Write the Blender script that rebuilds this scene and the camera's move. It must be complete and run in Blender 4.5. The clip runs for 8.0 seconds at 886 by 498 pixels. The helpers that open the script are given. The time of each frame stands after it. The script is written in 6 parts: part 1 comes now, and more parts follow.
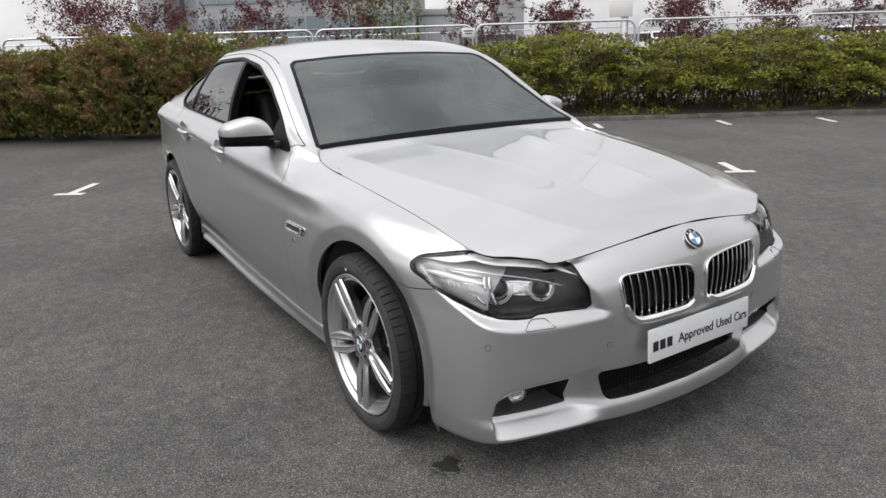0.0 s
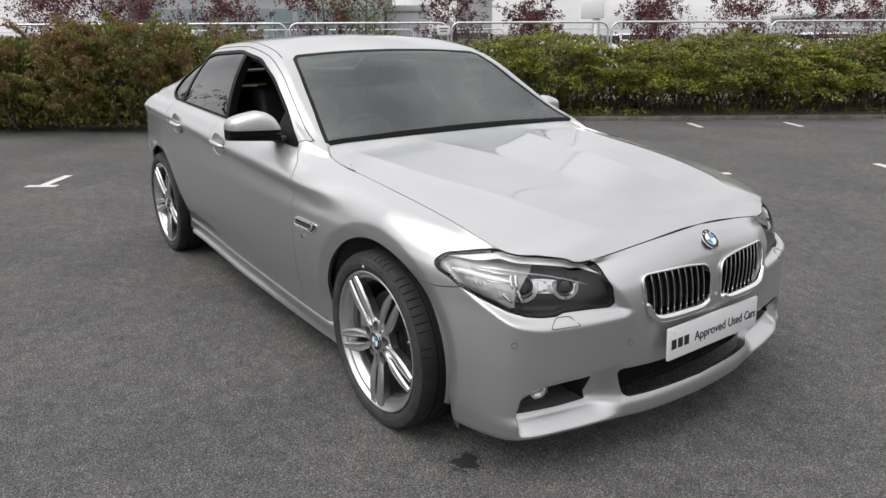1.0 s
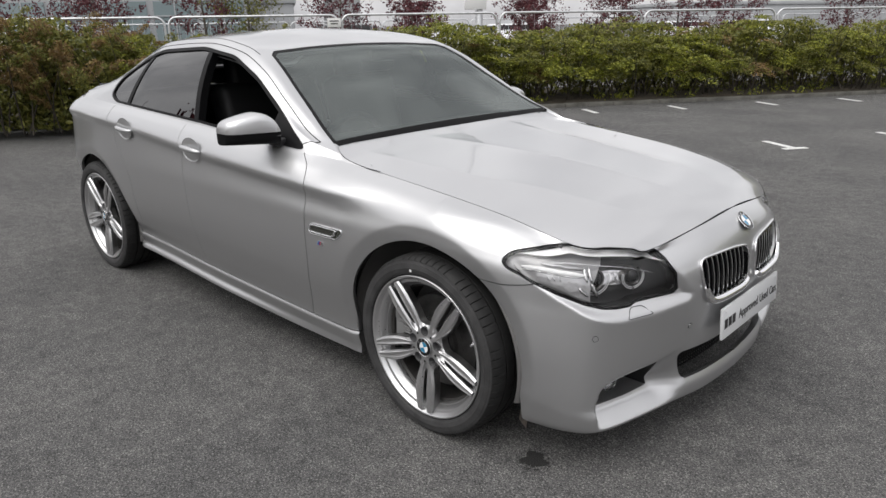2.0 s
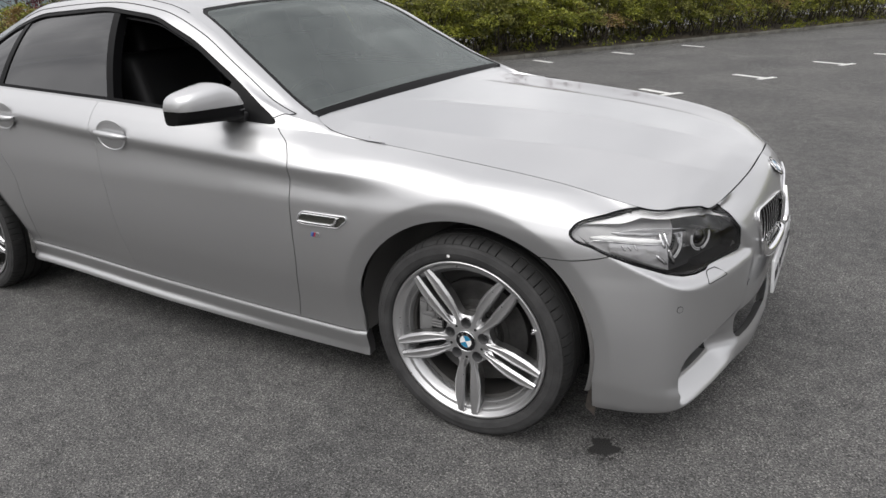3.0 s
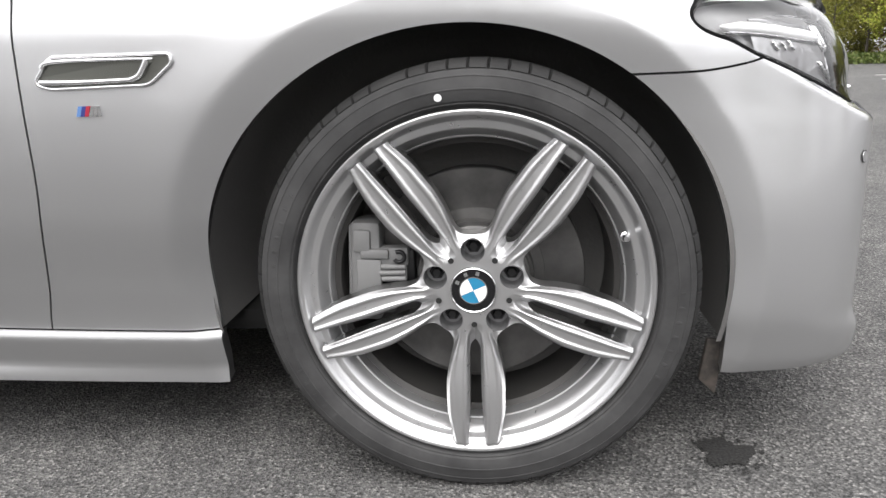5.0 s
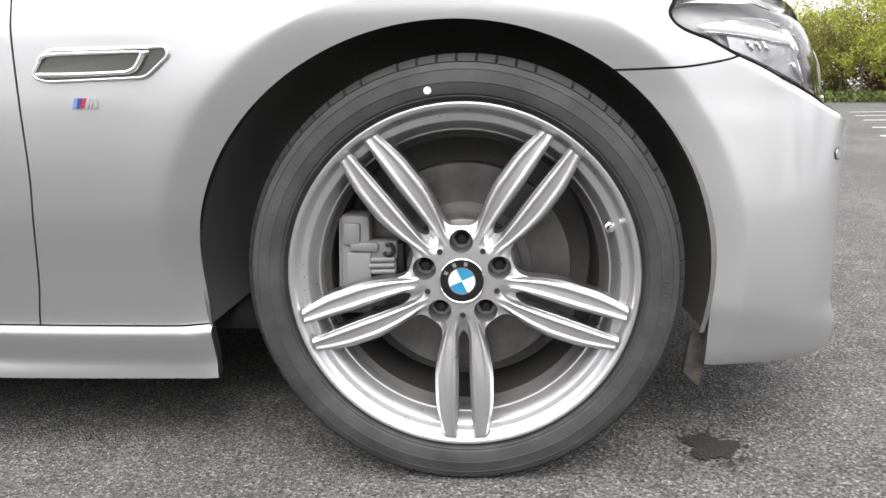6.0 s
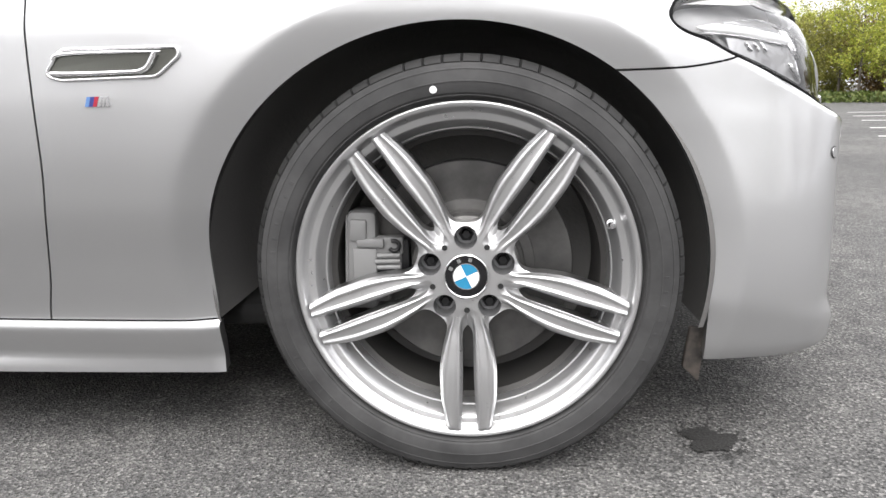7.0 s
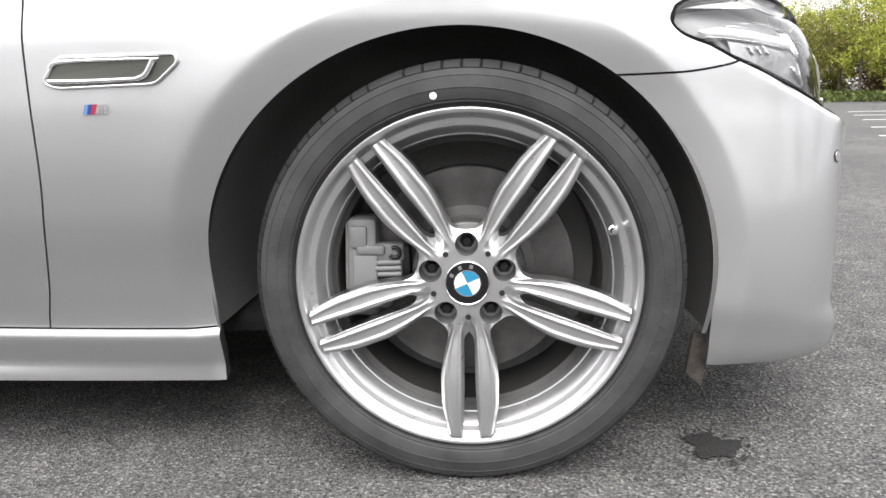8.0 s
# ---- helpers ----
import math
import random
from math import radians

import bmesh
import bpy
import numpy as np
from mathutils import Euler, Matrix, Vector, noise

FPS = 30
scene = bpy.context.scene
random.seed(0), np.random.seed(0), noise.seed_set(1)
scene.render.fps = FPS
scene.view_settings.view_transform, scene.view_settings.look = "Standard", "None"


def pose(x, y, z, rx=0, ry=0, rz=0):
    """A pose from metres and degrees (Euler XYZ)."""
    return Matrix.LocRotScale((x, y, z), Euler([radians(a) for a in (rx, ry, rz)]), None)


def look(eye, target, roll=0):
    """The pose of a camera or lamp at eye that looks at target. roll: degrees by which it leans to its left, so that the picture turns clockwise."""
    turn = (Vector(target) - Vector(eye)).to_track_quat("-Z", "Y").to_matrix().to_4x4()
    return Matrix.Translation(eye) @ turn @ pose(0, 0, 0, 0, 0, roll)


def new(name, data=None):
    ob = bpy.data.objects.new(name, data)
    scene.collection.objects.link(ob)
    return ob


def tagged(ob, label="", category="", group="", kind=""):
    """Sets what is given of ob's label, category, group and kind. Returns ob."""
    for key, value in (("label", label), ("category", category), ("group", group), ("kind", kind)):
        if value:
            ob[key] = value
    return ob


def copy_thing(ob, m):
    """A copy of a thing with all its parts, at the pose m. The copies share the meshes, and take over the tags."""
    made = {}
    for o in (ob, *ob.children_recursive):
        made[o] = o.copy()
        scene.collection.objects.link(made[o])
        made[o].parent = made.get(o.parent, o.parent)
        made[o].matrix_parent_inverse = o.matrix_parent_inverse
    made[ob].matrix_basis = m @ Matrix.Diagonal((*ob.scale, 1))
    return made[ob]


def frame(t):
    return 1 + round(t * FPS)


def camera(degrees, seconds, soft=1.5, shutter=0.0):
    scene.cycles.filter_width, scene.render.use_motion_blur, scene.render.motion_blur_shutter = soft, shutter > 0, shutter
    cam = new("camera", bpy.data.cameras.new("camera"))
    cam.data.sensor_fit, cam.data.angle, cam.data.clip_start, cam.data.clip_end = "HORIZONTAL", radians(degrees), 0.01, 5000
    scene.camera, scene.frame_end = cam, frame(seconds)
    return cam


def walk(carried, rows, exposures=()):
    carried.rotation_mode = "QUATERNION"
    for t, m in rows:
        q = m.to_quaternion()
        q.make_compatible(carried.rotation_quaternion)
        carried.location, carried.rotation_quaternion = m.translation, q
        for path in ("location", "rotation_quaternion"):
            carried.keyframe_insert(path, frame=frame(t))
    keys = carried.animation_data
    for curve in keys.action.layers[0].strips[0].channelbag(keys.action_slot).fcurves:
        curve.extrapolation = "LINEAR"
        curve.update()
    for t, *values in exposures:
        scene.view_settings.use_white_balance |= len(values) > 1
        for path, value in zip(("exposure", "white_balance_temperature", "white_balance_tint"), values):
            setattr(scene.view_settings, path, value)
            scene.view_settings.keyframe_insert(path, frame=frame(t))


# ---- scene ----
cam = camera(64.8, 8.0)
PATH = [
    (0, (2.196, -1.929, 1.417), (0.582, -0.9, 0.838), -1.8),
    (0.5, (2.168, -1.992, 1.422), (0.577, -0.927, 0.845), -1.4),
    (1, (2.088, -2.098, 1.424), (0.536, -0.983, 0.836), -0.3),
    (1.2, (2.013, -2.153, 1.416), (0.49, -1.007, 0.812), 0.0),
    (2.3, (1.457, -2.626, 1.44), (0.24, -1.173, 0.802), -0.5),
    (2.5, (1.328, -2.661, 1.423), (0.173, -1.172, 0.753), 0.2),
    (3, (0.943, -2.608, 1.388), (-0.01, -1.003, 0.672), -2.6),
    (3.5, (0.583, -2.457, 1.325), (-0.102, -0.751, 0.538), -3.3),
    (4, (0.266, -2.24, 1.219), (-0.174, -0.493, 0.35), -3.8),
    (4.5, (0.096, -1.985, 1.015), (-0.169, -0.189, 0.176), -3.2),
    (5, (0.064, -1.91, 0.672), (-0.134, 0.009, 0.144), -2.1),
    (5.2, (0.064, -1.91, 0.615), (-0.117, 0.024, 0.139), -2.1),
    (6.5, (0.053, -1.968, 0.611), (-0.095, -0.02, 0.184), -1.6),
    (7, (0.05, -1.97, 0.611), (-0.098, -0.023, 0.18), -1.6),
    (7.5, (0.051, -1.968, 0.611), (-0.095, -0.022, 0.176), -1.4),
    (8, (0.05, -1.961, 0.618), (-0.101, -0.013, 0.19), -1.9),
]
EXPOSURES = [(0.0, 0.46), (2.4, 0.38), (3.5, 0.52), (4.5, 0.98), (5.0, 1.30), (6.3, 1.54), (8.0, 1.54)]
walk(cam, [(t, look(eye, target, roll)) for t, eye, target, roll in PATH], EXPOSURES)
# ---- world, sun ----
world = bpy.data.worlds.new("overcast_sky")
world.use_nodes = True
scene.world = world
wn, wl = world.node_tree.nodes, world.node_tree.links
SUN_EL, SUN_ROT = radians(56), radians(160)
sky = wn.new("ShaderNodeTexSky")
sky.sky_type, sky.sun_disc, sky.sun_elevation, sky.sun_rotation = "NISHITA", False, SUN_EL, SUN_ROT
sky.dust_density, sky.air_density = 4.0, 1.0
grey = wn.new("ShaderNodeHueSaturation")
grey.inputs["Saturation"].default_value = 0.10
geo = wn.new("ShaderNodeTexCoord")
cloud = wn.new("ShaderNodeTexNoise")
cloud.inputs["Scale"].default_value, cloud.inputs["Detail"].default_value, cloud.inputs["Roughness"].default_value = 4.6, 6.0, 0.55
cramp = wn.new("ShaderNodeValToRGB")
cramp.color_ramp.elements[0].position, cramp.color_ramp.elements[0].color = 0.36, (0.51, 0.505, 0.53, 1)
cramp.color_ramp.elements[1].position, cramp.color_ramp.elements[1].color = 0.64, (1.0, 0.985, 1.0, 1)
cmix = wn.new("ShaderNodeMix")
cmix.data_type, cmix.blend_type = "RGBA", "MIX"
cmix.inputs["Factor"].default_value = 0.58
cscale = wn.new("ShaderNodeVectorMath")
cscale.operation = "SCALE"
cscale.inputs["Scale"].default_value = 9.5
wl.new(geo.outputs["Generated"], cloud.inputs["Vector"])
wl.new(cloud.outputs["Fac"], cramp.inputs["Fac"])
lift = wn.new("ShaderNodeSeparateXYZ")
dome = wn.new("ShaderNodeMapRange")
dome.inputs["To Min"].default_value, dome.inputs["To Max"].default_value = 7.2, 11.8
wl.new(geo.outputs["Generated"], lift.inputs["Vector"])
wl.new(lift.outputs["Z"], dome.inputs["Value"])
wl.new(dome.outputs["Result"], cscale.inputs["Scale"])
wl.new(cramp.outputs["Color"], cscale.inputs[0])
wl.new(sky.outputs["Color"], grey.inputs["Color"])
wl.new(grey.outputs["Color"], cmix.inputs["A"])
wl.new(cscale.outputs["Vector"], cmix.inputs["B"])
wl.new(cmix.outputs["Result"], wn["Background"].inputs["Color"])
wn["Background"].inputs["Strength"].default_value = 0.138

sun_data = bpy.data.lights.new("sun", "SUN")
sun_data.energy, sun_data.angle, sun_data.color = 1.0, radians(55), (1.0, 0.97, 0.93)
sun = new("sun", sun_data)
sun.matrix_world = pose(0, 0, 12, 34, 0, -20)


# ---- materials ----
def material(name, color, rough=0.5, metal=0.0, coat=0.0, **extra):
    m = bpy.data.materials.new(name)
    m.use_nodes = True
    b = m.node_tree.nodes["Principled BSDF"]
    b.inputs["Base Color"].default_value = (*color, 1)
    b.inputs["Roughness"].default_value, b.inputs["Metallic"].default_value = rough, metal
    b.inputs["Coat Weight"].default_value, b.inputs["Coat Roughness"].default_value = coat, 0.03
    for key, value in extra.items():
        b.inputs[key.replace("_", " ")].default_value = value
    return m


def noise_into(m, scale, low, high, detail=6.0, coords="Object", socket="Base Color", stretch=None, rough=0.6):
    """Drive a socket with noise between two values or colours; returns the noise node."""
    nt = m.node_tree
    b = nt.nodes["Principled BSDF"]
    tc, nz, rp = nt.nodes.new("ShaderNodeTexCoord"), nt.nodes.new("ShaderNodeTexNoise"), nt.nodes.new("ShaderNodeValToRGB")
    nz.inputs["Scale"].default_value, nz.inputs["Detail"].default_value, nz.inputs["Roughness"].default_value = scale, detail, rough
    src = tc.outputs[coords]
    if stretch:
        mp = nt.nodes.new("ShaderNodeMapping")
        mp.inputs["Scale"].default_value = stretch
        nt.links.new(src, mp.inputs["Vector"])
        src = mp.outputs["Vector"]
    nt.links.new(src, nz.inputs["Vector"])
    a, c = rp.color_ramp.elements
    a.position, c.position = 0.3, 0.7
    a.color = (*low, 1) if isinstance(low, tuple) else (low, low, low, 1)
    c.color = (*high, 1) if isinstance(high, tuple) else (high, high, high, 1)
    nt.links.new(nz.outputs["Fac"], rp.inputs["Fac"])
    nt.links.new(rp.outputs["Color"], b.inputs[socket])
    return nz, rp


def bump_into(m, scale, strength, distance=0.002, detail=4.0, voronoi=False):
    nt = m.node_tree
    b = nt.nodes["Principled BSDF"]
    tc, bp = nt.nodes.new("ShaderNodeTexCoord"), nt.nodes.new("ShaderNodeBump")
    nz = nt.nodes.new("ShaderNodeTexVoronoi" if voronoi else "ShaderNodeTexNoise")
    nz.inputs["Scale"].default_value = scale
    if not voronoi:
        nz.inputs["Detail"].default_value = detail
    nt.links.new(tc.outputs["Object"], nz.inputs["Vector"])
    nt.links.new(nz.outputs["Distance" if voronoi else "Fac"], bp.inputs["Height"])
    bp.inputs["Strength"].default_value, bp.inputs["Distance"].default_value = strength, distance
    nt.links.new(bp.outputs["Normal"], b.inputs["Normal"])
    return m


PAINT = material("silver_paint", (0.520, 0.523, 0.530), 0.36, 0.86, 1.0)
noise_into(PAINT, 500.0, 0.35, 0.39, 2.0, socket="Roughness")
BLACK = material("black_plastic", (0.012, 0.012, 0.013), 0.45)
bump_into(BLACK, 700, 0.15, 0.0008)
TRIMBLACK = material("window_trim_black", (0.006, 0.006, 0.0065), 0.42, Specular_IOR_Level=0.10)
GLOSS = material("gloss_black_trim", (0.008, 0.008, 0.009), 0.12)
DARK = material("dark_void", (0.012, 0.012, 0.012), 0.9)
LINER = material("arch_liner", (0.13, 0.127, 0.124), 0.85, Specular_IOR_Level=0.25)
bump_into(LINER, 120, 0.4, 0.003)
CHROME = material("chrome", (0.86, 0.86, 0.87), 0.07, 1.0)
SATIN = material("satin_alloy", (0.55, 0.55, 0.555), 0.30, 0.85, 0.3)
noise_into(SATIN, 60.0, 0.27, 0.35, 5.0, socket="Roughness")
RUBBER = material("tyre_rubber", (0.018, 0.018, 0.018), 0.68, Specular_IOR_Level=0.35)
noise_into(RUBBER, 14.0, (0.009, 0.009, 0.009), (0.019, 0.0187, 0.0185), 8.0)
bump_into(RUBBER, 260, 0.12, 0.001)
SIDEWALL = material("dusty_sidewall", (0.04, 0.04, 0.04), 0.72, Specular_IOR_Level=0.35)
noise_into(SIDEWALL, 16.0, (0.024, 0.024, 0.0245), (0.052, 0.0515, 0.052), 9.0)
bump_into(SIDEWALL, 300, 0.15, 0.0006)
WELL = material("bolt_well_alloy", (0.22, 0.22, 0.225), 0.45, 0.6)
STEEL = material("brake_steel", (0.17, 0.165, 0.16), 0.42, 0.8)
noise_into(STEEL, 10.0, (0.07, 0.069, 0.068), (0.19, 0.186, 0.182), 7.0)
CALIPER = material("cast_caliper", (0.20, 0.20, 0.20), 0.6, 0.2)
bump_into(CALIPER, 90, 0.3, 0.001)
BRIGHTWORK = material("bright_trim", (0.78, 0.78, 0.79), 0.24, 0.9)
VENTGREY = material("vent_satin_grey", (0.12, 0.123, 0.110), 0.22, 0.8)
BARREL_DARK = material("dark_barrel", (0.055, 0.053, 0.051), 0.55, 0.3)
SCUFFED = material("scuffed_rubber", (0.06, 0.052, 0.046), 0.75)
noise_into(SCUFFED, 40.0, (0.02, 0.019, 0.018), (0.085, 0.070, 0.060), 5.0)
BLUE = material("roundel_blue", (0.02, 0.20, 0.36), 0.2, coat=1.0)
WHITE = material("white_enamel", (0.82, 0.82, 0.82), 0.25, coat=0.5)
STRIPE_L = material("stripe_light_blue", (0.10, 0.20, 0.42), 0.3)
STRIPE_D = material("stripe_dark_blue", (0.03, 0.04, 0.18), 0.3)
STRIPE_R = material("stripe_red", (0.32, 0.02, 0.04), 0.3)
PLATE = material("plate_plastic", (0.66, 0.67, 0.68), 0.30, coat=0.4)
INK = material("plate_ink", (0.015, 0.015, 0.017), 0.5)
FABRIC = material("seat_leather", (0.012, 0.012, 0.013), 0.55)
bump_into(FABRIC, 160, 0.3, 0.001)
LINING = material("cabin_lining", (0.035, 0.035, 0.037), 0.85)
def pane_glass(name, tint, ior, sheen=(1, 1, 1)):
    """Thin sheet glass: tinted see-through with mirror gloss by Fresnel."""
    m = bpy.data.materials.new(name)
    m.use_nodes = True
    nt = m.node_tree
    nt.nodes.remove(nt.nodes["Principled BSDF"])
    tr, gl, fr, mx = (nt.nodes.new(n) for n in ("ShaderNodeBsdfTransparent", "ShaderNodeBsdfGlossy", "ShaderNodeFresnel", "ShaderNodeMixShader"))
    tr.inputs["Color"].default_value = (*tint, 1)
    gl.inputs["Roughness"].default_value = 0.0
    gl.inputs["Color"].default_value = (*sheen, 1)
    fr.inputs["IOR"].default_value = ior
    nt.links.new(fr.outputs["Fac"], mx.inputs["Fac"])
    nt.links.new(tr.outputs["BSDF"], mx.inputs[1])
    nt.links.new(gl.outputs["BSDF"], mx.inputs[2])
    nt.links.new(mx.outputs["Shader"], nt.nodes["Material Output"].inputs["Surface"])
    return m


SCREENGLASS = pane_glass("windscreen_glass", (0.46, 0.54, 0.51), 2.3, (0.76, 0.82, 0.80))
DARKGLASS = pane_glass("dark_rear_glass", (0.012, 0.013, 0.013), 1.8)
TINTGLASS = pane_glass("tinted_glass", (0.035, 0.038, 0.038), 2.0)
LENS = pane_glass("clear_lens", (0.96, 0.96, 0.96), 1.42)
LED = material("light_guide", (0.74, 0.75, 0.77), 0.2)
REFLECT = material("reflector", (0.74, 0.74, 0.75), 0.18, 1.0)
bump_into(REFLECT, 45, 0.55, 0.006, detail=1.0)
LAMPBLACK = material("lamp_bezel", (0.020, 0.020, 0.021), 0.45)
PALEREF = material("pale_reflector", (0.46, 0.46, 0.47), 0.30, 0.75)
bump_into(PALEREF, 42, 0.45, 0.006, detail=1.0)
POCKET = material("lamp_pocket_grey", (0.34, 0.34, 0.345), 0.40, 0.4)
BROW = material("light_brow", (0.93, 0.935, 0.94), 0.30, 0.0, 0.3)
MARKPAINT = material("road_paint", (0.62, 0.62, 0.60), 0.75)
noise_into(MARKPAINT, 22.0, (0.42, 0.42, 0.41), (0.74, 0.74, 0.72), 8.0)


# ---- mesh helpers ----
def link_mesh(name, V, F, mat, parent=None, label="", normals=None, smooth=True):
    me = bpy.data.meshes.new(name)
    me.from_pydata([tuple(map(float, v)) for v in V], [], [tuple(f) for f in F])
    me.materials.append(mat)
    if smooth:
        me.polygons.foreach_set("use_smooth", [True] * len(me.polygons))
    if normals is not None:
        me.normals_split_custom_set_from_vertices([tuple(map(float, n)) for n in normals])
    me.update()
    ob = new(name, me)
    if parent is not None:
        ob.parent = parent
    return tagged(ob, label)


def thing(name, label, category, group="", at=(0, 0, 0)):
    ob = new(name)
    ob.empty_display_size = 0.1
    ob.location = at
    return tagged(ob, label, category, group)


def part(name, bm, mat, parent, label=""):
    """One bmesh as one mesh object under a thing or a part."""
    me = bpy.data.meshes.new(name)
    bm.to_mesh(me)
    bm.free()
    me.materials.append(mat)
    ob = new(name, me)
    ob.parent = parent
    return tagged(ob, label)


def shade(bm, angle=40):
    bm.normal_update()
    for f in bm.faces:
        f.smooth = True
    for e in bm.edges:
        if len(e.link_faces) == 2 and e.calc_face_angle(0) > radians(angle):
            e.smooth = False
    return bm


def block(size, m=Matrix(), bevel=0.0, segs=2):
    bm = bmesh.new()
    bmesh.ops.create_cube(bm, size=1.0)
    bmesh.ops.scale(bm, vec=size, verts=bm.verts)
    if bevel:
        bmesh.ops.bevel(bm, geom=list(bm.edges), offset=bevel, segments=segs, profile=0.5, affect="EDGES")
    bm.transform(m)
    return shade(bm)


def lathe(profile, segs=64, m=Matrix(), closed=False):
    """Turn (radius, height) pairs about z."""
    bm = bmesh.new()
    rings = []
    for r, h in profile:
        if r < 1e-6:
            rings.append([bm.verts.new((0, 0, h))])
        else:
            rings.append([bm.verts.new((r * math.cos(a), r * math.sin(a), h)) for a in (2 * math.pi * i / segs for i in range(segs))])
    pairs = list(zip(rings, rings[1:])) + ([(rings[-1], rings[0])] if closed else [])
    for a, b in pairs:
        for i in range(segs):
            j = (i + 1) % segs
            if len(a) == 1 and len(b) == 1:
                continue
            if len(a) == 1:
                bm.faces.new((a[0], b[j], b[i]))
            elif len(b) == 1:
                bm.faces.new((a[i], a[j], b[0]))
            else:
                bm.faces.new((a[i], a[j], b[j], b[i]))
    bmesh.ops.recalc_face_normals(bm, faces=bm.faces)
    bm.transform(m)
    return shade(bm, 35)


def tube(points, radius, closed=False, sides=8, flat=1.0):
    """A round bar along points; radius may vary along it."""
    P = [Vector(p) for p in points]
    n = len(P)
    rad = radius if isinstance(radius, (list, tuple)) else [radius] * n
    bm, rings, up = bmesh.new(), [], None
    for i, p in enumerate(P):
        a, b = (P[i - 1], P[(i + 1) % n]) if closed else (P[max(i - 1, 0)], P[min(i + 1, n - 1)])
        d = (b - a).normalized()
        if up is None:
            up = Vector((0, 0, 1)) if abs(d.z) < 0.9 else Vector((0, 1, 0))
        side = d.cross(up).normalized()
        up = side.cross(d).normalized()
        rings.append([bm.verts.new(p + (side * math.cos(t) + up * (flat * math.sin(t))) * rad[i]) for t in (2 * math.pi * k / sides for k in range(sides))])
    for i in range(n if closed else n - 1):
        a, b = rings[i], rings[(i + 1) % n]
        for k in range(sides):
            j = (k + 1) % sides
            bm.faces.new((a[k], a[j], b[j], b[k]))
    if not closed:
        bm.faces.new(rings[0]), bm.faces.new(rings[-1])
    bmesh.ops.recalc_face_normals(bm, faces=bm.faces)
    return shade(bm, 60)


def spline(xs, ys):
    """A smooth function through points, without overshoot."""
    xs, ys = np.array(xs, float), np.array(ys, float)
    if xs[0] > xs[-1]:
        xs, ys = xs[::-1], ys[::-1]
    h, d = np.diff(xs), np.diff(ys) / np.diff(xs)
    m = np.zeros(len(xs))
    m[0], m[-1] = d[0], d[-1]
    for i in range(1, len(xs) - 1):
        if d[i - 1] * d[i] > 0:
            w1, w2 = 2 * h[i] + h[i - 1], h[i] + 2 * h[i - 1]
            m[i] = (w1 + w2) / (w1 / d[i - 1] + w2 / d[i])

    def f(x):
        x = np.clip(np.asarray(x, float), xs[0], xs[-1])
        i = np.clip(np.searchsorted(xs, x) - 1, 0, len(h) - 1)
        t = (x - xs[i]) / h[i]
        return (ys[i] * (1 + 2 * t) * (1 - t) ** 2 + m[i] * h[i] * t * (1 - t) ** 2 + ys[i + 1] * t * t * (3 - 2 * t) + m[i + 1] * h[i] * t * t * (t - 1))
    return f


def loop(points, n=72, closed=True):
    """A smooth closed curve through plan points (Catmull-Rom)."""
    P = np.array(points, float)
    k = len(P)
    out = []
    spans = k if closed else k - 1
    per = max(2, n // spans)
    for i in range(spans):
        if closed:
            a, b, c, d = P[i - 1], P[i], P[(i + 1) % k], P[(i + 2) % k]
        else:
            a, b, c, d = P[max(i - 1, 0)], P[i], P[i + 1], P[min(i + 2, k - 1)]
        for j in range(per):
            t = j / per
            out.append(0.5 * (2 * b + (c - a) * t + (2 * a - 5 * b + 4 * c - d) * t * t + (3 * b - a - 3 * c + d) * t ** 3))
    if not closed:
        out.append(P[-1])
    return np.array(out)


def rounded(points, r=0.02, n=5):
    """A polygon with rounded corners."""
    P = [np.array(p, float) for p in points]
    out = []
    for i, p in enumerate(P):
        a, b = P[i - 1] - p, P[(i + 1) % len(P)] - p
        ra = min(r, 0.45 * np.linalg.norm(a), 0.45 * np.linalg.norm(b))
        s, e = p + a / np.linalg.norm(a) * ra, p + b / np.linalg.norm(b) * ra
        for t in np.linspace(0, 1, n + 1):
            out.append((1 - t) ** 2 * s + 2 * t * (1 - t) * p + t * t * e)
    return np.array(out)


def inside(poly, U):
    """Signed distance of points U from a closed polygon: positive inside."""
    poly, U = np.asarray(poly), np.asarray(U)
    best, cross = np.full(len(U), 1e9), np.zeros(len(U), bool)
    for a, b in zip(poly, np.roll(poly, -1, axis=0)):
        e, w = b - a, U - a
        t = np.clip((w @ e) / max(e @ e, 1e-12), 0, 1)
        best = np.minimum(best, np.linalg.norm(w - t[:, None] * e, axis=1))
        hit = (a[1] > U[:, 1]) != (b[1] > U[:, 1])
        with np.errstate(divide="ignore", invalid="ignore"):
            xs = a[0] + (U[:, 1] - a[1]) / (b[1] - a[1]) * e[0]
        cross ^= hit & (U[:, 0] < xs)
    return np.where(cross, best, -best)


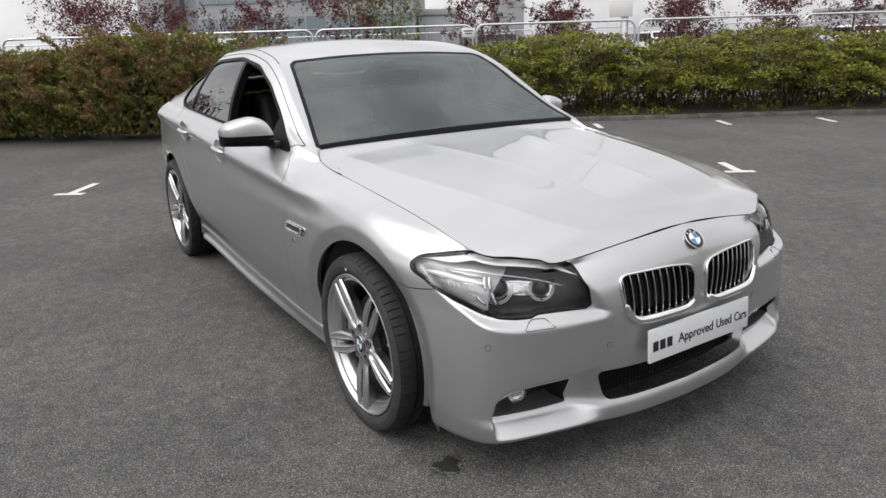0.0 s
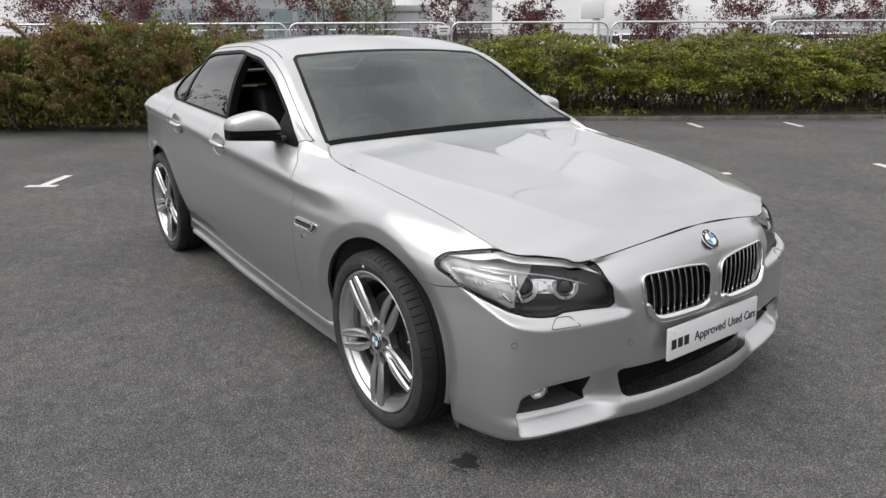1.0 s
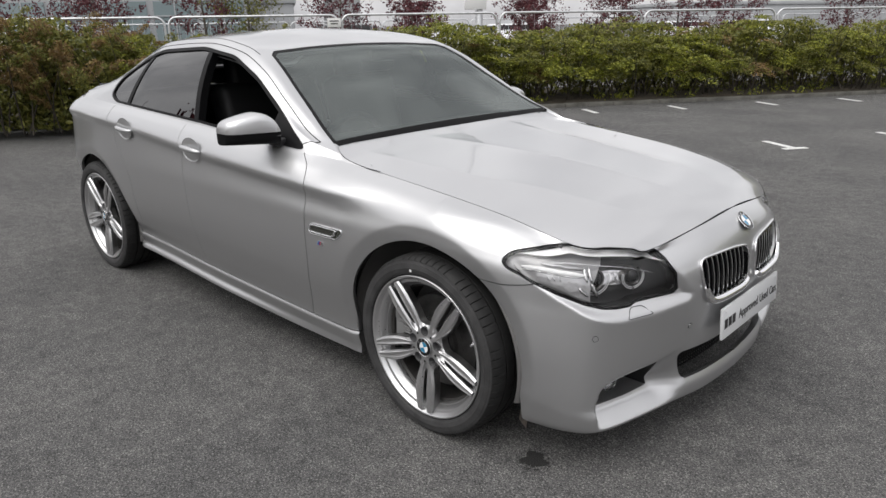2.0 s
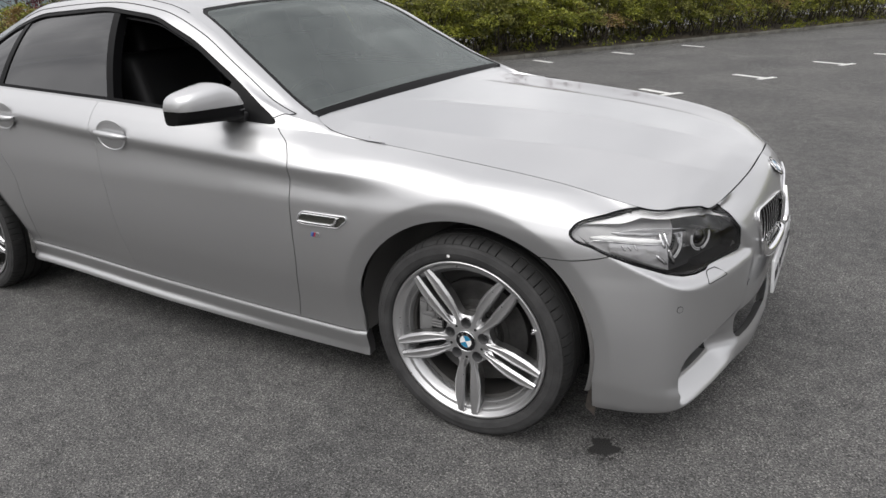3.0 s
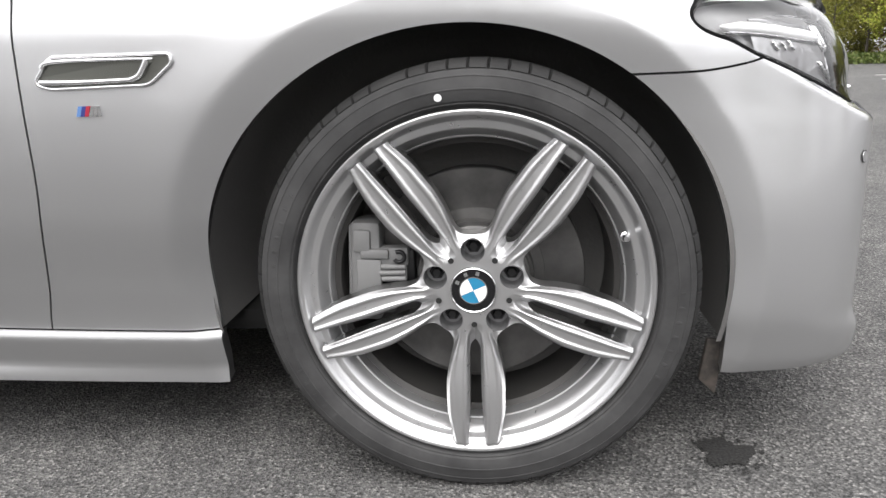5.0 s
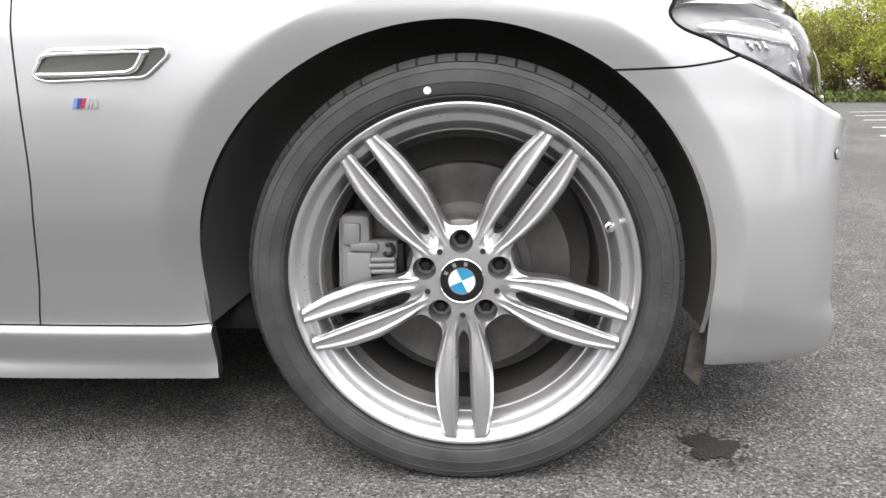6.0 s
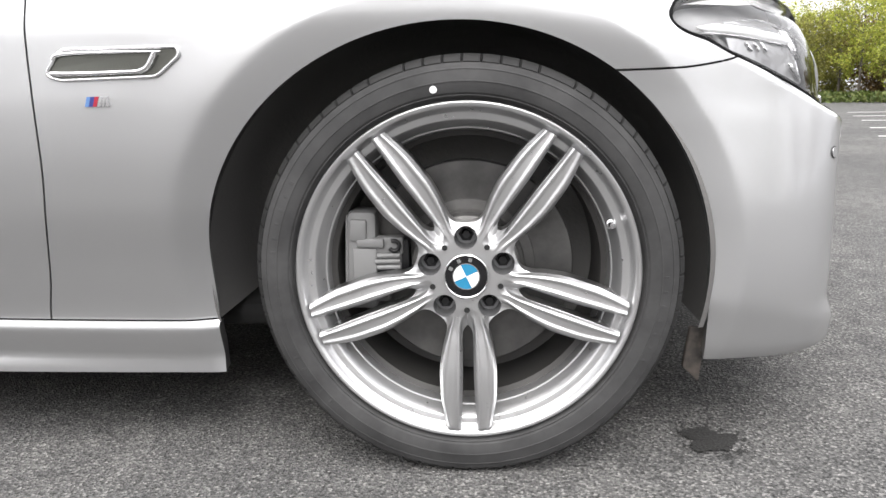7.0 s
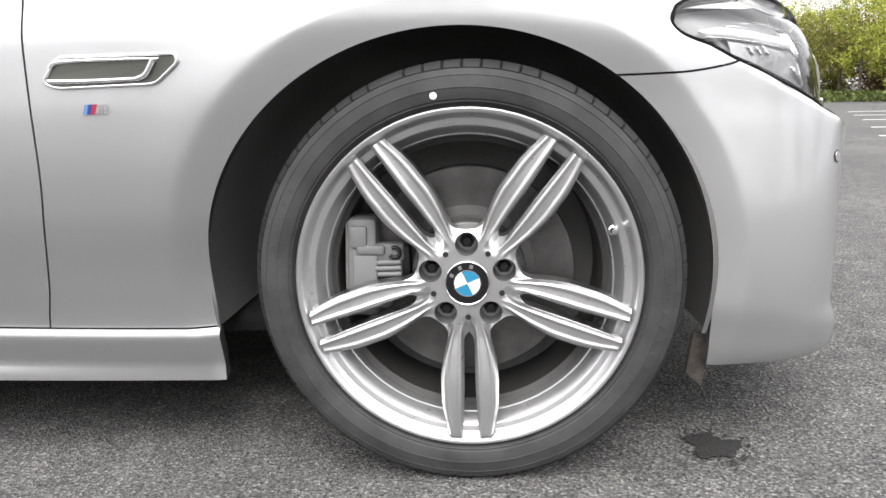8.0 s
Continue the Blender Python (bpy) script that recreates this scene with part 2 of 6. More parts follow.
class Skin:
    """A curved sheet with smooth normals that can be cut by fields."""

    def __init__(self, V, N, F):
        self.V, self.N, self.F = V, N, F

    @staticmethod
    def grid(P, outward):
        du, dv = np.gradient(P, axis=0), np.gradient(P, axis=1)
        N = np.cross(du, dv)
        N /= np.maximum(np.linalg.norm(N, axis=2, keepdims=True), 1e-12)
        a, b = P.shape[:2]
        flip = np.sum(N * (P - np.array(outward))) < 0
        if flip:
            N = -N
        F = []
        for i in range(a - 1):
            for j in range(b - 1):
                q = (i * b + j, (i + 1) * b + j, (i + 1) * b + j + 1, i * b + j + 1)
                F.append(q[::-1] if flip else q)
        return Skin(P.reshape(-1, 3), N.reshape(-1, 3), F)

    def cut(self, field):
        """Keep what lies where the field is positive."""
        s = field(self.V)
        V, N, F, made = [], [], [], {}
        keep = np.where(s >= 0)[0]
        at = {int(i): k for k, i in enumerate(keep)}
        V, N = [self.V[i] for i in keep], [self.N[i] for i in keep]
        pos = s >= 0
        for f in self.F:
            c = sum(bool(pos[i]) for i in f)
            if c == 0:
                continue
            if c == len(f):
                F.append(tuple(at[i] for i in f))
                continue
            g = []
            for i, j in zip(f, f[1:] + f[:1]):
                if pos[i]:
                    g.append(at[i])
                if pos[i] != pos[j]:
                    key = (min(i, j), max(i, j))
                    if key not in made:
                        t = s[i] / (s[i] - s[j])
                        made[key] = len(V)
                        V.append(self.V[i] * (1 - t) + self.V[j] * t)
                        nn = self.N[i] * (1 - t) + self.N[j] * t
                        N.append(nn / max(np.linalg.norm(nn), 1e-9))
                    if not g or g[-1] != made[key]:
                        g.append(made[key])
            if len(g) > 2:
                F.append(tuple(g))
        return Skin(np.array(V).reshape(-1, 3), np.array(N).reshape(-1, 3), F)

    def rim(self):
        """Boundary edges, each in its face's direction."""
        seen = {}
        for f in self.F:
            for i, j in zip(f, f[1:] + f[:1]):
                if (j, i) in seen:
                    del seen[(j, i)]
                else:
                    seen[(i, j)] = True
        return list(seen)

    def folded(self, depth=0.012, way=None):
        """With its borders folded back, so that it has thickness."""
        V, N, F = list(self.V), list(self.N), list(self.F)
        for i, j in self.rim():
            e = self.V[j] - self.V[i]
            out = np.cross(e, self.N[i])
            l = np.linalg.norm(out)
            if l < 1e-9:
                continue
            out /= l
            di = -self.N[i] * depth if way is None else np.array(way) * depth
            dj = -self.N[j] * depth if way is None else np.array(way) * depth
            k = len(V)
            V += [self.V[i], self.V[j], self.V[j] + dj, self.V[i] + di]
            N += [out] * 4
            F.append((k + 1, k, k + 3, k + 2))
        return Skin(np.array(V), np.array(N), F)

    def moved(self, off):
        return Skin(self.V + self.N * off, self.N, self.F)

    def mirrored(self):
        k = np.array((1, -1, 1))
        return Skin(self.V * k, self.N * k, [f[::-1] for f in self.F])

    def link(self, name, mat, parent, label=""):
        return link_mesh(name, self.V, self.F, mat, parent, label, self.N)


def both(name, skin, mat, parent, label=""):
    """A part and its mirror image on the other side; the near one first."""
    return skin.link(name, mat, parent, label), skin.mirrored().link(name, mat, parent, label)
# ---- the car's body: lines along its right side (x forward from the front axle, y to its left) ----
RC = 2.815                                            # wheelbase
crease_z = spline((0.3, -0.2, -0.48, -0.77, -1.55, -2.25, -3.1, -4.0), (0.795, 0.809, 0.825, 0.842, 0.885, 0.935, 0.965, 0.95))
crease_y = spline((0.3, -0.2, -0.6, -1.5, -2.6, -3.2, -4.0), (0.925, 0.925, 0.932, 0.938, 0.940, 0.905, 0.84))
seam = loop([(0.700, 0.0, 0.785), (0.688, 0.25, 0.766), (0.637, 0.50, 0.727), (0.607, 0.562, 0.742), (0.567, 0.623, 0.753), (0.488, 0.713, 0.766), (0.25, 0.752, 0.826),
             (0.0, 0.764, 0.862), (-0.30, 0.778, 0.898), (-0.46, 0.7815, 0.9155), (-0.557, 0.7745, 0.929), (-0.605, 0.762, 0.945), (-0.650, 0.743, 0.965)], 180, closed=False)
k0 = int(np.argmin(np.abs(seam[:, 0])))               # where the seam passes the axle
top_y = spline((0.0, -0.30, -0.56, -0.65, -0.744, -1.565, -2.45, -2.9, -3.4, -4.0), (0.764, 0.778, 0.790, 0.812, 0.838, 0.860, 0.866, 0.845, 0.775, 0.70))
top_z = spline((0.0, -0.30, -0.56, -0.65, -0.744, -1.565, -2.45, -2.9, -3.4, -4.0), (0.862, 0.898, 0.924, 0.936, 0.945, 0.994, 1.034, 1.045, 1.040, 1.01))
sill_lift = spline((0.5, -0.45, -1.4, -2.3, -4.0), (0.0, 0.0, 0.022, 0.062, 0.08))
fade = spline((0.3, -0.05, -0.2, -0.55, -0.9), (0.0, 0.0, 0.12, 0.8, 1.0))


def side_rows(x):
    """Half widths and heights of the rows from the sill up to the window line, at x."""
    zc, yc, yb, zb, up, k = crease_z(x), crease_y(x), top_y(x), top_z(x), sill_lift(x), fade(x)
    one = np.ones_like(x)
    wide = yc / 0.932
    ys = [0.8765 * one, 0.8780 * one, 0.8735 * one, 0.888 * wide, 0.918 * wide, 0.928 * wide, 0.930 * wide, 0.930 * wide - 0.007 * (1 - k), yc - 0.004 - 0.010 * k - 0.020 * (1 - k), yc - 0.044 * (1 - k),
          yb + 0.62 * (yc - yb) - 0.004 - 0.020 * (1 - k), yb]
    zs = [0.148 + up, 0.226 + up, 0.249 + up, 0.33 + 0.8 * up, 0.46 + 0.6 * up, 0.56 + 0.4 * up, 0.62 + 0.3 * up, 0.71 + 0.2 * up, zc - 0.042, zc, zc + 0.60 * (zb - zc), zb]
    return np.array(ys), np.array(zs)


NOSE_X = (0.730, 0.773, 0.776, 0.759, 0.776, 0.788, 0.773, 0.766, 0.759, 0.747, 0.726)
NOSE_Z = (0.150, 0.176, 0.208, 0.258, 0.390, 0.548, 0.582, 0.640, 0.680, 0.715, 0.752)
RISE_F = (0.31, 0.54, 0.73, 0.90)                      # rows between the shelf and the seam, ahead
NOSE_W = (0.872, 0.888, 0.894, 0.908, 0.922, 0.930, 0.929, 0.922, 0.906, 0.878, 0.838)
def plan(points):
    """A plan outline, as shares of length and width, at even steps from the middle of the nose to the axle."""
    C = loop(points, 200, closed=False)
    d = np.concatenate([[0], np.cumsum(np.linalg.norm(np.diff(C, axis=0), axis=1))])
    t = np.linspace(0, d[-1], 190)
    return np.interp(t, d, C[:, 0]), np.interp(t, d, C[:, 1])


LOW_PLAN = plan([(1, 0), (0.992, 0.16), (0.975, 0.30), (0.935, 0.445), (0.870, 0.648), (0.786, 0.822), (0.682, 0.896), (0.532, 0.945), (0.33, 0.988), (0.15, 0.998), (0, 1)])
BLADE_PLAN = plan([(1, 0), (0.992, 0.16), (0.975, 0.30), (0.937, 0.45), (0.888, 0.66), (0.826, 0.840), (0.722, 0.915), (0.550, 0.959), (0.33, 0.988), (0.15, 0.998), (0, 1)])   # foot of the bumper
MID_PLAN = plan([(1, 0), (0.992, 0.16), (0.975, 0.30), (0.935, 0.445), (0.868, 0.64), (0.778, 0.80), (0.665, 0.864), (0.546, 0.904), (0.405, 0.944), (0.25, 0.977), (0.12, 0.995), (0, 1)])   # at the lamps' height
TOP_PLAN = plan([(1, 0), (0.99, 0.16), (0.968, 0.32), (0.925, 0.46), (0.845, 0.625), (0.752, 0.785), (0.625, 0.872), (0.44, 0.930), (0.32, 0.960), (0.2, 0.983), (0.1, 0.9955), (0, 1)])
TOP_SHARE = (0.0, 0.0, 0.0, 0.0, 0.0, 0.0, 0.75, 0.95, 1.0, 1.0, 1.0)   # set back round the lamps
FULL_SHARE = (0.0, 0.0, 0.0, 0.0, 0.0, 0.0, 0.08, 0.28, 0.55, 0.80, 1.0)  # full, round the kidneys and along the side
FULL_X = (0.730, 0.773, 0.776, 0.759, 0.776, 0.788, 0.787, 0.781, 0.769, 0.753, 0.728)
shelf_z = spline((-0.45, -0.30, -0.2, -0.1, 0.0, 0.1, 0.2, 0.3, 0.36, 0.5), (0.560, 0.556, 0.549, 0.543, 0.542, 0.561, 0.605, 0.661, 0.72, 0.85))
shelf_y = spline((0.5, 0.55, 0.60, 0.65, 0.70, 0.80), (0.36, 0.36, 0.392, 0.420, 0.440, 0.46))
cove_z = spline((0.30, 0.37, 0.44, 0.51, 0.60, 0.68, 0.740, 0.768, 0.792, 0.90), (0.400, 0.385, 0.372, 0.364, 0.359, 0.352, 0.328, 0.245, 0.165, 0.10))
TAIL_X, TAIL_0 = -3.46, -2.98


def tub_rows(nose, share, steps=None):
    """One side as a grid: round the nose, along the side, round the tail."""
    a = np.linspace(0, 1, 190)
    side = np.linspace(0, TAIL_0, 215)[1:]
    tail = np.linspace(0, math.pi / 2, 36)[1:]
    y0, z0 = side_rows(np.zeros(1))
    ys, zs = side_rows(side)
    yt, zt = side_rows(np.full(1, TAIL_0))
    seam_turn = np.arctan2(seam[:k0 + 1, 1], seam[:k0 + 1, 0] + 0.25)
    rows = []
    for r in range(12):
        if r < 11:
            xf, w, k = nose[r], NOSE_W[r], share[r]
            foot = (1.0, 1.0, 1.0, 0.9, 0.45)[r] if r < 5 else 0.0
            high = (0.0, 0.0, 0.0, 0.25, 0.70, 0.85)[r] if r < 6 else 1.0
            low = [BLADE_PLAN[c] * foot + (LOW_PLAN[c] * (1 - high) + MID_PLAN[c] * high) * (1 - foot) for c in (0, 1)]
            x = xf * (low[0] * (1 - k) + TOP_PLAN[0] * k)
            q = low[1] * (1 - k) + TOP_PLAN[1] * k
            near = np.clip(x / 0.42, 0, 1)
            settle = (1 - near) ** 2 * (1 + 2 * near)
            y = q * (w + (y0[r, 0] - w) * settle)
            mix = (x / xf) ** 1.6 * (2.6 - 1.6 * x / xf)
            z = z0[r, 0] + (NOSE_Z[r] - z0[r, 0]) * mix
            if r > 6:                                  # heights shared out between the shelf and the bonnet seam
                edge = np.interp(np.arctan2(y, x + 0.25), seam_turn, seam[:k0 + 1, 2])
                beside = (z0[r, 0] - z0[6, 0]) / (z0[11, 0] - z0[6, 0])      # and at the side
                rise = beside + (RISE_F[r - 7] - beside) * mix
                z = rows[6][:len(a), 2] + rise * (edge - rows[6][:len(a), 2])
        else:
            last = rows[10][:len(a)]
            turn = np.arctan2(last[:, 1], last[:, 0] + 0.25)
            x, y, z = (np.interp(turn, seam_turn, seam[:k0 + 1, c]) for c in range(3))
            x[-1], y[-1], z[-1] = 0.0, y0[11, 0], z0[11, 0]
        front = np.stack([x, y, z], 1)
        mid = np.stack([side, ys[r], zs[r]], 1)
        inset = (0.10, 0.05, 0.03, 0.02, 0.0, 0.0, 0.0, 0.0, 0.02, 0.03, 0.05, 0.10)[r]
        tx = TAIL_0 + (TAIL_X + inset - TAIL_0) * np.sin(tail) ** (2 / 2.5)
        ty = yt[r, 0] * np.cos(tail) ** (2 / 2.5)
        drop = (top_z(tx) - top_z(np.full(1, TAIL_0))) * (r / 11) ** 3
        back = np.stack([tx, ty, zt[r, 0] + drop], 1)
        rows.append(np.concatenate([front, mid, back]))
    R = np.array(rows)                                 # row, station, xyz
    fine = []
    step = np.linalg.norm(np.diff(R, axis=0), axis=2).mean(1)
    if steps is None:
        v = np.concatenate([[0], np.cumsum(np.maximum(step, 0.02))])
        vv = np.concatenate([np.linspace(v[i], v[i + 1], max(4, int((v[i + 1] - v[i]) / 0.0065)), endpoint=False) for i in range(11)] + [[v[-1]]])
    else:
        v, vv = steps
    P = np.zeros((R.shape[1], len(vv), 3))
    for s in range(R.shape[1]):
        for c in range(3):
            P[s, :, c] = spline(v, R[:, s, c])(vv)
    return P, (v, vv)


def tub():
    """The lower body of one side, with the shelf below the lamp and the cove round the fog lamp."""
    P, steps = tub_rows(FULL_X, FULL_SHARE)
    Q = tub_rows(NOSE_X, TOP_SHARE, steps)[0]
    a = (P[..., 1] - P[..., 0]) * 0.7071
    ramp = lambda v: np.clip(v, 0, 1) ** 2 * (3 - 2 * np.clip(v, 0, 1))
    over = P[..., 2] - shelf_z(np.clip(a, -0.45, 0.5))
    stand = 0.009 * np.exp(np.minimum(over, 0) / 0.09) * ramp((P[..., 1] - shelf_y(np.clip(P[..., 2], 0.5, 0.8))) / 0.05) * np.clip((0.30 - a) / 0.20, 0, 1) * (P[..., 0] > 0.2)
    P = P + stand[..., None] * np.array((0.75, 0.66, 0.0))
    u = (P[..., 2] - shelf_z(np.clip(a, -0.45, 0.5))) / np.interp(a, (-0.05, 0.10), (0.026, 0.017))
    m = np.clip(0.5 * (u + np.sqrt(u * u + 0.008)), 0, 1) * (u > -0.6) * ramp((P[..., 1] - shelf_y(np.clip(P[..., 2], 0.5, 0.8))) / 0.05) * (P[..., 0] > 0.2)
    P = P + (Q - P) * m[..., None]
    # wheel-arch lips turn in a little
    for hx, hz in ((-0.012, 0.333), (-RC - 0.004, 0.333)):
        d = np.hypot((P[..., 0] - hx) / 1.04, P[..., 2] - hz)
        turn = (0.442 - d) / 0.055
        lip = 0.5 * (turn + np.sqrt(turn * turn + 0.003))
        swell = np.exp(-((d - 0.45) / 0.05) ** 2) * 0.0025 * ramp((P[..., 2] - 0.22) / 0.20)
        P[..., 1] += (swell - 0.0165 * np.clip(lip, 0, 1.3)) * (P[..., 1] > 0.7)
    # the skirt: a thin ledge along its top, a face that leans in, a foot that flares towards the rear
    low = P[..., 2] - sill_lift(P[..., 0])
    zone = (P[..., 0] < -0.36) & (P[..., 0] > -RC + 0.36) & (P[..., 1] > 0.7)
    flare = np.clip((-0.50 - P[..., 0]) / 0.9, 0.0, 1)
    P[..., 1] += zone * (0.0032 * np.clip((0.246 - low) / 0.005, 0, 1) - 0.020 * np.clip((0.237 - low) / 0.058, 0, 1) + 0.016 * flare * np.clip((0.183 - low) / 0.022, 0, 1))
    # the hollow round the fog lamps, above the lip
    z, y = P[..., 2], P[..., 1]
    zc = cove_z(np.clip(y, 0.30, 0.90))
    v = np.minimum((zc - z) / np.maximum((zc - 0.236) * 0.75, 0.012), (z - 0.184) / 0.042)
    cove = np.clip(v, 0, 1) * np.clip((zc - 0.195) / 0.09, 0, 1) * ramp((y - 0.35) / 0.13) * ramp((0.764 - y) / 0.022) * (P[..., 0] > 0.3)
    P[..., 0] -= 0.056 * cove
    P[..., 1] *= -1
    return Skin.grid(P, (-1.6, 0, 0.5))


BODY = tub()
door_gap = spline((0.0, 0.25, 0.33, 0.54, 0.72, 0.84, 0.90, 0.95, 1.1), (-0.715, -0.712, -0.692, -0.652, -0.646, -0.640, -0.672, -0.744, -0.80))
mid_gap = spline((0.0, 0.3, 0.6, 0.9, 1.1), (-1.62, -1.61, -1.62, -1.65, -1.67))
rear_gap = spline((0.0, 0.30, 0.45, 0.62, 0.75, 0.88, 1.0, 1.2), (-2.30, -2.30, -2.27, -2.26, -2.33, -2.42, -2.47, -2.47))
bumper_gap = spline((0.20, 0.247, 0.32, 0.40, 0.47), (0.640, 0.640, 0.641, 0.650, 0.673))
bottom_z = spline((0.85, 0.70, 0.55, 0.41, 0.2, -0.44, -2.4, -4.0), (0.163, 0.163, 0.164, 0.168, 0.170, 0.150, 0.200, 0.25))
G2 = 0.0017


def arch(V, hx=-0.012, grow=0.0):
    """Positive outside the wheel opening."""
    x, z = V[:, 0] - hx, V[:, 2] - 0.333
    up = np.hypot(x / 1.055, z) - 0.386
    down = np.abs(x) - 0.4073
    return np.where(z > 0, up, down) - grow


def arches(V):
    return np.minimum(arch(V), arch(V, -RC - 0.004))


def above_sill(V):
    return V[:, 2] - 0.249 - sill_lift(V[:, 0])


def face_on(V):
    return np.stack([np.abs(V[:, 1]), V[:, 2]], 1)


def corner_on(V):
    return np.stack([(np.abs(V[:, 1]) - V[:, 0]) * 0.7071, V[:, 2]], 1)


LAMP_LOW = [(-0.150, 0.700), (-0.186, 0.652), (-0.196, 0.598), (-0.182, 0.588), (-0.10, 0.588), (-0.035, 0.586), (-0.015, 0.578), (0.03, 0.578), (0.08, 0.583), (0.14, 0.600), (0.22, 0.629), (0.30, 0.662)]
SEAM_UP = [((p[1] - p[0]) * 0.7071, p[2]) for p in seam[::4] if -0.098 < (p[1] - p[0]) * 0.7071 < 0.175][::-1]   # the bonnet's edge above the lamp
TAIL_UP = [tuple(p) for p in loop([(0.335, 0.682), (0.370, 0.696), (0.383, 0.713), (0.372, 0.731), (0.336, 0.7480), (0.25, 0.761)], 24, closed=False)]
LAMP = np.array(TAIL_UP + [(0.195, 0.767), (0.178, 0.769)] + [(u, z + 0.022) for u, z in SEAM_UP] + [(-0.125, 0.722)] + LAMP_LOW)
LAMP_CORE = np.array(TAIL_UP + [(0.195, 0.766)] + [(u, z - 0.001) for u, z in SEAM_UP] + LAMP_LOW)   # what the bonnet leaves in view
FOG = rounded([(0.750, 0.240), (0.731, 0.314), (0.69, 0.344), (0.60, 0.352), (0.505, 0.355), (0.488, 0.300), (0.474, 0.240), (0.60, 0.237)], 0.010)
INTAKE = rounded([(-0.10, 0.356), (0.405, 0.356), (0.362, 0.240), (-0.10, 0.236)], 0.025)
KIDNEY = rounded([(0.028, 0.668), (0.150, 0.682), (0.346, 0.680), (0.340, 0.600), (0.300, 0.518), (0.10, 0.516), (0.030, 0.532)], 0.045)


def nose_only(poly, coords):
    def f(V):
        d = np.full(len(V), -1.0)
        w = V[:, 0] > 0.22
        if w.any():
            d[w] = inside(poly, coords(V[w]))
        return d
    return f


in_lamp, in_core, in_fog, in_intake, in_kidney = (nose_only(LAMP, corner_on), nose_only(LAMP_CORE, corner_on), nose_only(FOG, face_on), nose_only(INTAKE, face_on), nose_only(KIDNEY, face_on))


def is_bumper(V):
    """Positive on the bumper's side of the seam that runs from the arch to the lamp."""
    x, z = V[:, 0], V[:, 2]
    ahead = x - 0.47
    low = np.where(x > 0.20, bumper_gap(x) - z, -0.2)
    return np.maximum(ahead, low)


car = thing("car", "silver metallic saloon car on grey tarmac, driver's window down", "car")
ABOVE = lambda V: V[:, 2] - bottom_z(V[:, 0])
base = BODY.cut(arches).cut(ABOVE)
bumper = base.cut(lambda V: is_bumper(V) - G2).cut(lambda V: -in_lamp(V) - 0.003).cut(lambda V: -in_fog(V)).cut(lambda V: -in_intake(V)).cut(lambda V: -in_kidney(V))
def joined(a, b):
    return Skin(np.concatenate([a.V, b.V]), np.concatenate([a.N, b.N]), list(a.F) + [tuple(i + len(a.V) for i in f) for f in b.F])
def folded_both(s, depth=0.014, behind=-9.0):
    """Fold the near side without folding along the middle, then add the far side."""
    f = s.folded(depth)
    keep = f.F[:len(s.F)] + [q for q in f.F[len(s.F):] if not all(abs(f.V[i][1]) < 0.012 for i in q) and not all(f.V[i][0] < behind for i in q)]
    g = Skin(f.V, f.N, keep)
    return joined(g, g.mirrored())
front_bumper = folded_both(bumper, 0.03).link("front_bumper", PAINT, car, "silver front bumper with sculpted air intakes")
wing = base.cut(lambda V: V[:, 0] - door_gap(V[:, 2]) - G2).cut(lambda V: -is_bumper(V) - G2).cut(lambda V: -in_lamp(V) - 0.003).cut(lambda V: above_sill(V) - G2)
both("front_wing", wing.folded(0.020), PAINT, car)
door = base.cut(lambda V: door_gap(V[:, 2]) - V[:, 0] - G2).cut(lambda V: above_sill(V) - G2)
front_doors = both("front_door", door.cut(lambda V: V[:, 0] - mid_gap(V[:, 2]) - 0.0009).folded(0.018), PAINT, car)
rear_doors = both("rear_door", door.cut(lambda V: mid_gap(V[:, 2]) - V[:, 0] - 0.0009).cut(lambda V: V[:, 0] - rear_gap(V[:, 2]) - G2).folded(0.018), PAINT, car)
quarter = base.cut(lambda V: rear_gap(V[:, 2]) - V[:, 0] - G2).cut(lambda V: above_sill(V) - G2)
folded_both(quarter, 0.018).link("rear_body", PAINT, car)
skirt = base.cut(lambda V: -above_sill(V) - 0.0012).cut(lambda V: -0.2 - V[:, 0])
both("side_skirt", skirt.folded(0.05), PAINT, car, "silver side skirt")
# black sheet added behind the panels so the gaps between them read as shade
under = BODY.cut(lambda V: np.minimum(arch(V, grow=0.012), arch(V, -RC - 0.004, 0.012))).cut(ABOVE).cut(lambda V: 0.46 - V[:, 0]).cut(lambda V: -in_lamp(V) - 0.012).moved(-0.016)
joined(under, under.mirrored()).link("gap_underlay", DARK, car)

# bonnet
mid_top = spline((0.70, 0.66, 0.60, 0.45, 0.25, 0.0, -0.3, -0.48, -0.62, -0.68), (0.785, 0.808, 0.832, 0.868, 0.898, 0.925, 0.946, 0.957, 0.970, 0.979))
BACK = -0.662
outer_crease = spline((0.70, 0.62, 0.49, 0.23, -0.08, -0.28, -0.47, -0.64), (0.30, 0.36, 0.455, 0.528, 0.600, 0.627, 0.645, 0.655))
inner_crease = spline((0.70, 0.41, 0.10, -0.38, -0.64), (0.10, 0.160, 0.185, 0.250, 0.30))


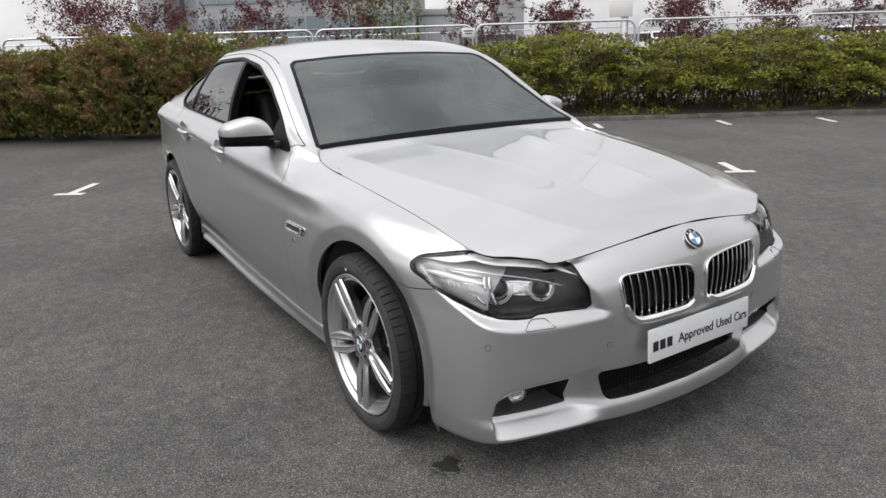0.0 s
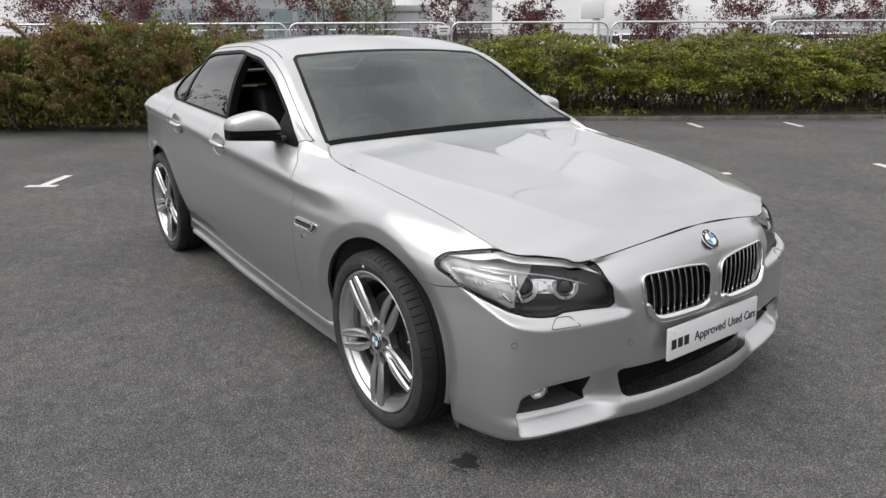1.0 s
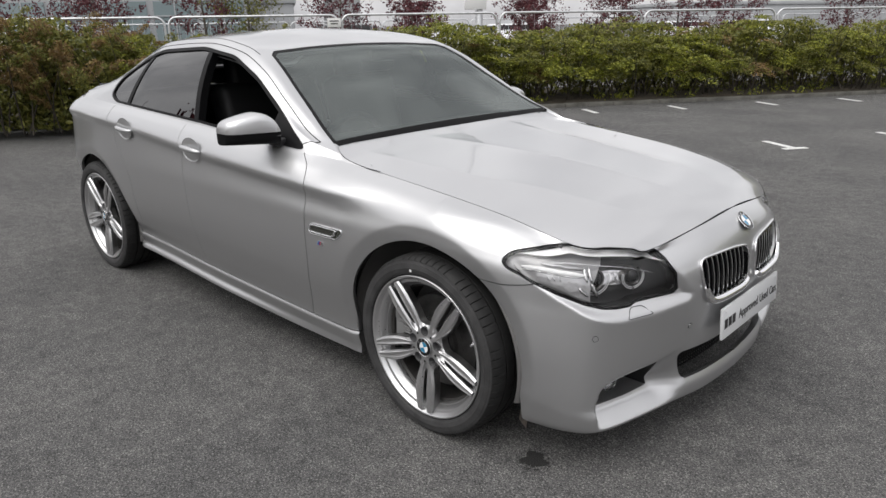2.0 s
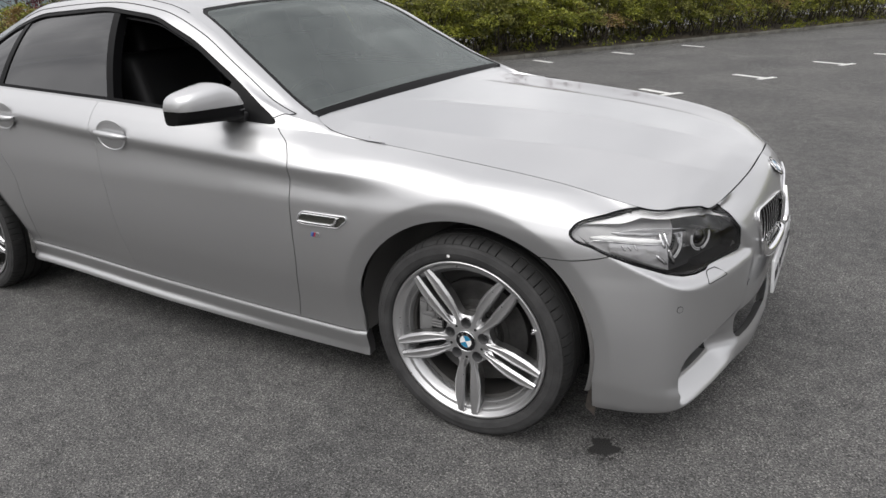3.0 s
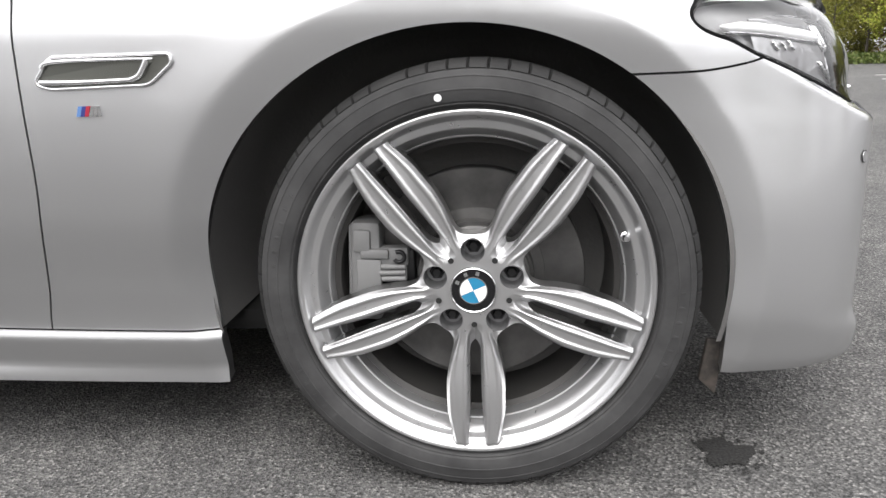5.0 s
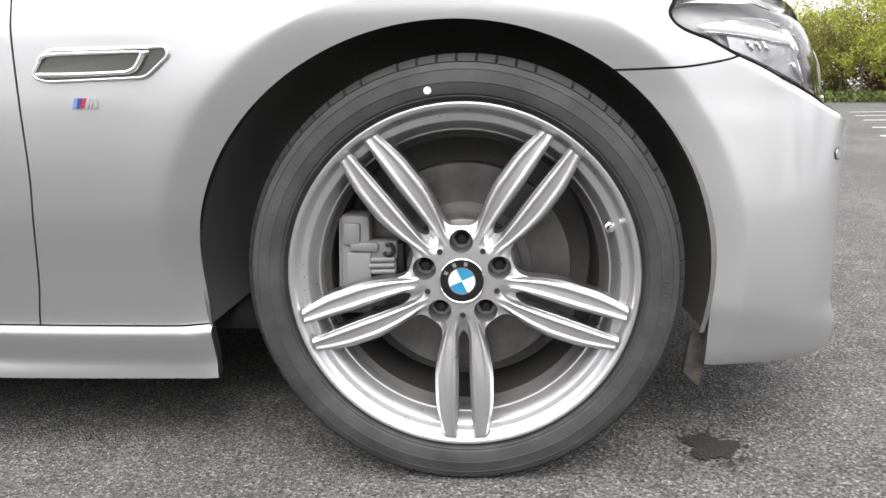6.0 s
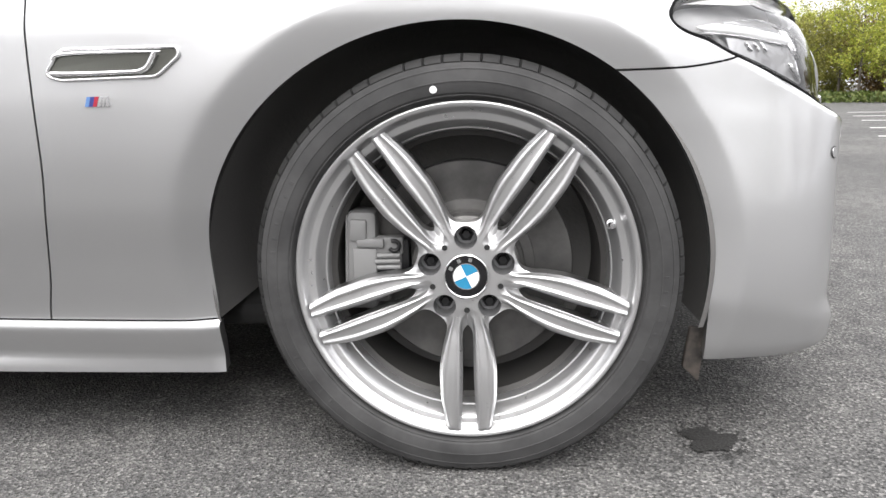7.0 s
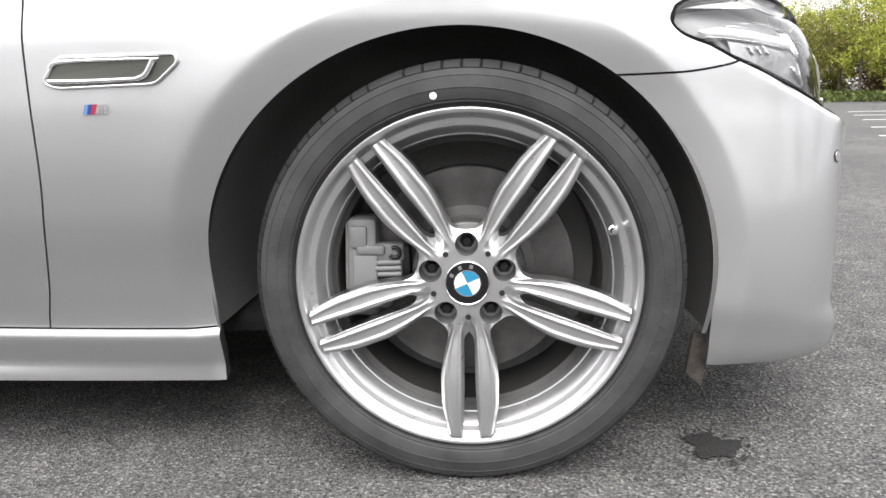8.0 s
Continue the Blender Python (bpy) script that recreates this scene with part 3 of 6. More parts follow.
def bonnet():
    xs = 0.70 - (0.70 - BACK) * np.linspace(0, 1, 110) ** 1.35
    xs[0] = 0.6995
    order = np.argsort(seam[:, 0])
    sx, sy, sz = seam[order, 0], seam[order, 1], seam[order, 2]
    P = np.zeros((len(xs), 93, 3))
    for i, x in enumerate(xs):
        ye, ze, zm = np.interp(x, sx, sy), np.interp(x, sx, sz), float(mid_top(x))
        y1 = min(float(outer_crease(x)), ye - 0.03)
        y2 = min(float(inner_crease(x)), y1 - 0.03)
        y = np.concatenate([np.linspace(0, y2, 20, endpoint=False), np.linspace(y2, y1, 38, endpoint=False), np.linspace(y1, ye, 35)])
        t = y / ye
        z = zm - (zm - ze) * (0.10 * t ** 2 + 0.90 * t ** 2.6)
        grow = np.clip((0.66 - x) / 0.25, 0, 1) * np.clip((x + 0.64) / 0.22, 0.15, 1)
        away = y - y1
        z = z + grow * 0.0115 * np.where(away < 0, np.exp(away / 0.080), np.exp(-away / 0.070)) * np.clip(1.0 - t ** 6, 0, 1)
        away = y - y2
        z = z + grow * 0.0048 * np.where(away < 0, np.exp(away / 0.06), np.exp(-away / 0.045))
        bow = 0.05 * (1 - t ** 2) * np.clip((-0.35 - x) / 0.25, 0, 1)
        P[i] = np.stack([x + bow * 0.6, -y, z], 1)
    return Skin.grid(P, (0, 0, 0))


hood = bonnet()
def off_seam(V):
    """Distance inwards from the bonnet's edge, seen from above."""
    poly = np.concatenate([seam[:, :2], [(-0.67, 0.733), (-0.80, 0.60), (-0.80, 0.0)]])
    return inside(poly, np.stack([V[:, 0], np.abs(V[:, 1])], 1) + np.array((0, 1e-4)))
hood = hood.cut(lambda V: np.where(np.abs(V[:, 1]) < 0.02, np.where(V[:, 0] > 0.69, 0.70 - V[:, 0], 1.0), off_seam(V)) - 0.0028)
folded_both(hood, 0.022, -0.625).link("bonnet", PAINT, car, "silver bonnet with two raised swage lines")
# black tubes added below the bonnet's edge stand in for the gap's shade
for side in (-1, 1):
    part("bonnet_gap_dark", tube([(p[0], side * p[1], p[2] - 0.016) for p in seam[::3] if p[0] < 0.47], 0.008, sides=6), DARK, car)

# ---- cabin: roof, pillars and glass ----
rail_z = spline((-0.56, -0.75, -1.0, -1.2, -1.43, -1.73, -2.18, -2.5, -2.75, -3.0, -3.3, -4.0), (0.945, 1.012, 1.150, 1.264, 1.346, 1.380, 1.362, 1.272, 1.178, 1.108, 1.070, 1.00))
rail_y = spline((-0.56, -0.75, -1.0, -1.2, -1.43, -1.73, -2.18, -2.5, -2.75, -3.0, -3.3, -4.0), (0.785, 0.770, 0.728, 0.690, 0.664, 0.656, 0.656, 0.668, 0.69, 0.72, 0.75, 0.70))
crown = spline((-0.56, -0.75, -1.0, -1.35, -1.8, -2.2, -2.6, -2.9, -3.2, -3.6, -4.0), (0.945, 1.045, 1.175, 1.352, 1.428, 1.416, 1.330, 1.202, 1.115, 1.065, 1.00))


def cabin():
    xs = np.linspace(-0.42, -3.35, 248)
    P = []
    for x in xs:
        yb, zb, yr, zr, zc = float(top_y(x)), float(top_z(x)), float(rail_y(x)), float(rail_z(x)), float(crown(x))
        if x < TAIL_0:
            yb *= max(0.0, 1 - ((TAIL_0 - x) / (TAIL_0 - TAIL_X - 0.10)) ** 2.5) ** (1 / 2.5)
            yr = min(yr, yb * 0.93)
        yr = min(yr, yb - 0.045 * min(1.0, yb / 0.3))
        zr = max(zr, zb + 0.012)
        zc = max(zc, zr + 0.004)
        h = zr - zb
        K = np.array([(yb, zb), (yb - (yb - yr) * 0.26, zb + 0.38 * h), (yb - (yb - yr) * 0.60, zb + 0.72 * h), (yr + 0.020, zr - 0.028 * min(1, h / 0.1)), (yr - 0.035, zr + 0.35 * (zc - zr) * 0.45),
                      (yr * 0.62, zr + 0.62 * (zc - zr)), (yr * 0.3, zc - 0.10 * (zc - zr)), (0, zc)])
        v = np.concatenate([[0], np.cumsum(np.linalg.norm(np.diff(K, axis=0), axis=1) + 1e-4)])
        vv = np.concatenate([np.linspace(v[0], v[3], 42, endpoint=False), np.linspace(v[3], v[4], 10, endpoint=False), np.linspace(v[4], v[-1], 40)])
        yy, zz = spline(v, K[:, 0])(vv), spline(v, K[:, 1])(vv)
        edge = float(np.interp(-x, -seam[k0:, 0], seam[k0:, 1]))
        zz = zz - 0.036 * min(1.0, max(0.0, (x + 0.670) / 0.05)) * np.clip((edge - 0.002 - yy) / 0.02, 0, 1)      # runs in under the bonnet
        P.append(np.stack([np.full(len(vv), x), -yy, zz], 1))
    return Skin.grid(np.array(P), (-1.8, 0, 0.8))


CABIN = cabin()
side_on = lambda V: V[:, [0, 2]]
from_above = lambda V: np.stack([V[:, 0], np.abs(V[:, 1])], 1)
# daylight opening of the side, in side view
GLASS_LINE = rounded([(-0.728, 0.950), (-0.97, 1.092), (-1.20, 1.222), (-1.43, 1.312), (-1.73, 1.350), (-2.18, 1.331), (-2.42, 1.268), (-2.575, 1.170), (-2.600, 1.085), (-2.500, 1.046), (-1.565, 1.003)], 0.06, 6)
SCREEN = np.concatenate([[(-0.50, -0.2), (-0.50, 0.0)], [(-0.60, 0.60), (-0.655, 0.748)], [(-0.87, 0.690), (-1.00, 0.660), (-1.20, 0.614), (-1.285, 0.592), (-1.322, 0.555)], [(-1.335, 0.35), (-1.338, 0.0), (-1.338, -0.2)]])
REARSCREEN = rounded([(-2.40, -0.2), (-2.42, 0.52), (-2.82, 0.60), (-2.90, 0.4), (-2.92, -0.2)], 0.05)


def in_glass(V):
    return np.where(np.abs(V[:, 1]) > 0.55, inside(GLASS_LINE, side_on(V)), -1.0)


def in_screen(V):
    return np.where(V[:, 2] > 0.9, inside(SCREEN, from_above(V)), -1.0)


def in_rear(V):
    return inside(REARSCREEN, from_above(V))


shell = CABIN.cut(lambda V: -in_glass(V)).cut(lambda V: -in_screen(V) - 0.002).cut(lambda V: -in_rear(V) - 0.002)
folded_both(shell, 0.022).link("roof_shell", PAINT, car, "silver roof and pillars")
screen = CABIN.cut(lambda V: in_screen(V) - 0.001)
windscreen = joined(screen.moved(-0.004), screen.mirrored().moved(-0.004)).link("windscreen", SCREENGLASS, car, "grey-green laminated windscreen")
windscreen.visible_shadow = False
back = CABIN.cut(lambda V: in_rear(V) - 0.001)
joined(back, back.mirrored()).moved(-0.004).link("rear_screen", DARKGLASS, car)
lite = CABIN.cut(lambda V: in_glass(V) - 0.009).moved(-0.010)
at_b = lambda V: -1.565 - 0.20 * (V[:, 2] - 0.995)          # the centre pillar leans back
rear_lite = lite.cut(lambda V: at_b(V) - 0.044 - V[:, 0]).cut(lambda V: V[:, 0] - (-2.33 + 0.30 * (V[:, 2] - 1.05)))
quarter_lite = lite.cut(lambda V: -2.355 + 0.30 * (V[:, 2] - 1.05) - V[:, 0])
for door_ob, s in zip(rear_doors, (rear_lite, rear_lite.mirrored())):
    s.link("window", TINTGLASS, door_ob, "dark tinted glass")
both("quarter_window", quarter_lite, TINTGLASS, car, "dark tinted glass")
front_lite = lite.mirrored().cut(lambda V: V[:, 0] + 1.60).cut(lambda V: -0.80 - V[:, 0])
front_lite.link("window", DARKGLASS, front_doors[1])
# black surround of the opening and the pillars between
ring = CABIN.cut(in_glass).cut(lambda V: 0.0125 - in_glass(V)).moved(-0.003)
both("window_trim", ring.folded(0.02), TRIMBLACK, car, "black window surround")
pillar = CABIN.cut(lambda V: in_glass(V) - 0.010).cut(lambda V: at_b(V) - 0.010 - V[:, 0]).cut(lambda V: V[:, 0] - at_b(V) + 0.048).moved(-0.006)
both("pillar_trim", pillar.folded(0.04), TRIMBLACK, car, "matt black centre pillar trim")
bar = CABIN.cut(lambda V: in_glass(V) - 0.010).cut(lambda V: -2.325 + 0.30 * (V[:, 2] - 1.05) - V[:, 0]).cut(lambda V: V[:, 0] + 2.36 - 0.30 * (V[:, 2] - 1.05)).moved(-0.006)
both("window_bar", bar.folded(0.02), TRIMBLACK, car)
tri = CABIN.cut(lambda V: in_glass(V) - 0.010).cut(lambda V: V[:, 0] + 0.99).moved(-0.006)
both("mirror_triangle", tri.folded(0.02), TRIMBLACK, car)
# screen border and roof joints
band = CABIN.cut(in_screen).cut(lambda V: 0.017 - in_screen(V)).moved(-0.0025)
joined(band, band.mirrored()).link("screen_seal", TRIMBLACK, car, "black screen border")
frit = CABIN.cut(lambda V: in_screen(V) - 0.015).cut(lambda V: V[:, 0] + 0.670).moved(-0.0026)
joined(frit, frit.mirrored()).link("screen_frit", TRIMBLACK, car)
# joint between pillar and door frame, and the bonnet's rear corner
GRID = CABIN.V.reshape(248, -1, 3)
GRIDN = CABIN.N.reshape(248, -1, 3)
for side in (-1, 1):
    line = [GRID[i, 45] - GRIDN[i, 45] * 0.0006 for i in range(248) if -2.36 < GRID[i, 45, 0] < -0.70]
    part("pillar_joint", tube([(p[0], -side * p[1], p[2]) for p in line[::3]], 0.0024, sides=6), DARK, car)
    first = int(np.argmin(np.abs(GRID[:, 45, 0] + 0.70)))
    low = [GRID[first + q, 45 - 5 * q] for q in range(0, 7)]
    part("pillar_joint", tube([(p[0], -side * p[1], p[2]) for p in low], 0.0020, sides=6), DARK, car)
    line = [GRID[i, 52] for i in range(248) if -2.42 < GRID[i, 52, 0] < -1.30]
    part("roof_strip", tube([(p[0], -side * p[1], p[2] - 0.001) for p in line[::3]], 0.0026, sides=6), TRIMBLACK, car)
    curl, skins = [], np.concatenate([hood.V, CABIN.V[CABIN.V[:, 0] > -0.75], BODY.V[(BODY.V[:, 0] < -0.3) & (BODY.V[:, 0] > -0.7) & (BODY.V[:, 2] > 0.85)]])
    for p in seam[seam[:, 0] < -0.33][::2]:
        d2 = (skins[:, 0] - p[0]) ** 2 + (np.abs(skins[:, 1]) - p[1]) ** 2
        close = skins[np.argsort(d2)[:10], 2]
        curl.append((p[0], -side * p[1], float(np.median(close)) + 0.0008))
    curl = [(c[0], c[1], float(np.mean([q[2] for q in curl[max(0, i - 3):i + 4]]))) for i, c in enumerate(curl)]
    part("bonnet_joint", tube(curl, 0.0013, sides=6), DARK, car)
# cowl below the screen
part("cowl", block((0.16, 1.34, 0.03), pose(-0.60, 0, 0.896, 0, 8, 0), 0.006), BLACK, car)
# ---- wheels: built facing the right side (-y), hub at the origin ----
OUT = pose(0, 0, 0, 90, 0, 0)                          # turns a lathe's z to -y


def rim_face():
    """The rim's face: five double spokes growing out of a lobed hub, cut from one curved sheet."""
    bar_out = spline((0.040, 0.060, 0.070, 0.095, 0.125, 0.160, 0.195, 0.222, 0.250), (0.036, 0.028, 0.0265, 0.0335, 0.0415, 0.0460, 0.0455, 0.0420, 0.0360))
    bar_in = spline((0.030, 0.060, 0.072, 0.090, 0.125, 0.160, 0.195, 0.222, 0.250), (-0.010, -0.004, 0.0055, 0.0090, 0.0090, 0.0090, 0.0100, 0.0115, 0.0130))
    dish = spline((0.030, 0.058, 0.080, 0.120, 0.180, 0.250), (0.0270, 0.0270, 0.0278, 0.0330, 0.0400, 0.0425))
    ridge = spline((0.0, 0.14, 0.22, 0.34, 0.62, 0.74, 0.82, 1.0), (-0.0085, -0.0010, 0.0, -0.0024, -0.0032, -0.0014, -0.0020, -0.0105))
    rr, tt = np.linspace(0.0325, 0.2540, 120), np.radians(np.linspace(-36, 36, 131))
    R, T = np.meshgrid(rr, tt, indexing="ij")
    U, V = R * np.cos(T), R * np.abs(np.sin(T))
    o, i = bar_out(U), bar_in(U)
    d_bar = np.minimum(V - i, o - V)
    along_bar = np.clip((V - i) / np.maximum(o - i, 1e-4), 0, 1)
    off = np.clip((np.degrees(np.abs(T)) - 10) / 20, 0, 1)
    spread = np.clip((R - 0.058) / 0.035, 0, 1)
    H = dish(R) + ridge(along_bar) * spread - off * np.clip(-d_bar / 0.012, 0, 1) * np.maximum(0, R - 0.074) * 0.62
    H -= 0.010 * np.clip((0.012 - np.abs(V)) / 0.012, 0, 1) * np.clip((R - 0.056) / 0.02, 0, 1) * (U < 0.10)
    P = np.stack([U, R * np.sin(T), H], 2)
    one = Skin.grid(P, (0.12, 0, -1))

    def kept(Q):
        r, t = np.hypot(Q[:, 0], Q[:, 1]), np.arctan2(Q[:, 1], Q[:, 0])
        u, v = Q[:, 0], np.abs(Q[:, 1])
        bar = np.minimum(v - bar_in(u), bar_out(u) - v)
        hub = 0.082 - r
        k = 0.024
        h = np.clip(0.5 + 0.5 * (bar - hub) / k, 0, 1)
        return hub * (1 - h) + bar * h + k * h * (1 - h)

    def wells(Q):
        return np.minimum(*(np.hypot(Q[:, 0] - 0.0605 * math.cos(b), Q[:, 1] - 0.0605 * math.sin(b)) - 0.0180 for b in (radians(36), radians(-36))))

    cut = one.cut(kept).cut(wells)
    solid = cut.folded(0.030, (0, 0, -1))
    # no wall along the cuts between the five equal sectors
    F = solid.F[:len(cut.F)]
    for q in solid.F[len(cut.F):]:
        e = [solid.V[j] for j in q[:2]]
        if not all(abs(abs(math.degrees(math.atan2(p[1], p[0]))) - 36) < 0.05 for p in e):
            F.append(q)
    whole = None
    for k in range(5):
        M = np.array((OUT @ pose(0, 0, 0, 0, 0, -90 + 72 * k)).to_3x3())
        s = Skin(solid.V @ M.T, solid.N @ M.T, F)
        whole = s if whole is None else joined(whole, s)
    return whole


def wheel_well_mesh():
    """The rim's flange and barrel."""
    return lathe([(0.2655, 0.0395), (0.2680, 0.0385), (0.2680, 0.0330), (0.2680, 0.0385), (0.2660, 0.0400), (0.2628, 0.0396), (0.2612, 0.0388), (0.2582, 0.0340), (0.2528, 0.0258), (0.2516, 0.0246), (0.2502, 0.0241),
                  (0.2426, 0.0232), (0.2414, 0.0226), (0.2402, 0.0212), (0.2340, 0.0110), (0.2300, 0.0025), (0.2290, 0.0008), (0.2268, 0.0000), (0.2258, -0.0020), (0.2235, -0.0180)], 144, OUT)


def tyre_mesh(tread):
    """Sidewall with fine rings, or tread with grooves round it and notches across its edges."""
    if not tread:
        prof = [(0.2575, 0.030), (0.2700, 0.0315), (0.2725, 0.0340), (0.2738, 0.0385), (0.2760, 0.0412), (0.2775, 0.0406), (0.2800, 0.0432), (0.2880, 0.0458), (0.2950, 0.0466), (0.2956, 0.0473), (0.2970, 0.0473), (0.2976, 0.0465),
                (0.3060, 0.0452), (0.3130, 0.0436), (0.3135, 0.0442), (0.3148, 0.0438), (0.3153, 0.0426), (0.3225, 0.0402)]
    else:
        prof = [(0.3225, 0.0402), (0.3232, 0.0390), (0.3244, 0.0396), (0.3302, 0.0330), (0.3346, 0.0230),
                (0.3370, 0.0070), (0.3378, -0.014), (0.3290, -0.0145), (0.3290, -0.022), (0.3380, -0.0225), (0.3384, -0.060), (0.3290, -0.0605), (0.3290, -0.070), (0.3384, -0.0705),
                (0.3384, -0.100), (0.3290, -0.1005), (0.3290, -0.110), (0.3380, -0.1105), (0.3350, -0.150), (0.3230, -0.185), (0.2950, -0.200), (0.2650, -0.190), (0.2575, -0.178)]
    segs = 864 if tread else 180
    bm, rings = bmesh.new(), []
    for row, (r, h) in enumerate(prof):
        ring = []
        for i in range(segs):
            a = 2 * math.pi * i / segs
            rr, hh = r, h
            if tread and 2 <= row <= 5 and i % 12 == 0 and (i // 12) % 9 != 4:
                rr, hh = r - (0.0050 if row > 2 else 0.0015), h - (0.0028 if row < 4 else 0)
            ring.append(bm.verts.new((rr * math.cos(a), rr * math.sin(a), hh)))
        rings.append(ring)
    for a, b in zip(rings, rings[1:]):
        for i in range(segs):
            j = (i + 1) % segs
            bm.faces.new((a[i], b[i], b[j], a[j]))
    bm.normal_update()
    bm.transform(OUT)
    for v in bm.verts:                                  # flattened where it stands on the ground
        if v.co.z < -0.3315:
            v.co.z = -0.3315
    return shade(bm, 28)


def disc_mesh():
    return lathe([(0.060, -0.030), (0.092, -0.030), (0.094, -0.048), (0.110, -0.050), (0.1105, -0.052), (0.172, -0.052), (0.174, -0.054), (0.174, -0.078), (0.172, -0.080), (0.09, -0.080)], 96, OUT)


def roundel(parent, r, m, big=True):
    """A plain round badge in quarters of blue and white within a black ring."""
    badge = part("roundel", lathe([(0, 0), (r, 0), (r * 1.0, r * 0.10), (r * 0.97, r * 0.13), (r * 0.94, r * 0.11), (r * 0.62, r * 0.13), (0, r * 0.13)], 48, m), GLOSS, parent, "round badge, blue and white quarters in a black ring")
    part("rim_ring", lathe([(r * 0.96, r * 0.09), (r * 1.02, r * 0.09), (r * 1.02, r * 0.14), (r * 0.99, r * 0.16), (r * 0.96, r * 0.14)], 48, m, True), CHROME, badge)
    part("inner_ring", lathe([(r * 0.58, r * 0.12), (r * 0.62, r * 0.12), (r * 0.62, r * 0.155), (r * 0.58, r * 0.155)], 48, m, True), CHROME, badge)
    for k in range(4):
        bm = bmesh.new()
        c = bm.verts.new((0, 0, r * 0.15))
        arc = [bm.verts.new((r * 0.58 * math.cos(a), r * 0.58 * math.sin(a), r * 0.14)) for a in np.linspace(k * math.pi / 2 + 0.01, (k + 1) * math.pi / 2 - 0.01, 10)]
        for a, b in zip(arc, arc[1:]):
            bm.faces.new((c, a, b))
        bm.transform(m)
        part("quarter", bm, BLUE if k % 2 == 0 else WHITE, badge)
    for k in range(3):                                  # plain marks on the ring
        a = radians(128 - 38 * k)
        part("mark", block((r * 0.16, r * 0.18, r * 0.03), m @ pose(r * 0.78 * math.cos(a), r * 0.78 * math.sin(a), r * 0.13, 0, 0, math.degrees(a) - 90), 0.0), CHROME, badge)
    return badge


def build_wheel():
    w = new("wheel")
    w.parent = car
    tagged(w, "satin silver alloy wheel with five double spokes")
    part("tyre", tyre_mesh(True), RUBBER, w, "black low-profile tyre")
    part("sidewall", tyre_mesh(False), SIDEWALL, w, "dusty grey-black sidewall")
    part("rim_flange", wheel_well_mesh(), SATIN, w)
    # the inner barrel is one even grey, much darker than the flange
    part("rim_barrel", lathe([(0.2235, -0.0178), (0.2150, -0.0240), (0.2130, -0.0600), (0.2130, -0.1600), (0.2300, -0.1750), (0.2560, -0.1800)], 96, OUT), BARREL_DARK, w, "dark inner barrel")
    rim_face().link("rim", SATIN, w, "satin silver double-spoke alloy rim")
    part("brake_disc", disc_mesh(), STEEL, w, "grey steel brake disc")
    part("disc_bell", lathe([(0, -0.020), (0.070, -0.020), (0.086, -0.026), (0.089, -0.046)], 60, OUT), STEEL, w)
    part("wheel_back", lathe([(0, -0.125), (0.215, -0.125), (0.215, -0.12)], 48, OUT), LINER, w)
    for k in range(5):
        b = math.pi / 2 + 2 * math.pi * k / 5
        part("bolt_well", lathe([(0.0180, 0.0270), (0.0178, 0.002), (0.0160, -0.006), (0, -0.006)], 28, OUT @ pose(0.0605 * math.cos(b), 0.0605 * math.sin(b), 0)), WELL, w)
        part("wheel_bolt", lathe([(0, 0.002), (0.0065, 0.002), (0.0085, 0.0005), (0.0090, -0.006), (0.0125, -0.0065)], 6, OUT @ pose(0.0605 * math.cos(b), 0.0605 * math.sin(b), 0.001)), BLACK, w, "dark wheel bolt")
    cap = roundel(w, 0.0345, OUT @ pose(0, 0, 0.0275, 0, 0, 24))
    cap.name = "centre_cap"
    a = radians(15)
    part("valve", lathe([(0, 0.014), (0.0045, 0.013), (0.0055, 0.010), (0.0055, 0.002), (0.008, 0.0), (0.008, -0.006)], 14, OUT @ pose(0.236 * math.cos(radians(19)), 0.236 * math.sin(radians(19)), 0.018)), REFLECT, w)
    for k in range(5):                                  # small holes at the spokes' roots
        b = radians(-90 + 72 * k)
        part("drain_hole", lathe([(0, 0.0005), (0.0042, 0.0005), (0.0046, 0.001)], 12, OUT @ pose(0.056 * math.cos(b), 0.056 * math.sin(b), 0.0279)), DARK, w)
    return w


front_wheel = build_wheel()
WY = 0.883
GROWN = Matrix.Scale(1.003, 4)
front_wheel.matrix_basis = pose(0.005, -WY, 0.333) @ GROWN
copy_thing(front_wheel, pose(-RC + 0.005, -WY + 0.004, 0.333) @ GROWN)
copy_thing(front_wheel, pose(0.005, WY, 0.333, 0, 0, 180) @ GROWN)
copy_thing(front_wheel, pose(-RC + 0.005, WY, 0.333, 0, 0, 180) @ GROWN)
# plain raised bars round the sidewall where its moulded writing runs
for a0, count in ((-26, 7), (150, 6), (205, 5)):
    for q in range(count):
        a = radians(a0 + 4.3 * q)
        part("moulded_bar", block((0.0042, 0.011, 0.0012), OUT @ pose(0.3015 * math.cos(a), 0.3015 * math.sin(a), 0.0458, 0, 0, math.degrees(a) + 90), 0.0004, 1), SIDEWALL, front_wheel)
# the white dot on the front tyre
part("paint_dot", lathe([(0, 0.0012), (0.0052, 0.0012), (0.0058, 0.0)], 16, OUT @ pose(-0.042, 0.285, 0.0452)), WHITE, front_wheel, "white paint dot")

# caliper behind the spokes
def casting(name, w, d, h, x, z, out, mat, parent, bevel=0.004, tilt=0):
    return part(name, block((w, d, h), pose(x, -out + d / 2, z, 0, tilt, 0), bevel), mat, parent)


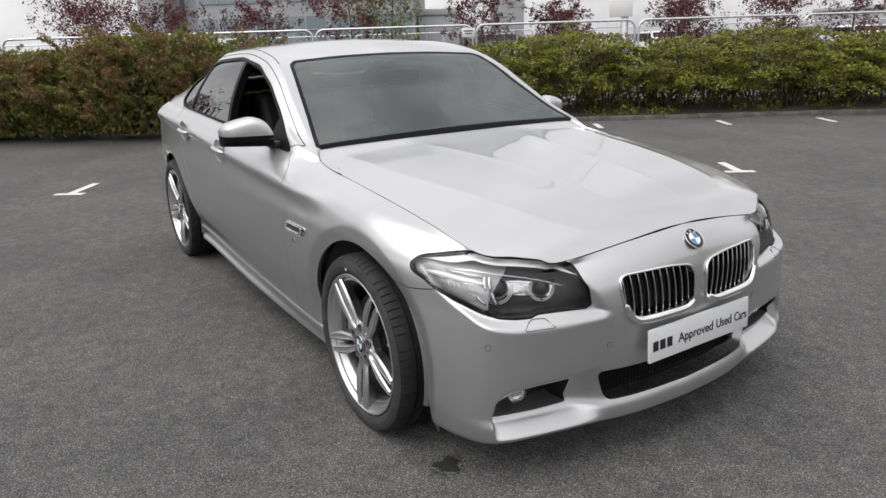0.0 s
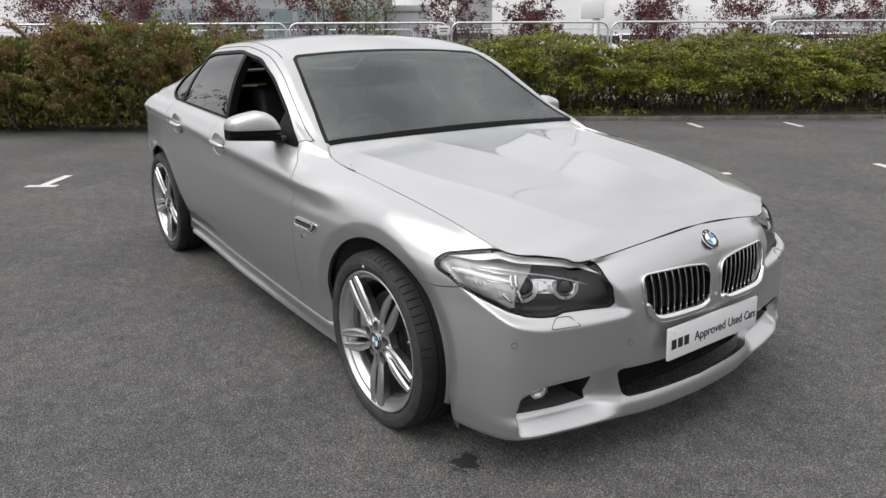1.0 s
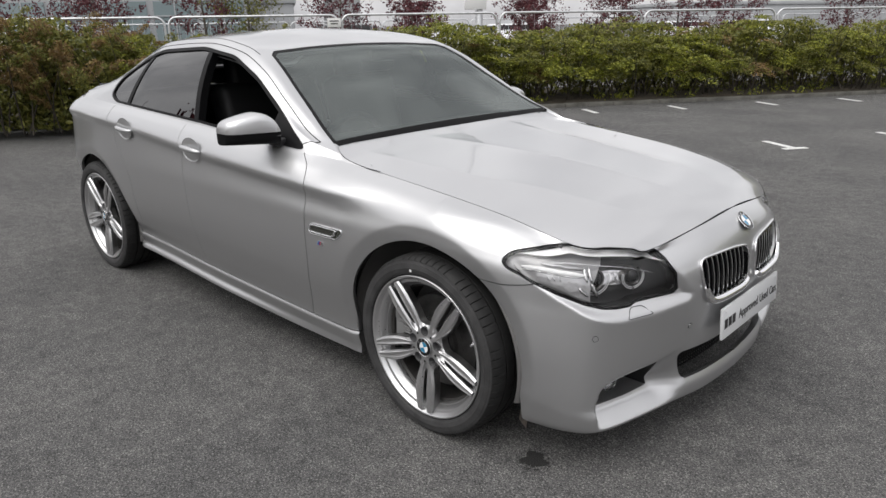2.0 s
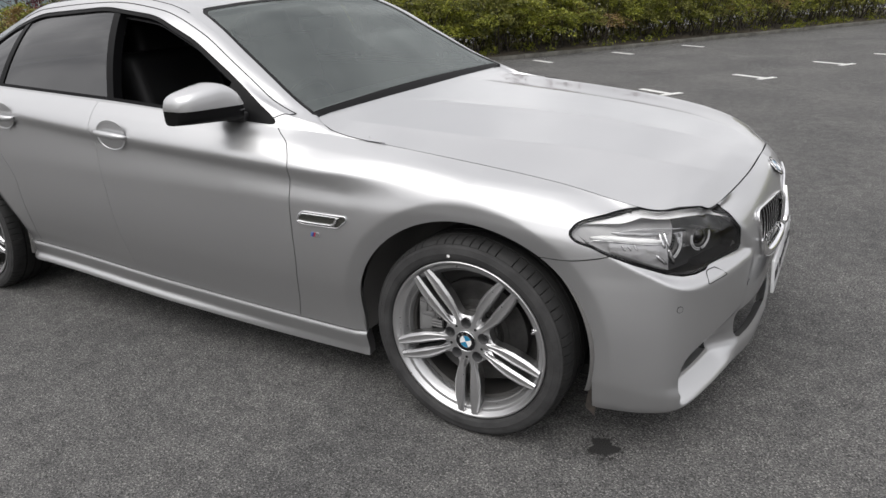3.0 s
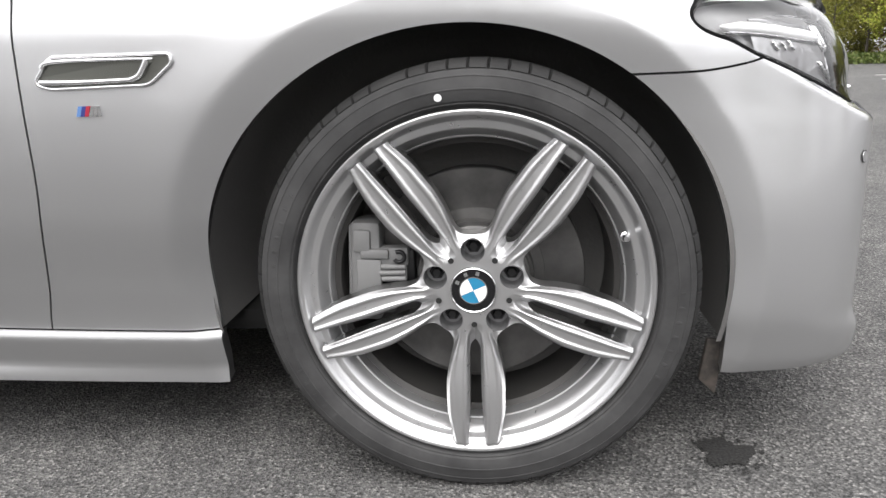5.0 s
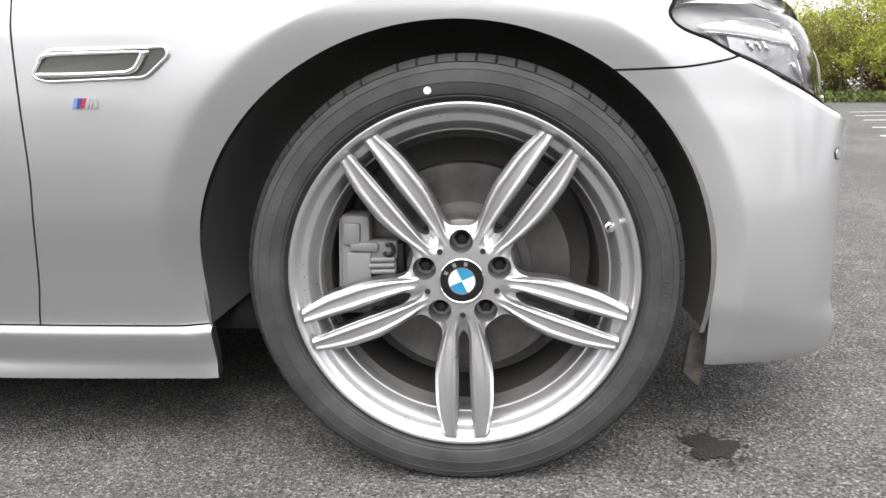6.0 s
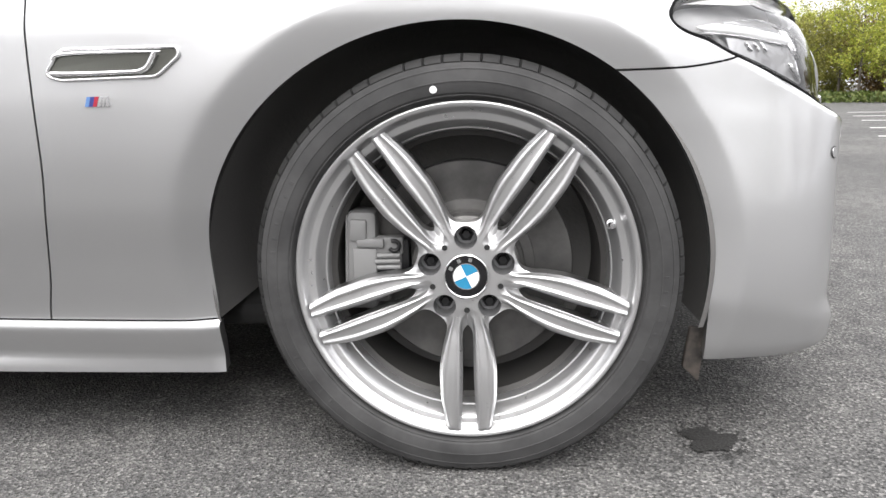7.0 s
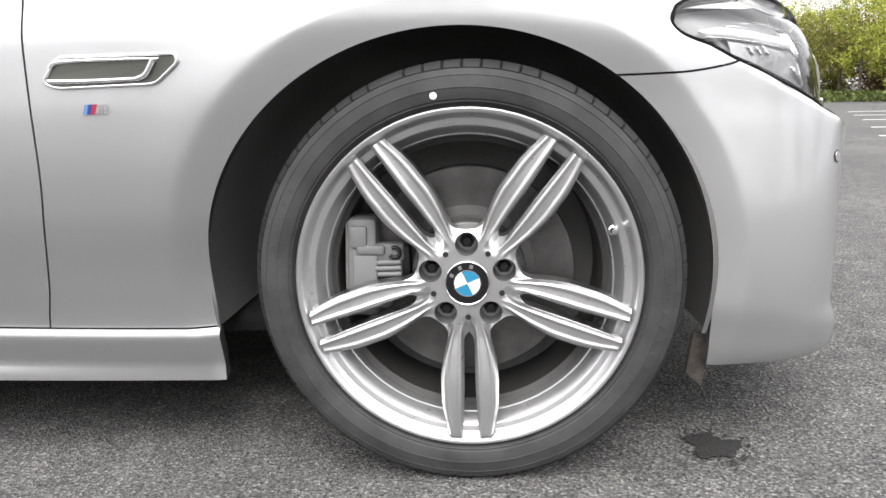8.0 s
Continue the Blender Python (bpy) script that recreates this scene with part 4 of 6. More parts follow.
caliper = casting("brake_caliper", 0.050, 0.060, 0.165, -0.168, 0.348, 0.868, CALIPER, car, 0.010, 2)
tagged(caliper, "grey cast brake caliper")
casting("edge_rib", 0.010, 0.030, 0.150, -0.192, 0.350, 0.860, CALIPER, caliper, 0.003, 3)
casting("top_block", 0.028, 0.020, 0.036, -0.171, 0.400, 0.874, CALIPER, caliper, 0.004, 3)
casting("shoulder", 0.046, 0.018, 0.016, -0.152, 0.379, 0.874, CALIPER, caliper, 0.004, 2)
casting("face_plate", 0.040, 0.006, 0.080, -0.163, 0.330, 0.8715, CALIPER, caliper, 0.003, 2)
casting("arm", 0.048, 0.024, 0.030, -0.122, 0.373, 0.868, CALIPER, caliper, 0.005)
casting("shadow_gap", 0.060, 0.050, 0.060, -0.120, 0.352, 0.858, BLACK, caliper, 0.004)
part("hook", tube([(-0.113 + 0.0085 * math.cos(a), -0.871, 0.374 + 0.0085 * math.sin(a)) for a in np.linspace(radians(-150), radians(120), 16)], 0.0034, sides=8), BLACK, caliper)
casting("spring_plate", 0.040, 0.006, 0.030, -0.122, 0.3475, 0.868, CALIPER, caliper, 0.003)
for q in range(3):
    part("spring_finger", tube([(-0.142 - 0.003 * (q == 1), -0.869, 0.357 - 0.0098 * q), (-0.104, -0.869, 0.3575 - 0.0098 * q)], 0.0046, sides=10), CALIPER, caliper)
casting("lower_lug", 0.034, 0.030, 0.030, -0.140, 0.292, 0.866, CALIPER, caliper, 0.008)


# wheel-arch liners
def liner(hx):
    bm = bmesh.new()
    A = np.linspace(radians(-15), radians(193), 60)
    rows = []
    for y, r in ((-0.868, 0.391), (-0.858, 0.402), (-0.84, 0.405), (-0.62, 0.405), (-0.58, 0.36)):
        rows.append([bm.verts.new((hx + r * (1.03 if math.cos(a) > 0 else 1.055) * math.cos(a), y, max(0.14, 0.333 + r * math.sin(a)))) for a in A])
    for a, b in zip(rows, rows[1:]):
        for i in range(len(A) - 1):
            bm.faces.new((a[i], a[i + 1], b[i + 1], b[i]))
    cen = bm.verts.new((hx, -0.575, 0.333))
    for i in range(len(A) - 1):
        bm.faces.new((rows[-1][i], rows[-1][i + 1], cen))
    return shade(bm, 50)


for hx in (-0.012, -RC - 0.004):
    one = part("arch_liner", liner(hx), LINER, car, "black plastic wheel-arch liner")
    far = one.copy()
    scene.collection.objects.link(far)
    far.scale = (1, -1, 1)
# deflector flap ahead of the front wheel and underside
flap = block((0.030, 0.010, 0.100), pose(0.386, -0.818, 0.167, 0, 6, 8), 0.003)
for v in flap.verts:
    if v.co.z < 0.16:
        v.co.z += 0.9 * max(0.0, 0.398 - v.co.x)
part("spoiler_flap", flap, SCUFFED, car, "scuffed dusty rubber deflector")
part("underbody", block((3.50, 1.44, 0.05), pose(-1.36, 0, 0.21), 0.02), DARK, car)
part("undertray", block((0.26, 0.90, 0.03), pose(0.48, 0, 0.215), 0.01), DARK, car)
part("inner_bay", block((0.80, 1.10, 0.30), pose(0.02, 0, 0.52), 0.05), DARK, car)

# ---- headlamps ----
lamp_glass = BODY.cut(lambda V: in_lamp(V) - 0.0015)
bucket = BODY.cut(in_lamp)


def lamp_set(mirror):
    """The headlamp of one side, as parts of one lamp."""
    fl = (lambda s: s.mirrored()) if mirror else (lambda s: s)
    k = -1 if mirror else 1
    deep = np.array((-0.80, 0.58, -0.12))
    lamp = fl(Skin(bucket.V + deep * 0.075, bucket.N, bucket.F)).link("headlamp", LAMPBLACK, car, "clear headlamp with twin projectors and a white light brow")
    wall = bucket.folded(0.075, tuple(deep))
    fl(Skin(wall.V, wall.N, wall.F[len(bucket.F):])).link("housing", LAMPBLACK, lamp)
    gl = fl(lamp_glass.moved(0.001)).link("lens", LENS, lamp, "clear plastic lens")
    gl.visible_shadow = False
    edge = bucket.cut(lambda V: np.where(V[:, 2] < 0.69, 0.0075, 0.0048) - in_core(V)).moved(-0.003)
    fl(edge).link("lens_border", TRIMBLACK, lamp)
    tilt = lambda V: V[:, 2] - 0.657 - 0.18 * corner_on(V)[:, 0]
    side_of = lambda V: corner_on(V)[:, 0]
    brow = bucket.cut(lambda V: in_core(V) - 0.0045).cut(lambda V: 0.0045 + 0.0190 * np.clip(np.minimum((0.345 - side_of(V)) / 0.10, (side_of(V) + 0.160) / 0.14), 0, 1) - in_core(V)).cut(tilt).cut(lambda V: 0.345 - side_of(V)).cut(lambda V: side_of(V) + 0.155)
    lean = 0.010 - np.clip((in_core(brow.V) - 0.0045) / 0.019, 0, 1) * 0.008      # leans back, facing the sky
    brow = Skin(brow.V - brow.N * lean[:, None], brow.N * 0.65 + np.array((0.0, 0.0, 0.76)), brow.F)
    fl(brow).link("light_brow", BROW, lamp, "white light-guide brow")
    pocket = bucket.cut(lambda V: side_of(V) - 0.100 + 0.45 * (V[:, 2] - 0.66)).cut(lambda V: in_core(V) - 0.004).moved(-0.024)
    fl(pocket).link("side_pocket", POCKET, lamp, "grey side pocket")
    wedge = bucket.cut(lambda V: side_of(V) - 0.115).cut(lambda V: 0.285 - side_of(V)).cut(lambda V: in_core(V) - 0.010).cut(lambda V: 0.676 + 0.10 * (side_of(V) - 0.12) - V[:, 2]).moved(-0.016)
    fl(wedge).link("wedge_reflector", PALEREF, lamp, "bright faceted reflector")
    bowl = bucket.cut(lambda V: side_of(V) + 0.090).cut(lambda V: 0.14 - side_of(V)).cut(lambda V: V[:, 2] - 0.640 - 0.10 * side_of(V)).cut(lambda V: 0.706 - V[:, 2]).moved(-0.060)
    fl(bowl).link("main_reflector", REFLECT, lamp, "bright reflector behind the projectors")

    def strip(name, pts, rad, mat, depth, flat=1.0, parent=None):
        """A bar that follows the lamp's surface along (a, z) places."""
        C = loop(pts, 48, closed=False)
        uv, out = corner_on(bucket.V), []
        for c in C:
            i = np.argsort(np.sum((uv - c) ** 2, axis=1))[:6]
            w = 1 / (np.sum((uv[i] - c) ** 2, axis=1) + 1e-6)
            w /= w.sum()
            p, n = (bucket.V[i] * w[:, None]).sum(0), (bucket.N[i] * w[:, None]).sum(0)
            p = p - n * depth
            out.append((p[0], p[1] * k, p[2]))
        n = len(out)
        radii = [rad * min(1.0, 0.25 + 4.0 * min(i, n - 1 - i) / n) for i in range(n)]
        return part(name, tube(out, radii, sides=8, flat=flat), mat, lamp if parent is None else parent)

    strip("brow_trim", [(0.25, 0.722), (0.16, 0.724), (0.03, 0.704), (-0.06, 0.681), (-0.115, 0.664)], 0.0022, CHROME, 0.014)
    strip("side_guide", [(0.330, 0.706), (0.27, 0.703), (0.20, 0.6955), (0.125, 0.687)], 0.0085, BROW, 0.014)
    strip("guide_trim", [(0.335, 0.699), (0.27, 0.6945), (0.20, 0.686), (0.125, 0.677)], 0.0026, CHROME, 0.014)
    strip("upper_fin", [(0.27, 0.722), (0.20, 0.716), (0.13, 0.708)], 0.0065, PALEREF, 0.022)
    for a in (0.128, 0.112):
        strip("bezel_post", [(a + 0.004, 0.712), (a + 0.002, 0.690), (a - 0.004, 0.664)], 0.0052, CHROME, 0.016)
    for a, z in ((0.084, 0.672), (-0.056, 0.664)):
        uv = corner_on(bucket.V)
        i = int(np.argmin(np.sum((uv - np.array((a, z))) ** 2, axis=1)))
        p, n = bucket.V[i] - bucket.N[i] * 0.040, Vector((0.86, -0.48, 0.05)).normalized()
        m = Matrix.Translation((p[0], p[1] * k, p[2])) @ Vector((n.x, n.y * k, n.z)).to_track_quat("Z", "Y").to_matrix().to_4x4()
        big = 0.040 if a > 0 else 0.033
        proj = part("projector_ring", lathe([(big * 0.74, -0.03), (big * 0.78, 0.0), (big * 0.84, 0.002), (big * 0.88, -0.002), (big * 0.88, -0.03)], 40, m), STEEL, lamp)
        part("projector_lens", lathe([(0, 0.012), (big * 0.4, 0.009), (big * 0.66, 0.001), (big * 0.74, -0.008), (big * 0.74, -0.03)], 40, m), GLOSS, proj, "dark glass projector")
        inv = m.inverted()
        up = (inv.to_3x3() @ Vector((0, 0, 1)))
        a_up = math.atan2(up.y, up.x)
        for grow in (1.06, 1.22):                      # a ring of light, open at its top
            arc = [m @ Vector((big * grow * math.cos(q), big * grow * math.sin(q), 0.006)) for q in np.linspace(a_up + 1.25, a_up + 2 * math.pi - 1.25, 30)]
            part("ring_light", tube(arc, 0.0015, sides=6), LED, proj)
        foot = [m @ Vector((big * g * math.cos(a_up + math.pi), big * g * math.sin(a_up + math.pi), 0.008)) for g in (1.02, 1.34)]
        part("ring_foot", tube(foot, 0.0042, sides=6), REFLECT, proj)
    for q in range(3):
        a = 0.214 + 0.017 * q
        strip("reflector_fin", [(a + 0.004, 0.684), (a, 0.676), (a - 0.004, 0.668)], 0.0026, CHROME, 0.014)
    strip("divider", [(0.105, 0.664), (0.098, 0.640), (0.085, 0.612)], 0.0070, CHROME, 0.024)
    strip("lower_divider", [(0.155, 0.650), (0.140, 0.634), (0.122, 0.620)], 0.0055, CHROME, 0.014)
    return lamp


lamp_set(False)
lamp_set(True)


# ---- nose: kidneys, plate, badge, intakes, fog lamps ----


near = BODY.V[(np.abs(BODY.V[:, 1]) < 0.355) & (BODY.V[:, 2] > 0.50) & (BODY.V[:, 2] < 0.70) & (BODY.V[:, 0] > 0.5)]
face_terms = lambda y, z: np.stack([np.ones_like(y), y * y, y ** 4, z, z * z, z ** 3, y * y * z], -1)
FACE_FIT = np.linalg.lstsq(face_terms(near[:, 1], near[:, 2]), near[:, 0], rcond=None)[0]


def face_x(y, z):
    """The nose's smooth face round the kidneys."""
    return float(face_terms(np.array(float(y)), np.array(float(z))) @ FACE_FIT)


for k in (-1, 1):
    grille = new("kidney_grille")
    grille.parent = car
    tagged(grille, "chrome-framed kidney grille with black vertical slats")
    curve = [(face_x(y, z) + 0.004, k * y, z) for y, z in KIDNEY]
    part("grille_frame", tube(curve, 0.0044, True, 8), CHROME, grille, "chrome frame")
    low = [(face_x(y, z) + 0.010, k * y, z) for y, z in loop([(0.040, 0.545), (0.075, 0.528), (0.15, 0.525), (0.27, 0.526), (0.312, 0.545), (0.331, 0.585)], 20, closed=False)]
    part("lower_chrome", tube(low, [0.005 + 0.0105 * math.sin(math.pi * (i + 0.7) / (len(low) + 0.4)) ** 0.6 for i in range(len(low))], sides=10), CHROME, grille)
    P = [(face_x(y, z) - 0.085, k * y, z) for y, z in KIDNEY]
    bm = bmesh.new()
    bm.faces.new([bm.verts.new(p) for p in P])
    part("grille_back", bm, DARK, grille)
    wall_v, wall_f = [], []
    for (y, z), (y2, z2) in zip(KIDNEY, np.roll(KIDNEY, -1, axis=0)):
        n0 = len(wall_v)
        wall_v += [(face_x(y, z), k * y, z), (face_x(y2, z2), k * y2, z2), (face_x(y2, z2) - 0.086, k * y2, z2), (face_x(y, z) - 0.086, k * y, z)]
        wall_f.append((n0, n0 + 1, n0 + 2, n0 + 3))
    link_mesh("grille_wall", wall_v, wall_f, GLOSS, grille)
    for i in range(10):
        y = 0.050 + 0.0300 * i
        zs = [z for z in np.linspace(0.50, 0.70, 140) if inside(KIDNEY, np.array([(y, z)]))[0] > 0.004]
        if not zs:
            continue
        span = np.linspace(zs[0], zs[-1], 9)
        slat = part("slat", tube([(face_x(y, z) - 0.016, k * (y + 0.10 * (z - 0.60)), z) for z in span], 0.0085, sides=8, flat=0.42), GLOSS, grille)
        part("slat_edge", tube([(face_x(y, z) - 0.0085, k * (y + 0.10 * (z - 0.60)), z) for z in span], 0.0020, sides=6), CHROME, slat, "chrome edge")

crest = BODY.V[np.argmin(BODY.V[:, 1] ** 2 * 4 + (BODY.V[:, 2] - 0.741) ** 2 + (BODY.V[:, 0] < 0.5) * 9)]
badge_m = Matrix.Translation((crest[0] - 0.001, 0, 0.741)) @ Vector((0.70, 0, 0.71)).to_track_quat("Z", "Y").to_matrix().to_4x4()
roundel(car, 0.038, badge_m)

plate = new("show_plate")
plate.parent = car
tagged(plate, "pale grey dealer plate with black lettering")
PM = pose(0.802, 0, 0.434, 0, -4, 0)
part("board", block((0.010, 0.522, 0.114), PM, 0.003), PLATE, plate)


def words(text, size, at, width, name="lettering"):
    cu = bpy.data.curves.new(name, "FONT")
    cu.body, cu.size, cu.extrude, cu.offset, cu.align_x, cu.align_y = text, size, 0.0004, 0.0007, "LEFT", "CENTER"
    ob = new(name, cu)
    dg = bpy.context.evaluated_depsgraph_get()
    me = bpy.data.meshes.new_from_object(ob.evaluated_get(dg))
    bpy.data.objects.remove(ob)
    me.materials.clear()
    me.materials.append(INK)
    t = new(name, me)
    t.parent = plate
    t.matrix_local = PM @ at @ Matrix.Diagonal((width / max(v.co.x for v in me.vertices), 1, 1, 1))
    return t


FACE = Matrix(((0, 0, 1, 0.0057), (1, 0, 0, 0), (0, 1, 0, 0), (0, 0, 0, 1)))
for text, at, wide in (("Approved", -0.120, 0.180), ("Used", 0.076, 0.086), ("Cars", 0.178, 0.070)):
    words(text, 0.046, FACE @ pose(at, -0.004, 0), wide)
for k in range(3):
    part("brand_bar", block((0.026, 0.034, 0.0008), PM @ FACE @ pose(-0.232 + 0.034 * k, -0.003, 0), 0.0), INK, plate)
for y in (-0.235, 0.235):
    part("plate_screw", lathe([(0, 0.002), (0.004, 0.002), (0.005, 0)], 12, PM @ FACE @ pose(y, 0.042, 0)), PLATE, plate)

# middle intake: dark back with bars
intake = new("lower_grille")
intake.parent = car
tagged(intake, "black mesh lower grille")
part("grille_back", block((0.02, 0.79, 0.15), pose(0.640, 0, 0.295), 0.01), DARK, intake)
for i in range(9):
    z = 0.242 + 0.0132 * i
    part("bar", tube([(0.690 - 0.04 * (y / 0.42) ** 2, y, z) for y in np.linspace(-0.40, 0.40, 9)], 0.0026, sides=6), TRIMBLACK, intake)
for i in range(49):
    y = -0.39 + 0.01625 * i
    part("upright", tube([(0.688 - 0.04 * (y / 0.42) ** 2, y, 0.235), (0.688 - 0.04 * (y / 0.42) ** 2, y, 0.350)], 0.0022, sides=5), TRIMBLACK, intake)

fog_edges = [(i, j) for i, j in bumper.rim() if abs(in_fog((bumper.V[[i]] + bumper.V[[j]]) / 2)[0]) < 0.004]
for k in (-1, 1):
    fogset = new("fog_lamp_recess")
    fogset.parent = car
    tagged(fogset, "fog lamp in a black bumper recess")
    bx = lambda y: 0.540 - 0.40 * max(0, y - 0.66)
    back_z = lambda y, z: z
    lipV, lipF, wallV, wallF = [], [], [], []
    for i, j in fog_edges:
        p, q = bumper.V[i], bumper.V[j]
        low = p[2] < 0.242 and q[2] < 0.242
        V, F = (lipV, lipF) if low else (wallV, wallF)
        n0 = len(V)
        yp, yq = abs(p[1]), abs(q[1])
        V += [(p[0], -k * p[1], p[2]), (q[0], -k * q[1], q[2]), (min(bx(yq), q[0] - 0.01), k * min(yq, 0.788), back_z(yq, q[2])), (min(bx(yp), p[0] - 0.01), k * min(yp, 0.788), back_z(yp, p[2]))]
        F.append((n0, n0 + 1, n0 + 2, n0 + 3))
    link_mesh("recess_lip", lipV, lipF, PAINT, fogset, "silver lip", smooth=False)
    link_mesh("recess_wall", wallV, wallF, BLACK, fogset, smooth=False)
    bm = bmesh.new()
    P = [(y, z) for y in np.linspace(0.44, 0.788, 16) for z in (0.225, 0.365)]
    vs = [bm.verts.new((bx(y) + 0.001, k * y, z)) for y, z in P]
    for i in range(15):
        bm.faces.new((vs[2 * i], vs[2 * i + 2], vs[2 * i + 3], vs[2 * i + 1]))
    part("recess_back", bm, BLACK, fogset)
    fm = Matrix.Translation((0.594, k * 0.640, 0.296)) @ Matrix.Scale(0.80, 4) @ Vector((0.92, k * 0.38, 0.0)).to_track_quat("Z", "Y").to_matrix().to_4x4()
    body = part("fog_lamp", lathe([(0.040, -0.04), (0.040, 0.004), (0.037, 0.008), (0.034, 0.004), (0.028, -0.012), (0, -0.025)], 32, fm), REFLECT, fogset)
    fl = part("fog_glass", lathe([(0, 0.010), (0.02, 0.008), (0.034, 0.004)], 32, fm), LENS, body)
    fl.visible_shadow = False
    part("fog_bulb", lathe([(0, 0.0), (0.010, -0.003), (0.012, -0.012), (0.008, -0.02)], 20, fm), CHROME, body)

# small things on the bumper: washer cover outline, parking sensors
def on_skin(y, z, lift=0.0008):
    """Place and normal on the near nose at a face-on place."""
    w = np.where(BODY.V[:, 0] > 0.3)[0]
    i = w[np.argsort((np.abs(BODY.V[w, 1]) - y) ** 2 + (BODY.V[w, 2] - z) ** 2)[:3]]
    n = BODY.N[i].mean(0)
    return BODY.V[i].mean(0) + n * lift, n


for k in (-1, 1):
    cover = []
    for a, z in rounded([(-0.012, 0.573), (-0.056, 0.573), (-0.094, 0.549), (0.000, 0.546)], 0.008, 4):
        w = np.where(BODY.V[:, 0] > 0.3)[0]
        d2 = np.sum((corner_on(BODY.V[w]) - np.array((a, z))) ** 2, axis=1)
        i = np.argsort(d2)[:5]
        q = 1 / (d2[i] + 2e-6)
        cover.append((BODY.V[w[i]] * (q / q.sum())[:, None]).sum(0) + BODY.N[w[i[0]]] * 0.0006)
    part("washer_cover_gap", tube([(p[0], -k * p[1], p[2]) for p in cover], 0.0013, True, 5), BLACK, car)
    for y, z in ((0.768, 0.500), (0.375, 0.455)):
        p, n = on_skin(y, z)
        m = Matrix.Translation((p[0], -k * p[1], p[2])) @ Vector((n[0], -k * n[1], n[2])).to_track_quat("Z", "Y").to_matrix().to_4x4()
        sensor = part("parking_sensor", lathe([(0, 0.0012), (0.0085, 0.0012), (0.0088, 0.0)], 20, m), PAINT, car)
        part("sensor_gap", lathe([(0.0088, 0.0), (0.0088, 0.0006), (0.0102, 0.0006), (0.0102, 0.0)], 20, m), BLACK, sensor)


# ---- flank: vents, badges, handles, mirrors ----
def flank(x, z, lift=0.0):
    """The place on the near side's skin at x, z."""
    w = np.where((BODY.V[:, 1] < -0.6) & (np.abs(BODY.V[:, 0] - x) < 0.05))[0]
    i = w[np.argmin((BODY.V[w, 0] - x) ** 2 + (BODY.V[w, 2] - z) ** 2)]
    v, n = BODY.V[i], BODY.N[i]
    y = v[1] - ((x - v[0]) * n[0] + (z - v[2]) * n[2]) / n[1]
    return Vector((x, y, z)) + Vector(n) * lift


def plaque(name, pts, depth, mat, parent, lift=0.001, bevel=0.0, k=1):
    """A flat-topped piece that follows the flank, from its outline in side view."""
    bm = bmesh.new()
    A = [flank(x, z, lift) for x, z in pts]
    top = [bm.verts.new((p.x, p.y * k - 0.0, p.z)) for p in A]
    low = [bm.verts.new((p.x, (p.y + depth) * k, p.z)) for p in A]
    bm.faces.new(top)
    for i in range(len(A)):
        j = (i + 1) % len(A)
        bm.faces.new((top[i], top[j], low[j], low[i]))
    bmesh.ops.recalc_face_normals(bm, faces=bm.faces)
    return part(name, bm, mat, parent)


for k in (1, -1):
    vent = new("side_vent")
    vent.parent = car
    tagged(vent, "chrome-edged side vent on the front wing")
    outline = rounded([(-0.622, 0.656), (-0.594, 0.6925), (-0.416, 0.6915), (-0.4135, 0.679), (-0.450, 0.6495), (-0.60, 0.6475)], 0.010, 5)
    plaque("vent_floor", outline, 0.004, VENTGREY, vent, 0.0012, k=k)
    part("vent_frame", tube([Vector((p.x, p.y * k, p.z)) for p in (flank(x, z, 0.0026) for x, z in outline)], 0.0026, True, 8), BRIGHTWORK, vent)
    blades = (("upper_blade", [(-0.606, 0.678), (-0.590, 0.6855), (-0.50, 0.6862), (-0.440, 0.6852)], 0.0050, 0.0018), ("lower_blade", [(-0.611, 0.6575), (-0.55, 0.6565), (-0.474, 0.6575)], 0.0052, 0.0040),
              ("end_blade", [(-0.476, 0.6575), (-0.462, 0.664), (-0.449, 0.6835)], 0.0052, 0.0056))
    for blade, pts, r0, r1 in blades:
        C = [flank(x, z, 0.0042) for x, z in loop(pts, 24, closed=False)]
        part(blade, tube([Vector((p.x, p.y * k, p.z)) for p in C], [r0 + (r1 - r0) * i / (len(C) - 1) for i in range(len(C))], sides=8, flat=0.8), BRIGHTWORK, vent)
    tag = new("wing_badge")
    tag.parent = car
    tagged(tag, "small badge of three coloured stripes beside a chrome shape")
    sl = 0.0048
    for j, mt in enumerate((STRIPE_L, STRIPE_D, STRIPE_R)):
        x0 = -0.5664 + 0.00624 * j
        plaque("stripe", [(x0, 0.6078), (x0 + 0.0060, 0.6078), (x0 + 0.0060 + sl, 0.6226), (x0 + sl, 0.6226)], 0.003, mt, tag, 0.003, k=k)
    plaque("chrome_bar", [(-0.5476, 0.6078), (-0.5416, 0.6078), (-0.5364, 0.6226), (-0.5420, 0.6226)], 0.003, CHROME, tag, 0.003, k=k)
    plaque("chrome_bar", [(-0.5404, 0.6078), (-0.5360, 0.6078), (-0.5316, 0.6226), (-0.5364, 0.6226)], 0.003, CHROME, tag, 0.003, k=k)
    plaque("chrome_bar", [(-0.5344, 0.6078), (-0.5280, 0.6078), (-0.5280, 0.6226), (-0.5320, 0.6226)], 0.003, CHROME, tag, 0.003, k=k)


